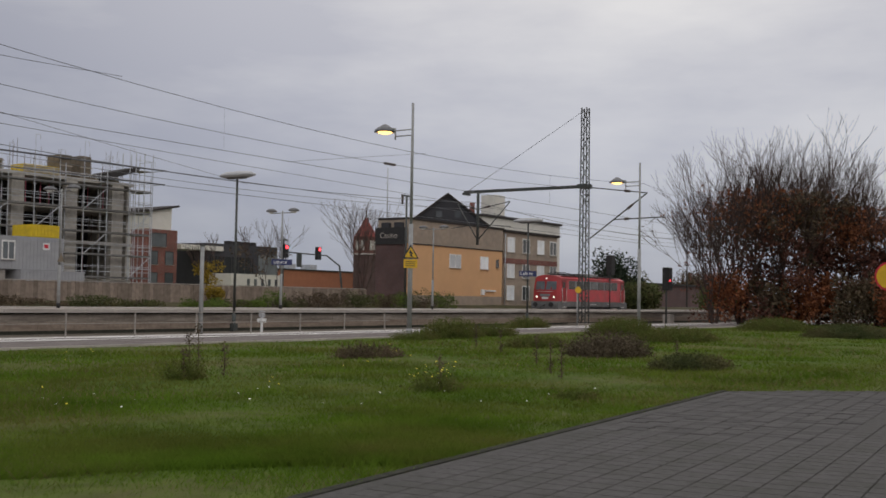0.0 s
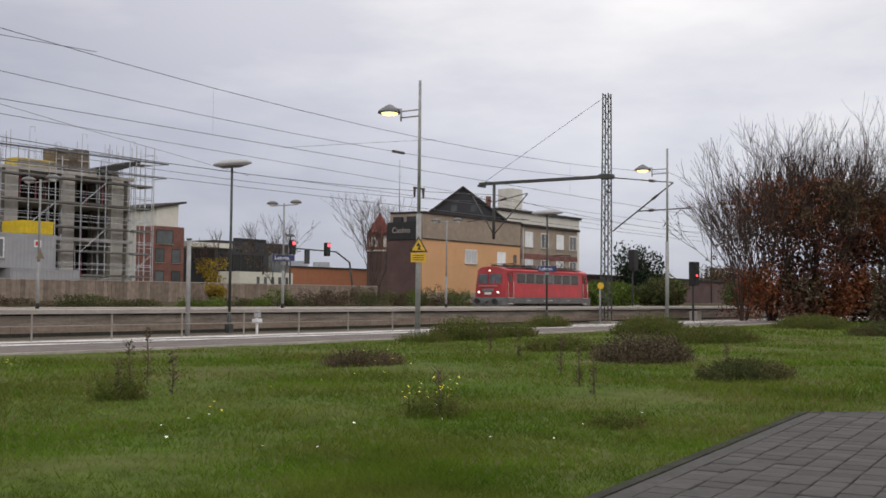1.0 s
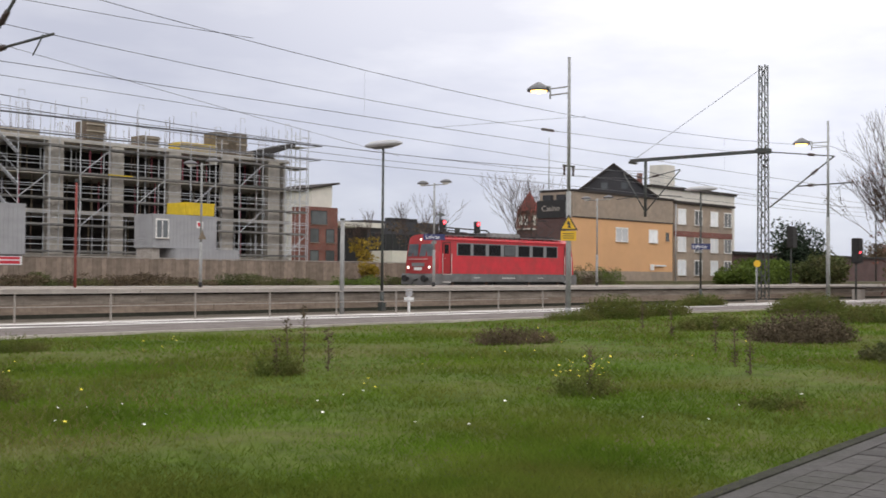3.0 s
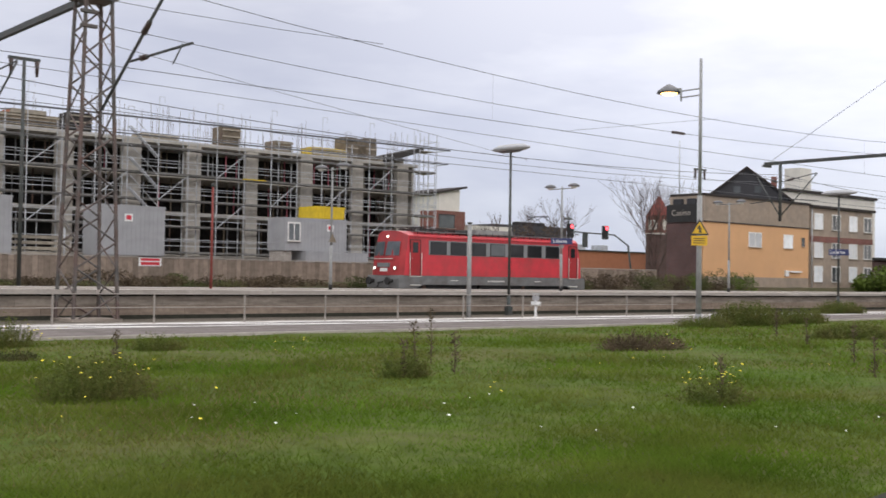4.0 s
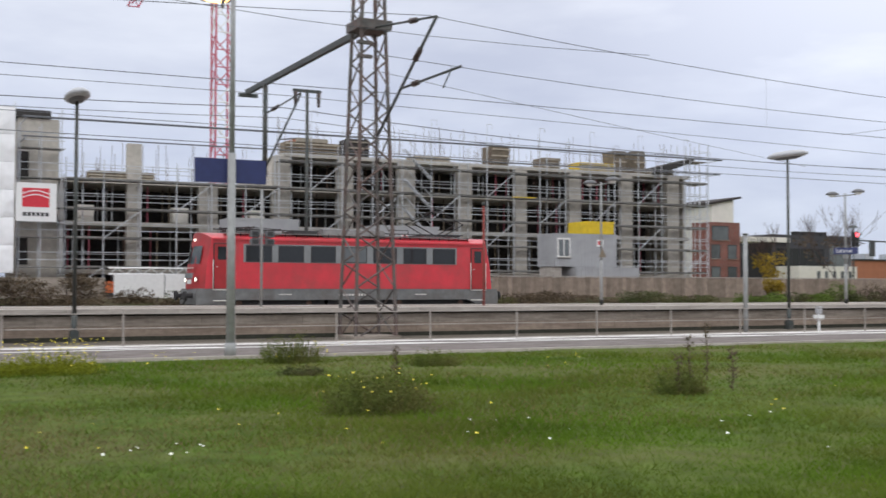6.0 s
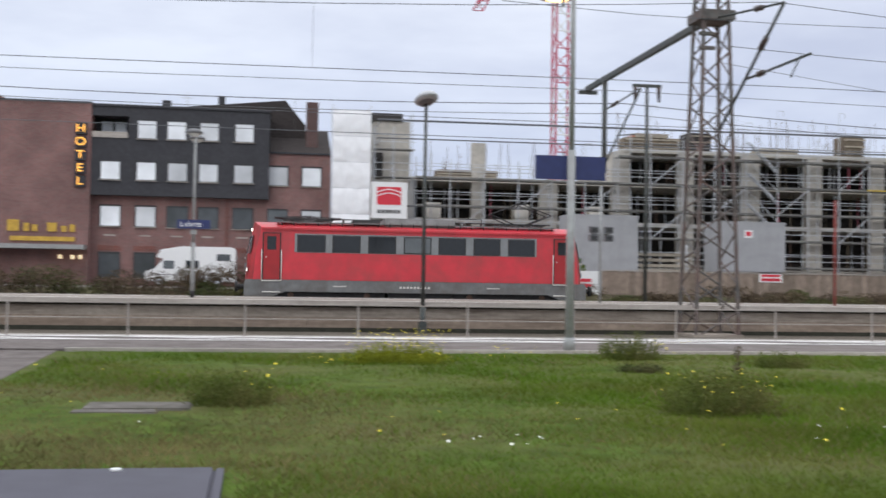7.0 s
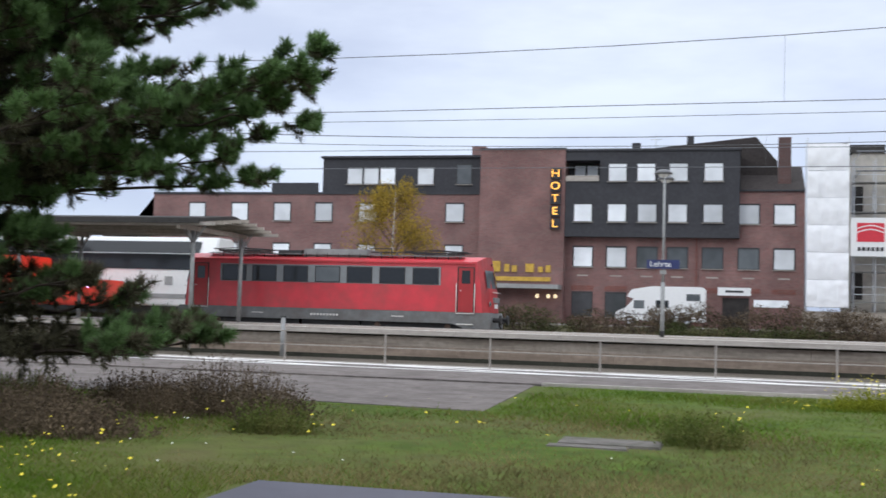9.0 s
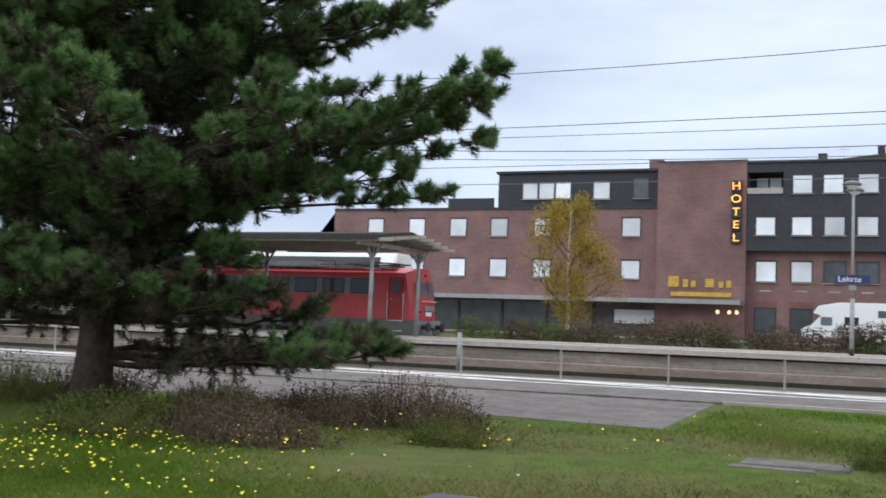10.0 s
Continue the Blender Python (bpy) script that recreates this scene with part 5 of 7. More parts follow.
# ---- catenary masts ----
def lattice_mast(x, y, base, height, arm_z, reach, label, a0=0.86, a1=0.34, drop=1.5, stay=True, steel="lattice"):
    m = thing("catenary_mast", x, y, base, label, "catenary mast", "catenary masts")
    # a0, a1: half widths at foot and head

    def half_at(z):
        return a0 + (a1 - a0) * z / height
    for sx, sy in ((-1, -1), (1, -1), (1, 1), (-1, 1)):
        rods("leg", steel, m, ((sx * a0, sy * a0, 0), (sx * a1, sy * a1, height), 0.078 if a0 > 0.5 else 0.055), seg=5)
    n = int(height / (0.95 if a0 > 0.5 else 0.6))
    for face in range(4):
        rot = Matrix.Rotation(math.pi / 2 * face, 3, "Z")
        for k in range(n):
            z0, z1 = height * k / n, height * (k + 1) / n
            h0, h1 = half_at(z0), half_at(z1)
            s = 1 if k % 2 else -1
            bm = bmesh.new()
            rod(bm, rot @ Vector((s * h0, -h0, z0)), rot @ Vector((-s * h1, -h1, z1)), 0.038 if a0 > 0.5 else 0.03, seg=4, caps=False)
            part("lacing_bar", bm, steel, m)
    h = half_at(arm_z)
    boxes("head_plate", steel, m, (-h - 0.2, h + 0.2, -h - 0.2, h + 0.2, arm_z - 0.18, arm_z + 0.18))
    for z in (arm_z - 0.75, arm_z - 1.3):
        boxes("bracket_plate", steel, m, (-h - 0.22, -h + 0.4, -h - 0.15, -h + 0.05, z - 0.06, z + 0.06))
    boxes("footing", "concrete", m, (-1.0, 1.0, -1.0, 1.0, -0.35, 0.12))
    # boom over the far tracks with a drop post
    boxes("boom", "dark_pole", m, (-0.11, 0.11, 0.3, reach, arm_z - 0.13, arm_z + 0.13), label="dark steel boom over the far tracks")
    boxes("boom_end", "dark_pole", m, (-0.5, 0.5, reach - 0.35, reach - 0.1, arm_z - 0.28, arm_z - 0.1))
    yy = reach - drop
    rods("drop_post", "dark_pole", m, ((0, yy, arm_z), (0, yy, arm_z - 4.8), 0.13))
    for s in (-1,) if reach > 13 else (-1, 1):
        rods("far_tie", "dark_pole", m, ((0, yy, arm_z - 1.6), (0.9, yy + s * 2.8, arm_z - 0.9), 0.04))
        rods("far_strut", "dark_pole", m, ((0, yy, arm_z - 4.4), (0.9, yy + s * 2.8, arm_z - 0.95), 0.05))
        rods("far_steady", "dark_pole", m, ((0.3, yy + s * 1.0, arm_z - 3.0), (0.5, yy + s * 3.2, arm_z - 3.2), 0.03))
        rods("far_insulator", "insulator", m, ((0.2, yy + s * 0.55, arm_z - 1.45), (0.35, yy + s * 1.05, arm_z - 1.32), 0.09))
    if stay:
        rods("boom_stay", "wire", m, ((0, 0, height - 0.15), (0, reach - 0.5, arm_z + 0.15), 0.02), seg=4)
    # cantilever over the near track
    tip = (0.25, -5.6, arm_z - 0.75)
    low = (0.2, -0.45, arm_z - 4.4)
    rods("top_tube", "dark_pole", m, ((0, -0.4, arm_z - 0.1), tip, 0.045), label="cantilever tie tube")
    rods("strut_tube", "dark_pole", m, (low, tip, 0.06), label="slanting cantilever strut")
    e = Vector(low).lerp(Vector(tip), 0.42)
    rods("steady_tube", "dark_pole", m, (e, (0.55, -6.9, arm_z - 2.75), 0.05))
    rods("steady_arm", "dark_pole", m, ((0.5, -6.3, arm_z - 2.7), (0.5, -5.6, arm_z - 3.3), 0.025))
    for a, b, t in (((0, -0.4, arm_z - 0.1), tip, 0.62), (low, tip, 0.66), (e, (0.55, -6.9, arm_z - 2.75), 0.22)):
        p, q = Vector(a).lerp(Vector(b), t), Vector(a).lerp(Vector(b), t + 0.09)
        rods("insulator", "insulator", m, (p, q, 0.12, 0.10))
    return m


lattice_mast(17.35, 41.0, -0.2, 18.0, 12.4, 16.6, "tall rusty lattice mast carrying a dark boom and cantilevers", drop=3.2, stay=False)
lattice_mast(80.5, 41.0, -0.2, 18.4, 11.7, 12.2, "tall slim lattice mast with a boom over the far tracks", 0.33, 0.24, steel="dark_pole")

pole_label = "slim steel catenary post with hanging insulators"
def wire_post(x, y, base, h):
    p = thing("catenary_post", x, y, base, pole_label, "catenary post", "catenary posts")
    rods("shaft", "dark_pole", p, ((0, 0, 0), (0, 0, h), 0.105, 0.085))
    boxes("crossbar", "dark_pole", p, (-0.75, 0.75, -0.08, 0.08, h - 0.12, h + 0.02))
    for s in (-0.62, 0.62):
        rods("hanging_insulator", "insulator", p, ((s, 0, h - 0.1), (s, 0, h - 0.85), 0.12, 0.07))
    return p


wire_post(19.3, 53.6, 0.1, 11.75)
wire_post(75.5, 56.0, 0.3, 10.6)
wire_post(128, 47.0, -0.6, 13.0)
wire_post(150, 60.0, 1.0, 12.5)
wire_post(-41.5, 54.0, 0.2, 10.5)

def wire_run(name, y, pts, r, label, droppers=None):
    w = thing(name, 0, y, 0, label, "overhead wire", "overhead wires")
    bm = bmesh.new()
    tube(bm, pts, r)
    part("cable", bm, "wire", w)
    for x, z0, z1 in droppers or ():
        rods("dropper", "wire", w, ((x, 0, z0), (x, 0, z1), 0.005), seg=4)
    return w


def sag(heights, depth, spans):
    """Points of a wire that hangs between supports of the given heights."""
    out = []
    for a, b, za, zb in zip(spans, spans[1:], heights, heights[1:]):
        for k in range(12):
            u = k / 12
            out.append((a + (b - a) * u, za + (zb - za) * u - 4 * depth * u * (1 - u)))
    out.append((spans[-1], heights[-1]))
    return out


SPANS = (-108, -45.5, 17.4, 80.4, 143, 206)
mess = sag((11.5,) * 6, 1.25, SPANS)
wire_run("messenger_wire", 35.6, mess, 0.014, "sagging messenger wire over the near track", [(x, z, 8.5) for x, z in mess[3::6]])
wire_run("stitch_wire", 35.6, [(7.8, 11.0), (12.5, 10.80), (17.4, 10.76), (22.2, 10.83), (27.1, 11.0)], 0.012, "thin stitch wire under the messenger at the mast")
wire_run("contact_wire", 35.6, [(-108, 8.4), (-12, 8.4), (17.4, 8.6), (50, 8.5), (206, 8.45)], 0.014, "contact wire over the near track")
wire_run("anchor_wire", 41.0, sag((11.15, 11.3), 0.85, (17.8, 80.2)), 0.015, "bare wire strung from mast to mast")
far_mess = sag((12.2, 11.8, 10.5, 10.5, 10.5, 10.5), 1.05, SPANS)
wire_run("messenger_wire", 51.5, far_mess, 0.022, "sagging messenger wire over the far track", [(x, z, 8.6) for x, z in far_mess[3::6]])
wire_run("return_wire", 51.8, sag((11.7, 11.3, 10.05, 9.9, 9.9, 9.9), 0.95, SPANS), 0.016, "thinner wire under the far messenger")
wire_run("line_wire", 51.2, [(-108, 10.85), (-7, 10.85), (17.4, 11.05), (32, 10.85), (80, 10.1), (206, 10.1)], 0.016, "line wire above the far track")
wire_run("contact_wire", 51.5, [(-108, 8.6), (206, 8.6)], 0.018, "contact wire over the far track")
wire_run("line_wire", 57.0, [(-108, 10.3), (206, 10.3)], 0.018, "line wire along the far booms")
site_high = wire_run("site_cable", 77.0, [(8.2, 13.0), (66.5, 13.2)], 0.075, "thick cable along the top of the building site")
rods("bracket", "galv", site_high, ((8.5, 0, 13.0), (8.5, 3.6, 13.0), 0.04), ((66.4, 0, 13.2), (66.4, 1.8, 13.2), 0.04))
site_low = wire_run("site_cable", 77.2, [(8.2, 11.75), (66.5, 11.95)], 0.05, "thick cable along the top of the building site")
rods("bracket", "galv", site_low, ((8.5, 0, 11.75), (8.5, 3.4, 11.75), 0.04), ((66.4, 0, 11.95), (66.4, 1.6, 11.95), 0.04))
crossing_wire = thing("crossing_wire", 0, 0, 0, "slack wire leaving the mast towards the far track", "overhead wire", "overhead wires")
rods("cable", "wire", crossing_wire, ((17.9, 41.0, 10.45), (34, 46, 9.84), 0.012), ((34, 46, 9.84), (51, 51.4, 9.35), 0.012), seg=5)
pull_off = thing("crossing_wire", 0, 0, 0, "slack wire running between two overhead wires", "overhead wire", "overhead wires")
rods("cable", "wire", pull_off, ((37.5, 35.6, 8.5), (44, 35.6, 9.5), 0.009), ((44, 35.6, 9.5), (49.5, 35.6, 10.33), 0.009), seg=5)
boxes("insulator", "insulator", crossing_wire, (52.6, 53.7, 40.93, 41.07, 10.33, 10.47))

# ---- platform lamps ----
def arc_lamp(x, y, label):
    """Tall platform lamp: pole with two short arms and a lit hat-shaped head over the platform."""
    p = thing("platform_lamp", x, y, 0, label, "street lamp", "platform lamps")
    rods("pole", "pole", p, ((0, 0, 0), (0, 0, 5.2), 0.115, 0.105), ((0, 0, 5.2), (0, 0, 10.85), 0.075, 0.06), seg=12)
    rods("base_collar", "pole", p, ((0, 0, 0), (0, 0, 0.35), 0.15), seg=12)
    for z in (9.35, 9.62):
        rods("arm", "pole", p, ((0, 0, z), (0, 1.0, z), 0.03))
    rods("arm_end", "pole", p, ((0, 1.0, 9.2), (0, 1.0, 9.75), 0.035))
    bm = bmesh.new()
    turned(bm, 0, 1.62, [(0.52, 9.60), (0.50, 9.68), (0.36, 9.80), (0.12, 9.95), (0.05, 9.98)], 18)
    hd = part("head", bm, "lamp_shell", p, "hat-shaped lamp housing", smooth=True)
    bm = bmesh.new()
    turned(bm, 0, 1.62, [(0.12, 9.50), (0.32, 9.55), (0.36, 9.599)], 16)
    part("lamp_glass", bm, "lamp_lit", hd, "lit orange lamp glass")
    rods("head_link", "pole", p, ((0, 1.0, 9.7), (0, 1.35, 9.78), 0.04))
    return p


lamp_c = arc_lamp(8.05, 28.0, "grey platform lamp with a lit orange head and blue panels")
lamp_a = arc_lamp(37.75, 28.0, "grey platform lamp with a lit orange head and yellow warning sign")
arc_lamp(63.0, 28.0, "distant grey platform lamp with a lit orange head")
for x0, x1 in ((-0.92, -0.06), (0.10, 0.96)):
    boxes("blue_panel", "blue", lamp_c, (x0, x1, 0.12, 0.18, 4.45, 5.07), label="back of a dark blue station sign")
rods("panel_clamp", "pole", lamp_c, ((-0.8, 0.15, 4.76), (0.9, 0.15, 4.76), 0.03))
TOWARD = Matrix.Rotation(radians(-37), 4, "Z")        # this sign is turned to the path
plate = boxes("warning_plate", "yellow", lamp_a, (-0.33, 0.33, -0.02, 0.0, 3.15, 3.55))
plate.matrix_basis = Matrix.Translation((-0.16, -0.12, 0)) @ TOWARD
for k in range(3):
    boxes("text_bar", "frame", plate, (-0.25, 0.22, -0.028, -0.021, 3.24 + k * 0.09, 3.27 + k * 0.09))
bm = bmesh.new()
prism(bm, [(-0.40, 3.58), (0.40, 3.58), (0, 4.24)], "y", -0.02, 0.0)
tri = part("warning_triangle", bm, "frame", lamp_a)
tri.matrix_basis = plate.matrix_basis.copy()
bm = bmesh.new()
prism(bm, [(-0.30, 3.64), (0.30, 3.64), (0, 4.13)], "y", -0.03, -0.021)
part("triangle_face", bm, "yellow", tri)
bm = bmesh.new()
prism(bm, [(-0.05, 3.68), (0.12, 3.68), (0.02, 3.80), (0.10, 3.80), (-0.02, 4.0), (-0.1, 3.82), (0, 3.82)], "y", -0.038, -0.031)
part("warning_mark", bm, "frame", tri)

def mushroom_lamp(x, y, h, label):
    p = thing("yard_lamp", x, y, -0.2, label, "street lamp", "yard lamps")
    rods("pole", "dark_pole", p, ((0, 0, 0), (0, 0, 1.0), 0.10), ((0, 0, 1.0), (0, 0, h), 0.075, 0.06), seg=10)
    boxes("foot", "dark_pole", p, (-0.15, 0.15, -0.15, 0.15, 0, 0.45))
    bm = bmesh.new()
    turned(bm, 0, 0, [(0.32, h - 0.04), (0.41, h + 0.04), (0.39, h + 0.14), (0.28, h + 0.25), (0.08, h + 0.29)], 20, 3.3)
    hd = part("head", bm, "lamp_pale", p, "long flat lamp housing", smooth=True)
    bm = bmesh.new()
    turned(bm, 0, 0, [(0.20, h - 0.12), (0.29, h - 0.03)], 16, 3.3)
    part("diffuser", bm, "lamp_shell", hd, "dim unlit diffuser")
    boxes("bracket", "dark_pole", p, (-0.06, 0.06, -0.5, 0.5, h - 0.1, h - 0.04))
    return p


mushroom_lamp(6.2, 41.2, 8.7, "dark yard lamp with a long domed head")
mushroom_lamp(39.7, 41.2, 8.45, "dark yard lamp with a long domed head")
lamp_far = mushroom_lamp(71.4, 41.2, 8.1, "dark yard lamp carrying a blue station sign")
mushroom_lamp(110.0, 41.2, 8.1, "dark yard lamp far along the platform")

def twin_lamp(x, y, h, label):
    p = thing("twin_lamp", x, y, 0.98, label, "street lamp", "island platform lamps")
    rods("pole", "pole", p, ((0, 0, 0), (0, 0, 2.2), 0.085), ((0, 0, 2.2), (0, 0, h), 0.06, 0.05), seg=10)
    rods("black_foot", "black", p, ((0, 0, 0), (0, 0, 0.25), 0.095), seg=10)
    rods("crossarm", "pole", p, ((0, -0.95, h - 0.12), (0, 0.95, h - 0.12), 0.03))
    for s in (-1, 1):
        bm = bmesh.new()
        turned(bm, 0, s * 0.95, [(0.34, h - 0.02), (0.36, h + 0.03), (0.22, h + 0.14), (0.05, h + 0.18)], 16)
        hd = part("head", bm, "lamp_shell", p, smooth=True)
        bm = bmesh.new()
        turned(bm, 0, s * 0.95, [(0.12, h - 0.14), (0.24, h - 0.03)], 12)
        part("diffuser", bm, "white", hd)
    return p


t1 = twin_lamp(-2.45, 46, 6.5, "grey twin platform lamp carrying a blue station sign")
t2 = twin_lamp(32.0, 46, 6.1, "grey twin platform lamp with a small warning sign")
t3 = twin_lamp(48.6, 46, 6.2, "grey twin platform lamp carrying a blue station sign")
twin_lamp(65.4, 46, 6.2, "grey twin platform lamp on the island platform")

def station_sign(parent, z, w=1.3, h=0.36, turn=0):
    b = boxes("station_sign", "blue", parent, (-w / 2, w / 2, -0.14, -0.10, z - h / 2, z + h / 2), label="blue station name sign")
    b.matrix_basis = Matrix.Rotation(radians(turn), 4, "Z")
    text("station_name", "Lehrte", h * 0.85, "white", b, Matrix.Translation((-0.1, -0.145, z)) @ FRONT, 0.004, 1.05)
    boxes("sign_clamp", "pole", parent, (-0.12, 0.12, -0.10, 0.1, z - h / 2 - 0.22, z - h / 2 - 0.05))


station_sign(t1, 2.93)
station_sign(t3, 2.95, 1.3, 0.36, -40)
station_sign(lamp_far, 4.05, 1.35, 0.42, -52)
bm = bmesh.new()
prism(bm, [(-0.22, 2.35), (0.22, 2.35), (0, 2.8)], "y", -0.12, -0.10)
part("warning_triangle", bm, "formwork", t2, "back of a small brown warning triangle")

speaker = thing("loudspeaker_post", 14.55, 46, 0.98, "grey post with four loudspeakers", "loudspeaker")
rods("post", "pole", speaker, ((0, 0, 0), (0, 0, 5.0), 0.06))
for dx in (-0.33, 0.33):
    for z in (2.75, 3.1):
        b = boxes("loudspeaker", "lamp_shell", speaker, (dx - 0.19, dx + 0.19, -0.2, 0.05, z - 0.14, z + 0.14), bevel=0.02)
        boxes("grille", "frame", b, (dx - 0.13, dx + 0.13, -0.215, -0.2, z - 0.09, z + 0.09))
rods("speaker_bar", "pole", speaker, ((-0.4, 0, 2.92), (0.4, 0, 2.92), 0.03))
for x, z in ((31.4, 3.95), (-16.9, 1.55)):
    q = thing("edge_post", x, 35.0 if z > 2 else 41.4, 0.0 if z > 2 else -0.2, "plain grey post at the track edge", "post", "edge posts")
    rods("shaft", "pole", q, ((0, 0, 0), (0, 0, z), 0.10, 0.09), seg=10)
    rods("cap", "dark_pole", q, ((0, 0, z), (0, 0, z + 0.06), 0.11), seg=10)
dwarf = thing("dwarf_signal", 36.4, 36.0, -0.6, "small white dwarf signal between the platforms", "signal")
rods("signal_post", "white", dwarf, ((0, 0, 0), (0, 0, 1.3), 0.06))
boxes("signal_case", "lamp_pale", dwarf, (-0.12, 0.12, -0.12, 0.12, 1.3, 1.62), bevel=0.02)
boxes("signal_band", "white", dwarf, (-0.17, 0.17, -0.15, 0.15, 1.05, 1.25))
red_pole = thing("marker_post", 25.35, 46.0, 0.98, "slim rust-red post on the island platform", "post")
rods("shaft", "red_tile", red_pole, ((0, 0, 0), (0, 0, 4.7), 0.06, 0.05))
rods("cap", "dark_pole", red_pole, ((0, 0, 4.7), (0, 0, 4.85), 0.08))

def road_signal(x, z):
    s = thing("traffic_light", x, 66, 1.2, "traffic light showing red on a road gantry", "traffic light", "traffic lights")
    boxes("case", "black", s, (-0.28, 0.28, -0.2, 0.15, z - 1.25, z - 0.05), bevel=0.03)
    bm = bmesh.new()
    rod(bm, (0, -0.2, z - 0.28), (0, -0.24, z - 0.28), 0.15, seg=14)
    part("red_lamp", bm, "signal_red", s, "lit red lamp")
    for k in (1, 2):
        bm = bmesh.new()
        rod(bm, (0, -0.2, z - 0.28 - k * 0.36), (0, -0.23, z - 0.28 - k * 0.36), 0.13, seg=12)
        part("dark_lamp", bm, "glass", s)
    return s


s1 = road_signal(70.8, 5.3)
rods("signal_post", "dark_pole", s1, ((0, 0.2, 0), (0, 0.2, 5.6), 0.07))
bm = bmesh.new()
turned(bm, 0, 0.2, [(0.45, 5.6), (0.3, 5.75), (0.05, 5.85)], 12)
part("lamp_hat", bm, "dark_pole", s1)
s2 = road_signal(75.3, 5.3)
rods("gantry_arm", "dark_pole", s2, ((-4.3, 0.2, 4.6), (1.5, 0.2, 4.5), 0.06), ((1.5, 0.2, 4.5), (3.4, 0.2, 3.6), 0.07), ((3.4, 0.2, 3.6), (4.1, 0.2, 0), 0.09), label="curved gantry arm")
boxes("sign_back", "dark_pole", s2, (-2.9, -2.3, -0.05, 0.05, 3.3, 4.5))
def main_signal(x, y, base, h, lit):
    s = thing("railway_signal", x, y, base, "black railway signal with a red light" if lit else "dark railway signal on a post", "signal", "railway signals")
    rods("signal_mast", "dark_pole", s, ((0, 0, 0), (0, 0, h), 0.09))
    boxes("signal_head", "black", s, (-0.5, 0.5, -0.4, 0.2, h - 1.6, h + 0.5), bevel=0.05)
    if lit:
        bm = bmesh.new()
        rod(bm, (-0.15, -0.4, h - 0.7), (-0.15, -0.45, h - 0.7), 0.08, seg=12)
        part("red_lamp", bm, "signal_red", s, "lit red lamp")
    boxes("signal_cabinet", "coping", s, (0.4, 1.4, -0.2, 0.5, 0, 0.9))


main_signal(92.3, 38.6, -0.2, 4.7, True)
main_signal(104, 50.0, 0.2, 6.0, False)
round_sign = thing("round_warning_sign", 74.0, 38.2, -0.4, "yellow round sign on a thin grey post", "sign")
rods("post", "pole", round_sign, ((0, 0, 0), (0, 0, 3.2), 0.06))
bm = bmesh.new()
rod(bm, (-0.05, -0.06, 3.05), (-0.09, -0.11, 3.05), 0.25, seg=20)
part("disc", bm, "yellow", round_sign)
info = thing("info_sign", 24.6, 3.9, 0.0, "yellow round information sign on a grey post", "sign")
rods("post", "pole", info, ((0, 0, 0), (0, 0, 3.2), 0.06))
bm = bmesh.new()
rod(bm, (-0.06, 0, 2.45), (-0.10, 0, 2.45), 0.36, seg=28)
disc = part("disc_rim", bm, "sign_red", info, "red-rimmed disc")
bm = bmesh.new()
rod(bm, (-0.10, 0, 2.45), (-0.112, 0, 2.45), 0.31, seg=28)
part("disc_face", bm, "yellow", disc)
text("symbol", "i", 0.55, "frame", disc, Matrix.Translation((-0.116, 0, 2.45)) @ Matrix.Rotation(radians(-90), 4, "Z") @ FRONT, 0.003)

# ---- station canopy, standing train ----
canopy = thing("platform_canopy", 0, 46, 0.98, "old boarded platform canopy on steel posts", "canopy")
for s in (-1, 1):
    bm = bmesh.new()
    prism(bm, [(s * 3.6, 4.22), (0.0, 4.62), (0.0, 4.76), (s * 3.6, 4.36)], "x", -75, -21.3)
    part("roof_slope", bm, "felt", canopy, "grey felted roof slope")
    boxes("fascia", "felt", canopy, (-75, -21.2, s * 3.6 - 0.04, s * 3.6 + 0.04, 4.16, 4.38), label="dark eaves board")
for k in range(9):
    yy = -3.4 + k * 0.85
    z = 4.70 - abs(yy) / 3.6 * 0.4
    boxes("purlin", "coping" if k in (0, 8) else "canopy", canopy, (-75, -20.6, yy - 0.06, yy + 0.06, z - 0.24, z - 0.1), label="pale timber purlin")
for k in range(7):
    x = -22.25 - 8.5 * k
    for yy in (-2.0, 2.95):
        q = rods("post", "pole", canopy, ((x, yy, 0), (x, yy, 4.0), 0.10, 0.09), seg=10)
        for s in (-1, 1):
            rods("knee_brace", "pole", q, ((x, yy, 3.4), (x + s * 0.55, yy, 4.15), 0.04), ((x, yy, 3.4), (x, yy + s * 0.7, 4.2), 0.04))
    boxes("rafter", "canopy", canopy, (x - 0.08, x + 0.08, -3.4, 3.4, 3.95, 4.15))
sign = boxes("canopy_sign", "yellow", canopy, (-33.5, -32.8, -3.75, -3.68, 3.5, 4.1))
rail_train = thing("white_carriage", 0, 60, 0.75, "white double-deck carriage standing on the siding", "railway carriage")
bm = bmesh.new()
prism(bm, [(-1.4, 0.9), (1.4, 0.9), (1.45, 3.8), (0.95, 4.9), (-0.95, 4.9), (-1.45, 3.8)], "x", -75, -28.2)
part("carriage_body", bm, "van_white", rail_train, bevel=0.08)
boxes("window_band", "glass", rail_train, (-74, -29.2, -1.48, -1.44, 3.0, 3.9))
bm = bmesh.new()
prism(bm, [(-1.40, 3.95), (-1.10, 4.62), (-1.13, 4.64), (-1.43, 3.97)], "x", -74, -29.2)
part("upper_window_band", bm, "glass", rail_train, "dark band of upper deck windows")
boxes("waist_stripe", "pole", rail_train, (-74.8, -28.4, -1.452, -1.43, 1.35, 1.6))
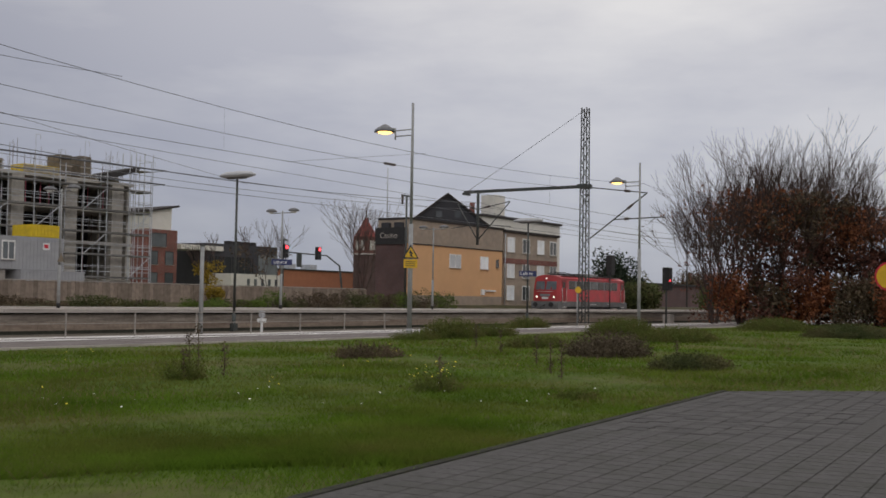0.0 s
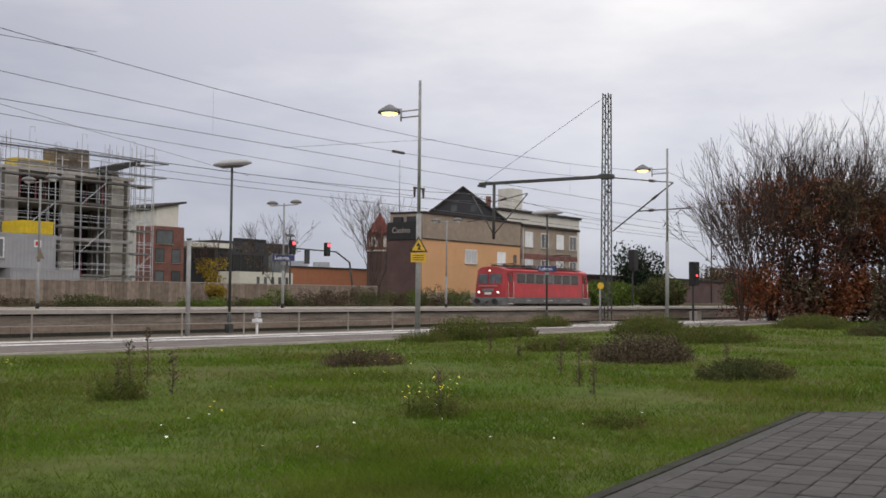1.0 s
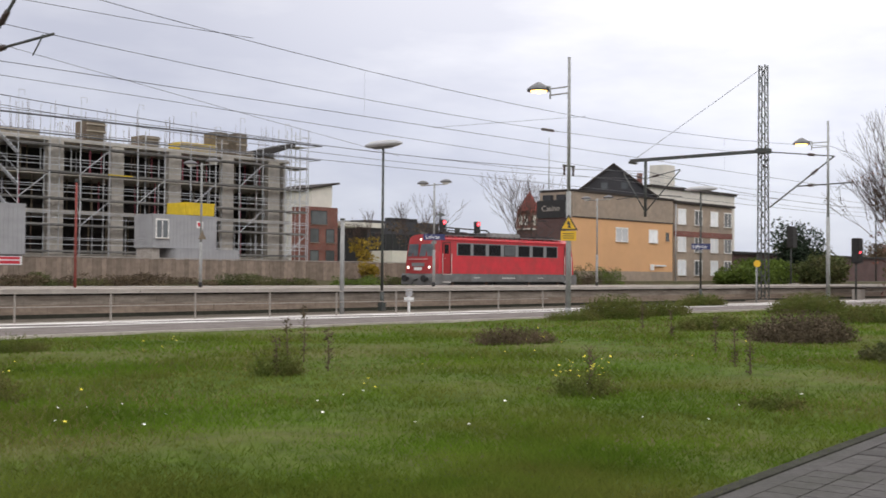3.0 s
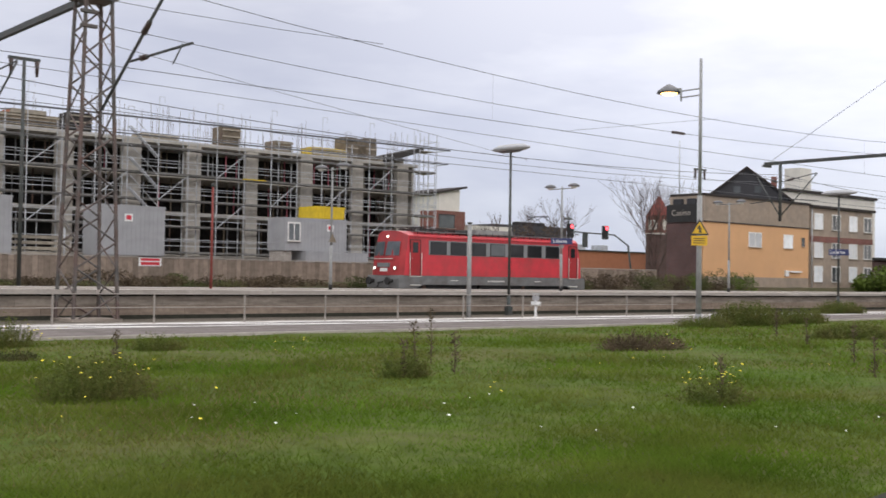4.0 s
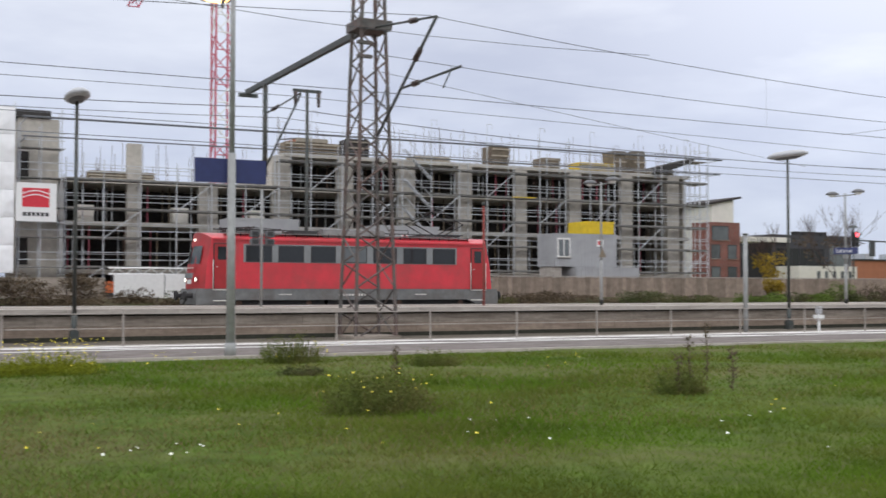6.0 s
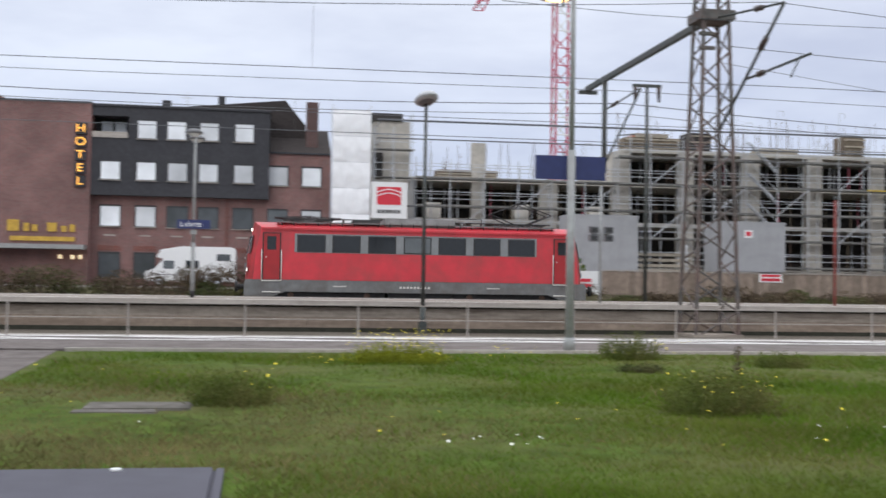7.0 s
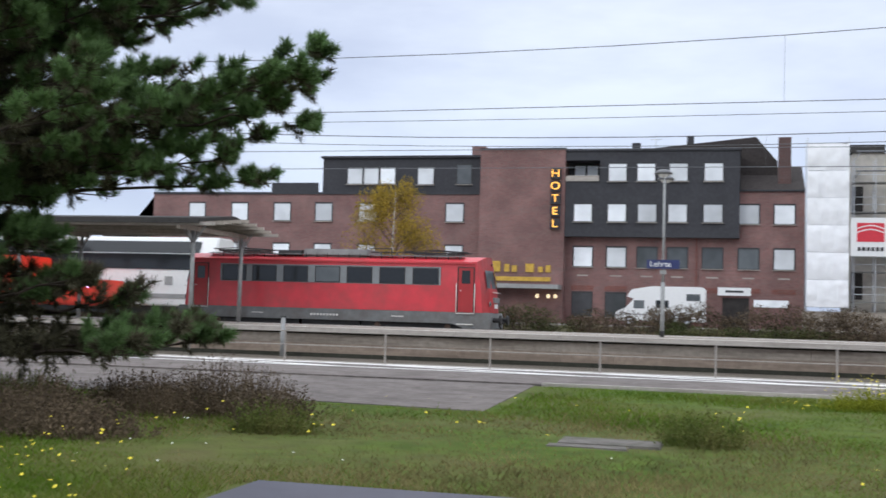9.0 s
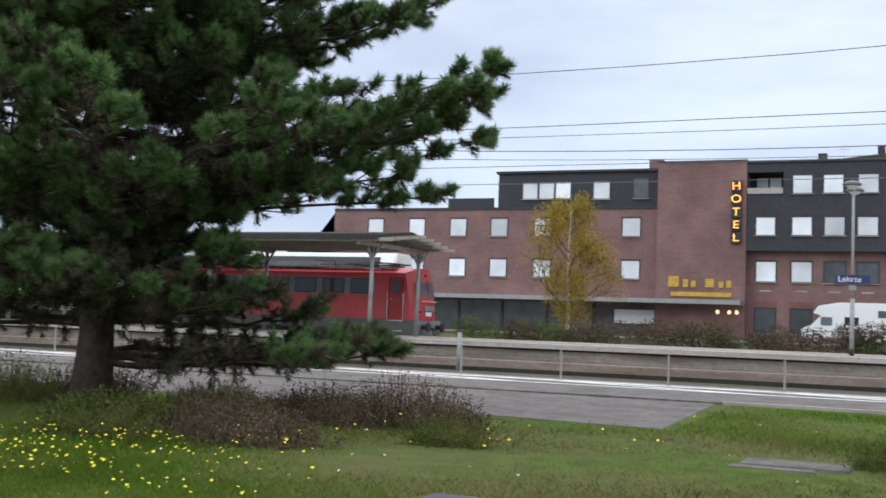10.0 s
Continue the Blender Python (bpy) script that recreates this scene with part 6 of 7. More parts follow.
boxes("underframe", "black", rail_train, (-74.5, -28.8, -1.3, 1.3, 0.35, 0.9))
for x in (-31.3, -45, -52, -70):
    for s in (-1.2, 1.2):
        bm = bmesh.new()
        rod(bm, (x + s, -0.8, 0.46), (x + s, 0.8, 0.46), 0.46, seg=18)
        part("wheel", bm, "rail", rail_train)
    boxes("vent_plate", "pole", rail_train, (x, x + 0.5, -1.46, -1.44, 2.1, 2.6))
track("fourth_track", 60.0, 0.75, -130, -22, "siding with a standing carriage")
tram = thing("red_shunter", 1.5, 56.2, 0.75, "bright red shunting vehicle with a violet lamp", "locomotive")
boxes("hood", "red_bright", tram, (-44, -34.6, -1.3, 1.3, 0.8, 2.25), bevel=0.12)
boxes("shunter_cab", "red_bright", tram, (-42, -39.5, -1.35, 1.35, 2.25, 3.5), bevel=0.08)
boxes("shunter_frame", "black", tram, (-44.2, -34.4, -1.2, 1.2, 0.45, 0.8))
for x in (-42.5, -36.0):
    bm = bmesh.new()
    rod(bm, (x, -0.8, 0.46), (x, 0.8, 0.46), 0.46, seg=18)
    part("wheel", bm, "rail", tram)
bm = bmesh.new()
rod(bm, (-35.4, -1.32, 2.0), (-35.4, -1.38, 2.0), 0.2, seg=14)
part("violet_lamp", bm, "purple", tram, "lit violet lamp")

# ---- plants ----
def leaf_cloud(name, centers, radii, count, size, material, parent, seed, flat=0.8):
    """Many small leaves in clumps: one mesh."""
    g = np.random.default_rng(seed)
    centers, radii = np.array(centers, float), np.array(radii, float)
    pick = g.integers(0, len(centers), count)
    d = g.normal(size=(count, 3))
    d /= np.linalg.norm(d, axis=1)[:, None]
    p = centers[pick] + d * (radii[pick] * g.uniform(0.35, 1.0, count)[:, None] ** 0.6)
    u = g.normal(size=(count, 3))
    u /= np.linalg.norm(u, axis=1)[:, None]
    v = np.cross(u, g.normal(size=(count, 3)))
    v /= np.linalg.norm(v, axis=1)[:, None]
    s = (size * g.uniform(0.6, 1.4, count))[:, None]
    verts = np.stack([p - u * s, p - v * s * 0.5, p + u * s, p + v * s * 0.5], 1).reshape(-1, 3)
    idx = np.arange(count) * 4
    faces = np.stack([idx, idx + 1, idx + 2, idx + 3], 1)
    ob = mesh_from(name, verts.tolist(), faces.tolist(), material, parent)
    return ob


def twigs(name, stems, material, parent, seg=4):
    bm = bmesh.new()
    for a, b, r0, r1 in stems:
        rod(bm, a, b, r0, r1, seg=seg, caps=False)
    ob = part(name, bm, material, parent)
    return ob


def grow(rng, origin, direction, length, radius, depth, out, tips, droop=0.0, spread=0.55, splits=(2, 4)):
    d = Vector(direction).normalized()
    p = Vector(origin)
    n = 3
    for k in range(n):
        q = p + d * (length / n)
        out.append((p.copy(), q.copy(), radius * (1 - 0.25 * k / n), radius * (1 - 0.25 * (k + 1) / n)))
        if depth > 0 and k > 0:
            for _ in range(rng.randint(*splits) // 2 + (1 if k == n - 1 else 0)):
                side = Vector((rng.uniform(-1, 1), rng.uniform(-1, 1), rng.uniform(-0.3, 0.7)))
                grow(rng, q, d + side * spread, length * rng.uniform(0.5, 0.75), radius * 0.55, depth - 1, out, tips, droop, spread, splits)
        d = (d + Vector((rng.uniform(-0.15, 0.15), rng.uniform(-0.15, 0.15), 0.06 - droop))).normalized()
        p = q
    tips.append(p)


def bare_tree(x, y, base, h, seed, label, leaves=0, leaf_mat="leaf_red", stems=5, leaf_low=0.65, group="bare trees", width=0.35, dark=0):
    rng = random.Random(seed)
    t = thing("autumn_tree", x, y, base, label, "tree", group)
    out, tips = [], []
    for k in range(stems):
        a = rng.uniform(0, 6.28)
        grow(rng, (0.3 * math.cos(a), 0.3 * math.sin(a), 0), (width * math.cos(a), width * math.sin(a), 1), h * rng.uniform(0.40, 0.54), 0.065 * h / 12, 3, out, tips, 0, 0.58, (3, 5))
    twigs("branch_work", [(a, b, max(r0, 0.013), max(r1, 0.010)) for a, b, r0, r1 in out], "twig", t, 3)
    if leaves:
        low = [(p.x, p.y, p.z) for p in tips if p.z < h * leaf_low] + [(a.x, a.y, a.z) for a, b, r0, r1 in out[::4] if a.z < h * leaf_low]
        low = low[::6]
        leaf_cloud("foliage", low, [(0.75, 0.75, 0.6)] * len(low), int(1.5 * leaves), 0.12, leaf_mat, t, seed)
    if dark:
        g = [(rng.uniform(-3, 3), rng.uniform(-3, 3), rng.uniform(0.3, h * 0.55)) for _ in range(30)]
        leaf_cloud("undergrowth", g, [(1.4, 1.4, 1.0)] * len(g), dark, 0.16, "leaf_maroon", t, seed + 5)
    return t


def shrub(x, y, z, rx, ry, h, mat_name, count, seed, label, size=0.09, name="shrub", group="", woody=True):
    rng = random.Random(seed)
    s = thing(name, x, y, z, label, name.replace("_", " "), group)
    n = max(4, int(rx * ry * 3) + 3)
    cs = [(rng.uniform(-rx, rx) * 0.75, rng.uniform(-ry, ry) * 0.75, rng.uniform(0.25, 0.8) * h) for _ in range(n)]
    leaf_cloud("foliage", cs, [(rx * 0.38, ry * 0.38, h * 0.30)] * n, count, size, mat_name, s, seed)
    if woody:
        st = []
        for k in range(14):
            a = Vector((rng.uniform(-rx, rx) * 0.4, rng.uniform(-ry, ry) * 0.4, 0))
            st.append((a, a + Vector((rng.uniform(-0.5, 0.5) * rx, rng.uniform(-0.5, 0.5) * ry, h * rng.uniform(0.6, 1.1))), 0.02, 0.006))
        twigs("stem_work", st, "twig", s)
    return s


# thicket at the end of the meadow
for k, (x, y, h, lv, dk) in enumerate(((91.5, 33.8, 11.0, 250, 300), (93.5, 32.0, 13.5, 900, 700), (95.0, 29.8, 14.8, 2200, 2000), (95, 27.5, 14.5, 4550, 3600), (99, 25, 13.0, 4550, 4500), (98, 21, 11.5, 4225, 5000), (97, 17.5, 10.5, 3900, 5000), (100, 13, 9.8, 3900, 5000), (97, 9, 9.4, 3250, 4500), (98, 4, 9.2, 3250, 4500))):
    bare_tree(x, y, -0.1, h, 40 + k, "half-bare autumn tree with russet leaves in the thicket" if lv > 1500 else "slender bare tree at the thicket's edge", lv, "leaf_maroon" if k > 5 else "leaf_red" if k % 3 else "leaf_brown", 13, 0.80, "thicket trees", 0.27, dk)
for k, (x, y) in enumerate(((93.5, 32.2), (94.5, 29.5), (95, 26), (94, 22), (94, 18), (94, 13.5), (95, 9), (94, 4))):
    shrub(x, y, -0.1, 3.0, 2.4, 4.6, "leaf_brown" if k % 2 else "leaf_red", 2600, 70 + k, "dense dark brown undergrowth of the thicket", 0.16, "thicket_shrub", "thicket shrubs")
# street trees and far greenery
bare_tree(100, 80, 1.1, 11.5, 61, "bare street tree beside the tower", 0, stems=4, group="street trees")
bare_tree(109, 88, 1.1, 12.0, 62, "bare street tree beside the tower", 0, stems=4, group="street trees")
bare_tree(77, 73, 1.1, 8.0, 63, "small bare street tree", 300, "leaf_brown", stems=3, group="street trees")
bare_tree(66, 70, 1.1, 5.0, 64, "small tree with yellow leaves", 500, "leaf_yellow", stems=3, group="street trees")
for k, (x, y, h, r, m) in enumerate(((126, 60, 7.8, 5.0, "leaf_dark"), (136, 62, 4.5, 5.0, "leaf_green"), (112, 57, 3.2, 5.0, "leaf_bright"), (121, 54, 3.6, 4.0, "leaf_green"), (103, 54.8, 2.4, 3.0, "leaf_bright"), (143, 52, 5.0, 6.0, "leaf_green"), (160, 75, 6.5, 9.0, "leaf_green"), (185, 72, 7, 10, "leaf_brown"), (122, 75, 6.0, 7.0, "leaf_green"))):
    shrub(x, y, 0.4 if y > 53 else -0.2, r, 2.5, h, m, int(900 * r), 90 + k, "dark green conifer clump" if m == "leaf_dark" else "trackside bush with autumn foliage", 0.2, "trackside_bush", "trackside bushes")
# hedge on the bank behind the far track
rngh = random.Random(5)
for k in range(64):
    x = -21 + k * 1.65 + rngh.uniform(-0.5, 0.5)
    h = rngh.uniform(1.1, 1.8) if x < -4 else rngh.uniform(0.7, 1.25) if x < 58 else rngh.uniform(1.2, 2.2)
    m = rngh.choice(("leaf_green", "leaf_brown", "leaf_brown", "leaf_green", "leaf_bright" if x > 40 or x < -12 else "leaf_brown"))
    shrub(x, rngh.uniform(55.2, 58.4), 0.55, rngh.uniform(1.5, 2.3), 1.2, h, m, 1700, 200 + k, "scrubby green bush on the bank" if m != "leaf_brown" else "scrubby brown bush on the bank", 0.058, "hedge_shrub", "hedge shrubs")
for k, x in enumerate((-2.5, 0.5, 3.0, 5.5, 8.5)):
    shrub(x, 57.5, 0.9, 1.9, 1.0, 1.6, "leaf_brown", 2600, 260 + k, "brown scrub on the bank before the street", 0.055, "hedge_shrub", "hedge shrubs")
shrub(54.7, 58.2, 0.9, 1.2, 0.9, 1.7, "leaf_yellow", 700, 280, "yellow autumn shrub on the bank", 0.11, "hedge_shrub", "hedge shrubs")
shrub(17.5, 61.2, 0.9, 1.0, 0.6, 2.6, "leaf_bright", 500, 281, "green shrub growing by the white panels", 0.11, "hedge_shrub", "hedge shrubs")

# birch before the hotel
birch = thing("birch_tree", -18.8, 62.4, 1.1, "birch with a white trunk and yellow autumn leaves", "tree")
rngb = random.Random(8)
out, tips = [], []
for k in range(13):
    z = 0.9 + k * 0.50
    a = rngb.uniform(0, 6.28)
    grow(rngb, (0, 0, z), (math.cos(a), math.sin(a), 0.75), 2.55 - 0.13 * k, 0.04, 2, out, tips, 0.09, 0.7)
bm = bmesh.new()
for k in range(8):
    rod(bm, (0.05 * math.sin(k), 0, k * 0.95), (0.05 * math.sin(k + 1), 0, (k + 1) * 0.95), 0.14 * (1 - k / 9), 0.14 * (1 - (k + 1) / 9), seg=8, caps=False)
part("trunk", bm, "birch_bark", birch, "white birch trunk")
twigs("branch_work", [(a, b, max(r0, 0.01), max(r1, 0.008)) for a, b, r0, r1 in out], "twig", birch)
ptsb = [(p.x, p.y, p.z) for p in tips]
ptsb += [(rngb.uniform(-1.1, 1.1), rngb.uniform(-1.1, 1.1), rngb.uniform(0.9, 3.6)) for k in range(len(ptsb) // 3)]
leaf_cloud("foliage", ptsb, [(0.6, 0.6, 0.85)] * len(ptsb), 19000, 0.062, "leaf_yellow", birch, 11)

# pine beside the meadow
def needle_shoots(name, shoots, material, parent, count, seed):
    """Bottle-brush shoots: needles that stand out forward round a short stem."""
    g = np.random.default_rng(seed)
    P = np.repeat(np.array([tuple(p) for p, d, l, r in shoots]), count, 0)
    D = np.repeat(np.array([tuple(d) for p, d, l, r in shoots]), count, 0)
    L = np.repeat(np.array([l for p, d, l, r in shoots]), count)[:, None]
    R = np.repeat(np.array([r for p, d, l, r in shoots]), count)[:, None]
    m = len(P)
    q = g.normal(size=(m, 3))
    q -= D * (q * D).sum(1)[:, None]
    q /= np.linalg.norm(q, axis=1)[:, None] + 1e-9
    along = g.random(m)[:, None] ** 0.8
    base = P + D * L * along
    way = q * (1.0 - 0.45 * along ** 3) + D * (0.20 + 0.75 * along ** 2)
    tip = base + way * R * g.uniform(0.75, 1.1, m)[:, None]
    side = np.cross(way, g.normal(size=(m, 3)))
    side /= np.linalg.norm(side, axis=1)[:, None] + 1e-9
    w = 0.0085
    verts = np.stack([base - side * w, base + side * w, tip], 1).reshape(-1, 3)
    idx = np.arange(m) * 3
    return mesh_from(name, verts.tolist(), np.stack([idx, idx + 1, idx + 2], 1).tolist(), material, parent)


def pine(x, y):
    rng = random.Random(11)
    t = thing("pine_tree", x, y, -0.05, "dark green pine with long spreading limbs and a thick trunk", "tree")
    bm = bmesh.new()
    n = 9
    for k in range(n):
        z0, z1 = 12.0 * k / n, 12.0 * (k + 1) / n
        rod(bm, (0.12 * math.sin(k * 0.9), 0.08 * math.cos(k), z0), (0.12 * math.sin((k + 1) * 0.9), 0.08 * math.cos(k + 1), z1), 0.33 * (1 - 0.75 * k / n) + (0.06 if k == 0 else 0), 0.33 * (1 - 0.75 * (k + 1) / n), seg=12, caps=False)
    part("trunk", bm, "bark", t, "rough grey-brown trunk", smooth=True)
    stems, green, old = [], [], []
    # height of the limb's end, its reach, number of limbs
    tiers = ((2.0, 3.3, 5), (2.3, 3.0, 6), (2.8, 2.3, 8), (3.5, 2.4, 8), (4.0, 3.9, 9), (4.5, 4.8, 9), (4.9, 4.9, 8), (5.4, 4.6, 8), (6.0, 3.1, 10), (6.5, 3.5, 10), (7.0, 4.2, 10), (7.5, 4.4, 10), (8.1, 4.4, 11), (8.7, 4.2, 10), (9.3, 3.9, 9), (10.0, 3.6, 8), (10.8, 3.3, 6), (11.5, 2.3, 5))
    limbs = []
    for i, (ze, reach, m) in enumerate(tiers):
        for k in range(m):
            a = (k + 0.5 * (i % 2)) * 2 * math.pi / m + rng.uniform(-0.25, 0.25)
            limbs.append((a, ze + rng.uniform(-0.25, 0.35), reach * rng.uniform(0.75, 1.05), 0.07, rng.uniform(0.4, 1.6)))
    # long limbs towards the platform, turned up at their ends
    limbs += [(0.40, 6.25, 6.7, 0.09, 1.3), (0.30, 5.65, 6.4, 0.08, 1.0), (0.36, 5.25, 5.9, 0.07, 0.8), (0.60, 5.5, 5.5, 0.08, 1.0), (0.48, 5.75, 6.5, 0.09, 1.2), (0.24, 5.5, 5.9, 0.08, 1.0), (0.45, 5.0, 6.4, 0.07, 0.8), (0.44, 3.95, 5.6, 0.03, 0.4), (0.30, 4.2, 5.2, 0.04, 0.6), (0.38, 1.2, 5.0, 0.03, 0.6), (0.5, 1.45, 4.7, 0.04, 0.7), (0.2, 1.3, 4.6, 0.03, 0.6), (0.0, 1.1, 4.2, 0.03, 0.5), (0.8, 1.15, 4.3, 0.03, 0.5), (0.65, 1.25, 4.2, 0.03, 0.6), (3.4, 1.7, 3.5, 0.03, 0.6), (2.9, 1.9, 3.8, 0.03, 0.6), (0.45, 1.8, 3.6, 0.03, 0.6), (0.40, 7.1, 5.0, 0.05, 1.0), (0.52, 7.4, 5.3, 0.05, 1.0), (0.30, 7.8, 5.2, 0.05, 1.0), (2.3, 6.6, 4.2, 0.05, 0.6), (2.8, 7.3, 4.4, 0.05, 0.8), (3.3, 6.8, 4.2, 0.05, 0.6), (3.8, 7.6, 4.3, 0.05, 0.8), (4.3, 6.9, 4.0, 0.05, 0.6), (4.8, 7.7, 4.0, 0.05, 0.8), (5.3, 7.0, 3.6, 0.05, 0.7)]
    for a, ze, far, hang, rise in limbs:
        start = Vector((0, 0, max(0.75, ze - 0.10 * far * rise)))
        end = Vector((far * math.cos(a), far * math.sin(a), ze))
        bend = Vector((rng.uniform(-0.5, 0.5), rng.uniform(-0.5, 0.5), -hang * far))
        s = 9
        pts = [start.lerp(end, j / s) + bend * math.sin(math.pi * j / s) + Vector((rng.uniform(-0.08, 0.08), rng.uniform(-0.08, 0.08), rng.uniform(-0.07, 0.07))) * (1 if 0 < j < s else 0) for j in range(s + 1)]
        out = Vector((math.cos(a), math.sin(a), 0))
        across = Vector((-out.y, out.x, 0))
        for j in range(s):
            stems.append((pts[j], pts[j + 1], 0.05 * (1 - j / (s + 1)) + 0.008, 0.05 * (1 - (j + 1) / (s + 1)) + 0.008))
            u = (j + 1) / s
            if u < 0.2:
                continue
            for sd in ((-1, 1) if u < 0.95 else (-1, 0, 1)):
                if u < 0.9 and rng.random() < 0.22:
                    continue
                nd = (out * rng.uniform(0.4, 1.0) + across * sd * rng.uniform(0.5, 1.1) + Vector((0, 0, rng.uniform(-0.15, 0.35)))).normalized()
                bl = rng.uniform(0.40, 0.95) * (0.55 + 0.55 * math.sin(math.pi * u)) * 1.25
                b0, b1 = pts[j + 1], pts[j + 1] + nd * bl
                stems.append((b0, b1, 0.016, 0.009))
                # limbs facing the camera get more bright needles, as if lit
                fresh_lit = u > (0.45 if math.cos(a + 0.86) > 0.2 else 0.55) and ze > 2.2 or u > 0.65 and rng.random() < 0.55
                # fingers that turn up at the end of the side branch
                for q in range(4 if u > 0.7 else 3 if u > 0.4 else 2):
                    v = (1.0, 0.86, 0.66, 0.5)[q]
                    e = (nd * rng.uniform(0.3, 0.9) + Vector((rng.uniform(-0.6, 0.6), rng.uniform(-0.6, 0.6), rng.uniform(0.25, 1.1)))).normalized()
                    ln, r = rng.uniform(0.16, 0.30), rng.uniform(0.15, 0.20)
                    p = b0.lerp(b1, v)
                    stems.append((p, p + e * ln, 0.011, 0.007))
                    (green if fresh_lit and rng.random() < 0.88 else old).append((p, e, ln, r))
                # thin, older needles hang back along the branch
                e = (nd + Vector((rng.uniform(-1, 1), rng.uniform(-1, 1), rng.uniform(-1.0, 0.3)))).normalized()
                old.append((b0.lerp(b1, rng.uniform(0.0, 0.6)), e, 0.30, 0.13))
                if u < 0.6:
                    e = Vector((rng.uniform(-1, 1), rng.uniform(-1, 1), rng.uniform(-1, 1))).normalized()
                    old.append((pts[j + 1], e, 0.40, 0.17))
    twigs("limb_work", stems, "bark", t)
    needle_shoots("needles", green, "needles", t, 200, 4)
    needle_shoots("old_needles", old, "old_needles", t, 85, 5)
    return t


pine(-13.4, 15.7)

# ---- meadow growth ----
def tall_weed(x, y, h, seed, label="dead brown weed stalk standing in the grass"):
    rng = random.Random(seed)
    s = thing("weed_stalk", x, y, -0.08, label, "weed", "weed stalks")
    st = [(Vector((0, 0, 0)), Vector((0.03, 0.02, h * 0.55)), 0.018, 0.014), (Vector((0.03, 0.02, h * 0.55)), Vector((0.0, 0.03, h)), 0.014, 0.008)]
    twigs("stem", st, "dry", s)
    for k in range(12):
        z = h * rng.uniform(0.15, 0.98)
        a = rng.uniform(0, 6.28)
        twigs("side_twig", [(Vector((0.02, 0.02, z)), Vector((0.02 + 0.13 * math.cos(a), 0.02 + 0.13 * math.sin(a), z + 0.10)), 0.007, 0.004)], "dry", s)
    heads = leaf_cloud("seed_head", [(0.02, 0.02, h * u) for u in (0.2, 0.35, 0.5, 0.8, 0.93)], [(0.08, 0.08, 0.10)] * 5, 70, 0.03, "dry", s, seed)
    heads["kind"] = "stuff"


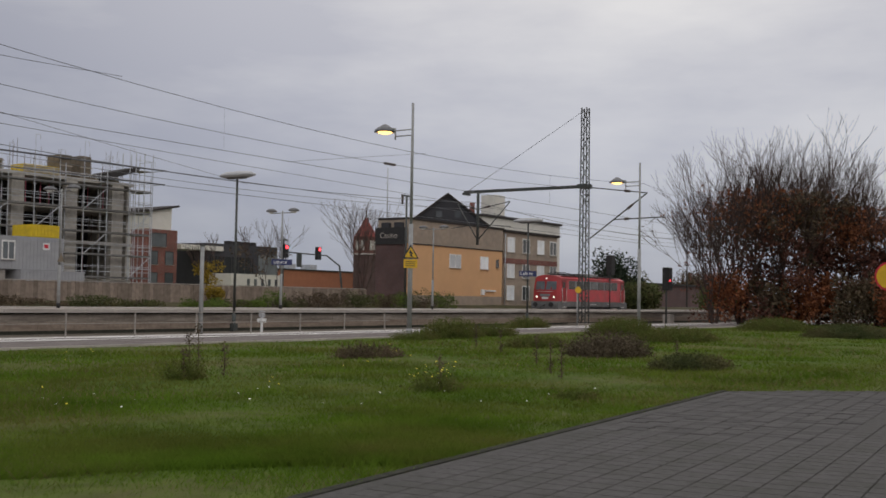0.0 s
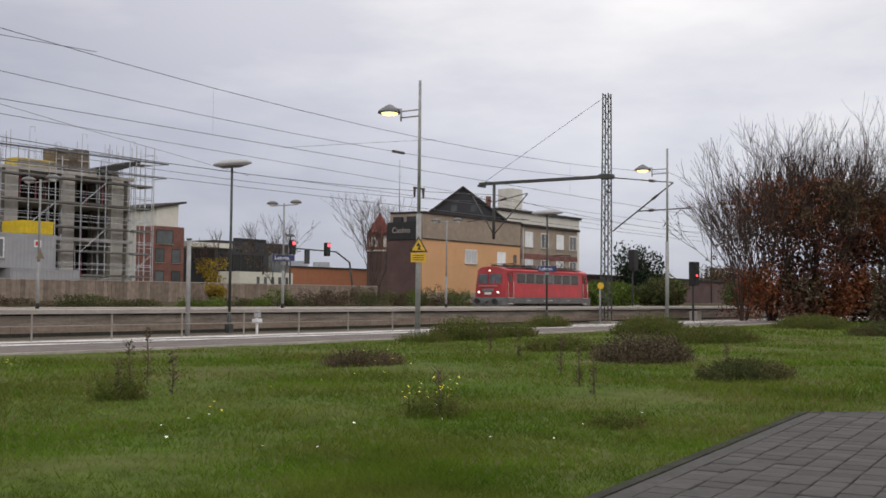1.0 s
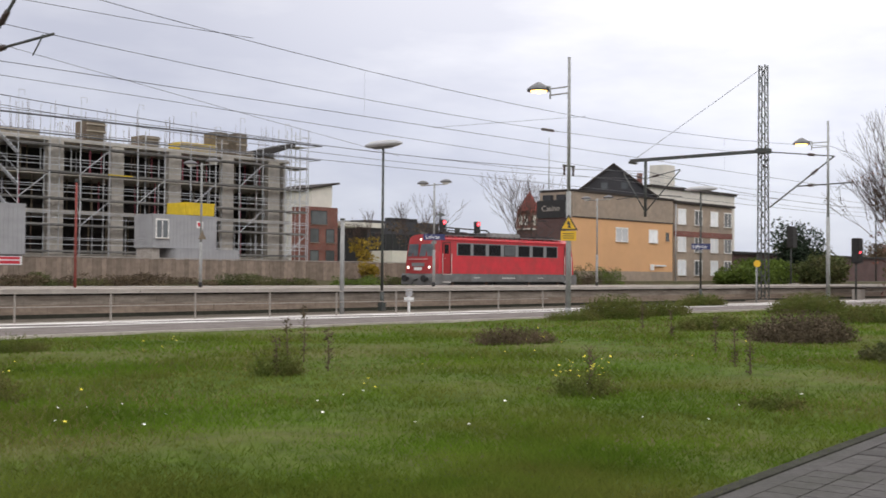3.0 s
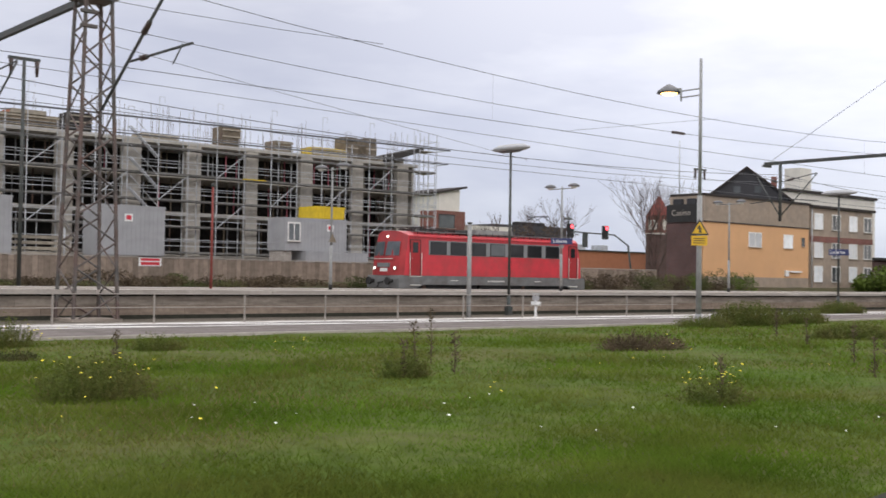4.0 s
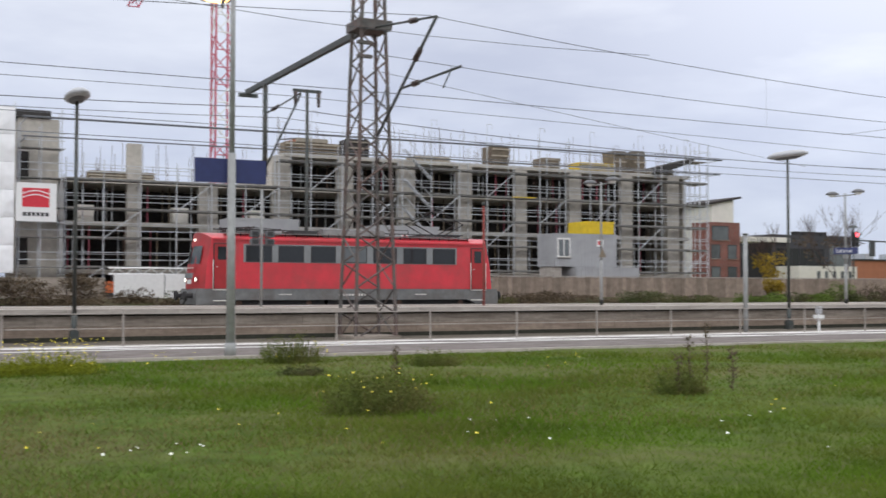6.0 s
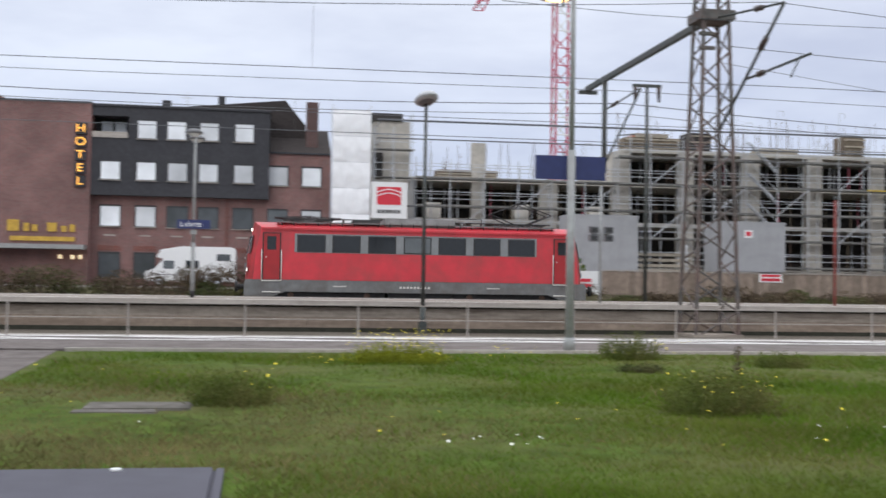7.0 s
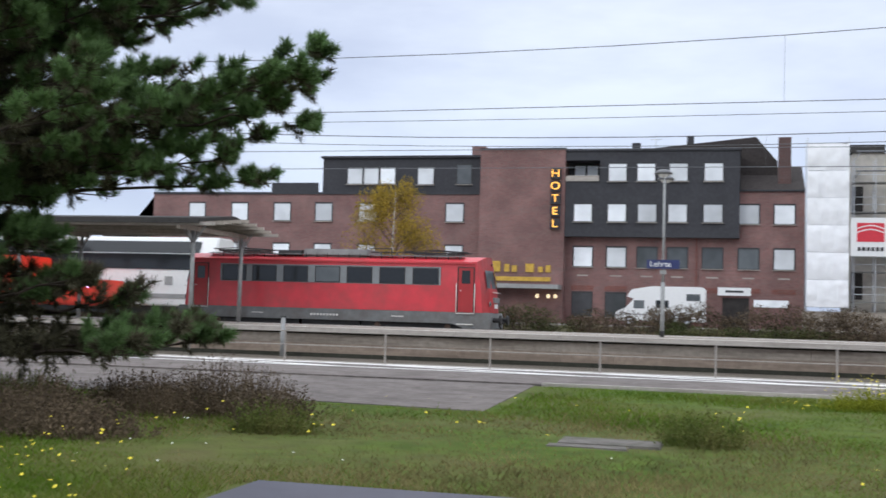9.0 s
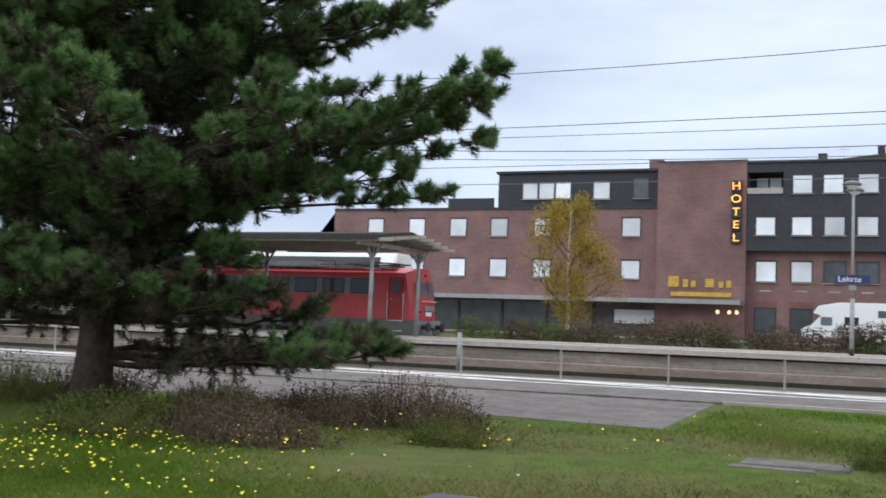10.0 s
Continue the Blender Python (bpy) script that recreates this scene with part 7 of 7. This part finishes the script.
for k, (x, y, h) in enumerate(((14.1, 16.8, 1.15), (13.1, 14.95, 0.8), (12.7, 15.6, 0.95), (17.8, 9.3, 0.95), (19.3, 10.4, 0.8), (13.5, 9.6, 0.7), (11.9, 14.9, 0.7), (22.5, 12.6, 0.9), (26.0, 10.0, 0.7), (27.5, 16.8, 0.8), (31, 20, 0.9), (9.5, 21, 0.6), (-6.6, 14.6, 0.6), (-8.3, 16.8, 0.7))):
    tall_weed(x, y, h, 300 + k)
CLUMPS = ((-15.8, 16.4, 1.4, 0.8, 1.0, "weed", "tall green weeds behind the pine"), (-14.9, 17.8, 1.3, 0.7, 0.9, "leaf_brown", "brown dead weeds behind the pine"), (-12.0, 17.6, 1.2, 0.7, 0.6, "weed", "green weeds behind the pine"), (-10.2, 18.2, 1.1, 0.6, 0.6, "leaf_brown", "brown dead weeds near the pine"),
          (-8.4, 13.2, 1.3, 0.7, 0.5, "leaf_brown", "brown dead weeds in rough grass"), (-10.6, 12.6, 1.2, 0.8, 0.45, "weed", "rough green weeds under the pine"), (-9.2, 14.0, 1.4, 0.8, 0.55, "leaf_brown", "brown dead weeds under the pine"), (-11.5, 14.2, 1.5, 0.9, 0.55, "weed", "rough green weeds under the pine"),
          (-7.9, 17.0, 1.3, 0.8, 0.95, "leaf_brown", "tall brown dead weeds under the pine"), (-6.9, 16.4, 0.8, 0.6, 0.7, "leaf_brown", "brown dead weeds under the pine"), (28.9, 13.6, 2.1, 1.3, 0.85, "dry", "low brown bramble patch"), (24.5, 9.0, 1.8, 1.0, 0.45, "leaf_green", "low grey-green weed patch"), (7.0, 16.2, 0.9, 0.7, 0.55, "weed", "brownish weed clump in the meadow"), (7.7, 21.6, 0.45, 0.4, 0.25, "leaf_green", "dark green weed tuft"),
          (12.0, 15.0, 0.5, 0.45, 0.55, "weed", "dark green weed clump in the meadow"), (-0.3, 15.9, 0.65, 0.5, 0.6, "weed", "dense green weed clump"), (-8.6, 16.3, 1.1, 0.7, 0.75, "leaf_brown", "brown dead weeds under the pine"), (-10.3, 15.2, 1.2, 0.7, 0.7, "leaf_brown", "brown dead weeds under the pine"),
          (-6.1, 14.7, 0.7, 0.5, 0.5, "weed", "brownish green weed clump"), (38.6, 26.2, 2.2, 1.2, 1.0, "weed", "dense green weeds at the platform edge"), (42.5, 26.4, 2.0, 1.0, 0.7, "weed", "dense green weeds at the platform edge"), (34.8, 25.6, 1.4, 1.0, 0.5, "weed", "green weeds at the platform edge"),
          (13.2, 9.5, 0.55, 0.45, 0.45, "weed", "weed clump with yellow flowers"), (6.4, 14.8, 0.9, 0.6, 0.5, "weed", "straggling green weed clump"), (3.1, 24.2, 1.3, 0.7, 0.55, "mustard", "large clump of yellow-flowering weeds"), (8.8, 25.5, 0.9, 0.5, 0.75, "weed", "tall green weeds near the platform"),
          (13.9, 6.9, 0.35, 0.3, 0.2, "weed", "small dark weed tuft by the paving"), (11.4, 23.0, 0.7, 0.5, 0.4, "weed", "green weed clump in the meadow"), (22, 18, 1.4, 1.0, 0.5, "leaf_brown", "brown-green weed clump in the meadow"), (33, 18.5, 1.8, 1.2, 0.5, "weed", "rough green weeds in the meadow"), (45, 18, 3.0, 2.0, 0.7, "weed", "rough green weeds far in the meadow"), (60, 14, 4, 2.5, 0.8, "leaf_green", "rough brownish weeds far in the meadow"), (52, 24, 3.5, 1.6, 1.0, "weed", "rough green weeds far in the meadow"), (72, 22, 4, 2.5, 0.9, "weed", "rough green weeds far in the meadow"), (58, 33.4, 3, 0.6, 0.8, "weed", "green weeds overgrowing the platform"))

def weed_clump(x, y, rx, ry, h, material, label, seed):
    """Leaning stems set with small leaves, densest in the middle."""
    g = np.random.default_rng(seed)
    t = thing("weed_clump", x, y, -0.08, label, "weed", "weed clumps")
    n = int(150 + 380 * rx * ry)
    q = np.sqrt(g.random(n)) * g.uniform(0.6, 1.0, n)
    a = g.uniform(0, 6.28, n)
    foot = np.stack([rx * q * np.cos(a), ry * q * np.sin(a), np.zeros(n)], 1)
    hh = h * (1.05 - 0.75 * q ** 2) * g.uniform(0.45, 1.1, n)
    top = foot + np.stack([g.normal(0, 0.10, n) + 0.12 * np.cos(a), g.normal(0, 0.10, n) + 0.12 * np.sin(a), hh], 1)
    m = 13
    u = g.uniform(0.1, 1.0, (n, m, 1))
    p = (foot[:, None] * (1 - u) + top[:, None] * u).reshape(-1, 3)
    k = len(p)
    s = g.uniform(0.02, 0.055, k)[:, None] * (1.0 if rx < 1.5 else 1.6)
    d = g.normal(size=(k, 3)) + np.array([0, 0, 0.8])
    d /= np.linalg.norm(d, axis=1)[:, None]
    v = np.cross(d, g.normal(size=(k, 3)))
    v /= np.linalg.norm(v, axis=1)[:, None]
    verts = np.concatenate([np.stack([p, p + d * s * 0.5 + v * s * 0.28, p + d * s, p + d * s * 0.5 - v * s * 0.28], 1).reshape(-1, 3),
                            np.stack([foot - [0.006, 0, 0], foot + [0.006, 0, 0], top], 1).reshape(-1, 3)])
    i4, i3 = np.arange(k) * 4, 4 * k + np.arange(n) * 3
    faces = np.stack([i4, i4 + 1, i4 + 2, i4 + 3], 1).tolist() + np.stack([i3, i3 + 1, i3 + 2], 1).tolist()
    mesh_from("foliage", verts.tolist(), faces, material, t)


for k, (x, y, rx, ry, h, m, label) in enumerate(CLUMPS):
    weed_clump(x, y, rx, ry, h, m, label, 400 + k)


def flowers(name, spots, material, size, label, seed):
    g = random.Random(seed)
    bm = bmesh.new()
    for x, y, r, n, h in spots:
        for _ in range(n):
            a, q = g.uniform(0, 6.28), r * math.sqrt(g.random())
            cx, cy, cz = x + q * math.cos(a), y + 0.6 * q * math.sin(a), h * g.uniform(0.5, 1.1)
            s = size * g.uniform(0.7, 1.3)
            tilt = Vector((g.uniform(-0.4, 0.4), g.uniform(-0.9, 0.1), 1)).normalized()
            u = tilt.orthogonal().normalized()
            v = tilt.cross(u)
            bm.faces.new([bm.verts.new(Vector((cx, cy, cz)) + (u * math.cos(b) + v * math.sin(b)) * s * (1 if i % 2 else 0.55)) for i, b in enumerate(k * math.pi / 5 for k in range(10))])
    ob = part(name, bm, material)
    return tagged(ob, label, "flowers", kind="stuff")


flowers("yellow_flowers", [(3.1, 24.1, 1.3, 130, 0.65), (4.5, 22.5, 1.6, 30, 0.4), (1.2, 20.0, 0.5, 14, 0.4), (0.1, 15.2, 0.3, 9, 0.55), (13.2, 9.5, 0.55, 34, 0.5), (6.4, 14.8, 0.9, 22, 0.5), (8.6, 23.5, 0.9, 22, 0.5), (-7.0, 9.0, 1.9, 60, 0.3), (-9.2, 10.4, 1.7, 90, 0.32), (-8.0, 8.8, 1.1, 40, 0.3), (-5.6, 7.6, 1.3, 26, 0.25), (-7.4, 11.4, 1.6, 22, 0.3), (11.2, 17.5, 0.6, 8, 0.5), (16, 12, 4, 16, 0.3), (5, 12, 4, 14, 0.25), (-5, 14, 3, 16, 0.35), (22, 14, 6, 20, 0.4), (-3, 18, 3, 8, 0.3), (10.2, 10.8, 0.3, 6, 0.4)], "flower", 0.021, "scattered yellow meadow flowers", 21)
flowers("white_flowers", [(2.4, 11.2, 0.6, 8, 0.15), (7.6, 11.0, 3, 10, 0.2), (-5, 12, 4, 12, 0.2), (12, 8, 4, 10, 0.2)], "white_flower", 0.020, "scattered white meadow flowers", 22)

slab = thing("concrete_cover", -1.5, 15.6, -0.06, "weathered concrete cover slab lying in the grass", "slab")
boxes("cover", "cover_slab", slab, (-0.7, 0.7, -0.4, 0.4, 0, 0.06), bevel=0.02)
boxes("cover", "cover_slab", slab, (-0.8, 0.3, -0.75, -0.42, -0.02, 0.05), bevel=0.02)
plate = thing("steel_cover_plate", -2.35, 9.0, -0.06, "flat dark grey coated cover plate in the grass", "cover plate")
boxes("plate", "bench", plate, (-2.05, 2.05, -1.2, 1.25, 0, 0.09), bevel=0.03)
boxes("plate_edge", "bench", plate, (2.055, 2.12, -1.2, 1.2, 0, 0.085))
rods("lifting_knob", "white", plate, ((1.2, 1.1, 0.09), (1.2, 1.1, 0.11), 0.05))


def grass():
    g = np.random.default_rng(9)
    n = 620000
    d = 4.0 * (150 / 4.0) ** (0.16 + 0.84 * g.random(n) ** 1.15)
    a = np.radians(g.uniform(-4, 150, n))                    # measured from the +x axis
    x, y = d * np.cos(a), d * np.sin(a)
    near = 95000
    x, y = np.concatenate([x, g.uniform(-9, 9.5, near)]), np.concatenate([y, g.uniform(1.5, 9.5, near)])
    d, n = np.hypot(x, y), n + near
    keep = (y < 27.6) & (y > -12) & (x > -40) & (x < 110)
    keep &= (np.arange(n) < n - near) | (g.random(n) > np.clip((d - 5.5) / 3, 0, 0.85))
    # short, worn grass by the cover plate, lush grass elsewhere
    bare = np.exp(-(((x + 2.5) / 4.5) ** 2 + ((y - 14.5) / 4.0) ** 2))
    keep &= g.random(n) > 0.45 * bare
    keep &= ~((x > -4.6) & (x < -0.1) & (y > 7.7) & (y < 10.3)) & ~((x < -4.3) & (y > 19.8)) & ~((x < -4.0) & (y > 19.6 + 0.0 * x) & (x > -60) & (y < 28))
    c, s = math.cos(radians(6.0)), math.sin(radians(6.0))
    u, v = (x - 17.5) * c + (y - 5.5) * s, -(x - 17.5) * s + (y - 5.5) * c
    keep &= ~((u < 2.0) & (v < -0.02) & ~((u > 0) & (v > -1.1 * u)))
    keep &= ~((np.abs(x + 1.4) < 0.85) & (np.abs(y - 15.6) < 0.5))
    x, y, d, bare = x[keep], y[keep], d[keep], bare[keep]
    n = len(x)
    patch = np.sin(x * 0.7 + 1.3 * np.sin(y * 0.5)) * np.sin(y * 0.9 + 0.8 * np.sin(x * 0.4))
    edge = np.clip((27.6 - y) / 1.5, 0.35, 1)
    h = (0.042 + 0.024 * patch + 0.045 * g.random(n)) * (1 - 0.55 * bare) * edge * (1 + 0.01 * d)
    h = np.maximum(h, 0.04) * np.where(g.random(n) > 0.985, 2.0, 1.0)
    w = 0.0058 + 0.00055 * d
    t = g.uniform(0, 6.28, n)
    lean = (h + 0.05) * g.uniform(0.3, 1.7, n)
    t2 = g.uniform(0, 6.28, n)
    straw = np.sin(x * 0.31 + 2.1 * np.sin(y * 0.23)) + np.sin(y * 0.57 + 1.7 * np.sin(x * 0.19 + 1)) + 0.8 * np.sin(x * 1.1 + y * 0.8)
    dry = g.random(n) < np.clip(1.9 * bare - 0.1, 0, 0.92) + np.clip(0.06 + 0.10 * straw, 0, 0.28)
    z = np.full(n, -0.09)
    b0 = np.stack([x - w * np.cos(t), y - w * np.sin(t), z], 1)
    b1 = np.stack([x + w * np.cos(t), y + w * np.sin(t), z], 1)
    tip = np.stack([x + lean * np.cos(t2), y + lean * np.sin(t2), z + 0.05 + h], 1)
    for name, pick, material, label in (("meadow_grass", ~dry, "grass", "rough green meadow grass"), ("dry_meadow_grass", dry, "dry_grass", "short worn straw-coloured grass")):
        verts = np.stack([b0[pick], b1[pick], tip[pick]], 1).reshape(-1, 3)
        idx = np.arange(len(verts) // 3) * 3
        ob = mesh_from(name, verts.tolist(), np.stack([idx, idx + 1, idx + 2], 1).tolist(), material)
        tagged(ob, label, "grass", kind="stuff")


grass()

# ---- slab paving where the path ends ----
paving = tagged(new("slab_paving"), "grey concrete slab paving with dark joints", "pavement", kind="structure")
paving.matrix_basis = PAVE.copy()
bm = bmesh.new()
prism(bm, [(-40, -9), (8, -9), (1.75, -2.2), (0, 0), (-40, 0)], "z", -0.2, -0.022)
part("joint_bed", bm, "joint", paving)
S = 0.30                                             # slab pitch
bm = bmesh.new()
box(bm, 0.009, S - 0.009, 0.007, S - 0.007, -0.03, 0.0)
bmesh.ops.bevel(bm, geom=[e for e in bm.edges if all(v.co.z > -0.001 for v in e.verts)], offset=0.008, segments=1, affect="EDGES")
slab0 = part("paving_slab", bm, "slab", paving)
rngp = random.Random(2)
rest = bmesh.new()
first = True
for j in range(28):
    for i in range(106):
        u, v = -30.0 + i * S, -0.62 - j * S
        if u + S > 0.0 and (u + S > 1.7 + 0.8 * max(0, j * S - 1.7) or v + S > -1.25 * max(0.0, u + S)):
            continue
        if not (u > -8.4 and j < 10):
            box(rest, u + 0.009, u + S - 0.009, v + 0.007, v + S - 0.007, -0.03, 0.0)
            continue
        m = pose(u, v, rngp.uniform(-0.007, 0.004), rngp.uniform(-0.6, 0.6), rngp.uniform(-0.6, 0.6), rngp.uniform(-0.5, 0.5))
        if first:
            slab0.matrix_basis, first = m, False
        else:
            o = new("paving_slab", slab0.data)
            o.parent, o.matrix_basis = paving, m
boxes("edge_band", "slab", paving, (-30, -0.3, -0.31, -0.125, -0.2, -0.004), label="plain concrete edge band")
boxes("edging", "joint", paving, (-30, -0.2, -0.12, 0.0, -0.2, 0.01), label="dark overgrown edging")
s = part("further_slabs", rest, "slab", paving)
s["kind"] = "stuff"


# ---- what moves ----
def motions():
    # the locomotive runs along the far track at about 13 m/s, slowing slightly
    rows = [(0.0, 100.4), (0.5, 93.8), (1.0, 87.1), (2.5, 67.3), (4.5, 40.65), (5.0, 34.05), (6.5, 13.9), (7.0, 7.35), (7.5, 0.78), (8.0, -5.6), (8.5, -11.95), (9.0, -18.15), (9.5, -24.1), (10.0, -30.5)]
    walk(loco, [(t, pose(x, 51.5, 0.45)) for t, x in rows])
    # the trailing pantograph folds down towards the end
    rise = [(0.0, 1.25), (5.0, 1.25), (6.5, 1.15), (7.0, 1.0), (7.5, 0.8), (8.0, 0.22), (8.5, 0.16), (10.0, 0.16)]
    px, z0, foot, a, b = 4.9, 4.03, 0.3, 1.25, 1.55
    for s, lower, upper in PANTO[:2]:
        low_rows, up_rows = [], []
        for t, h in rise:
            # knee of the two links: base pivot at foot, head at the middle
            dx, dz = -foot, h
            dist = math.hypot(dx, dz)
            inner = math.acos(max(-1, min(1, (a * a + dist * dist - b * b) / (2 * a * dist))))
            ang = math.atan2(dz, dx) - inner
            kx, kz = foot + a * math.cos(ang), a * math.sin(ang)
            up = math.atan2(h - kz, kx)
            low_rows.append((t, pose(px + s * foot, 0, z0, 0, -s * math.degrees(ang), 0)))
            up_rows.append((t, pose(px + s * kx, 0, z0 + kz, 0, s * math.degrees(up), 0)))
        walk(lower, low_rows)
        walk(upper, up_rows)
    walk(PANTO[2], [(t, pose(px, 0, z0 + h)) for t, h in rise])


motions()
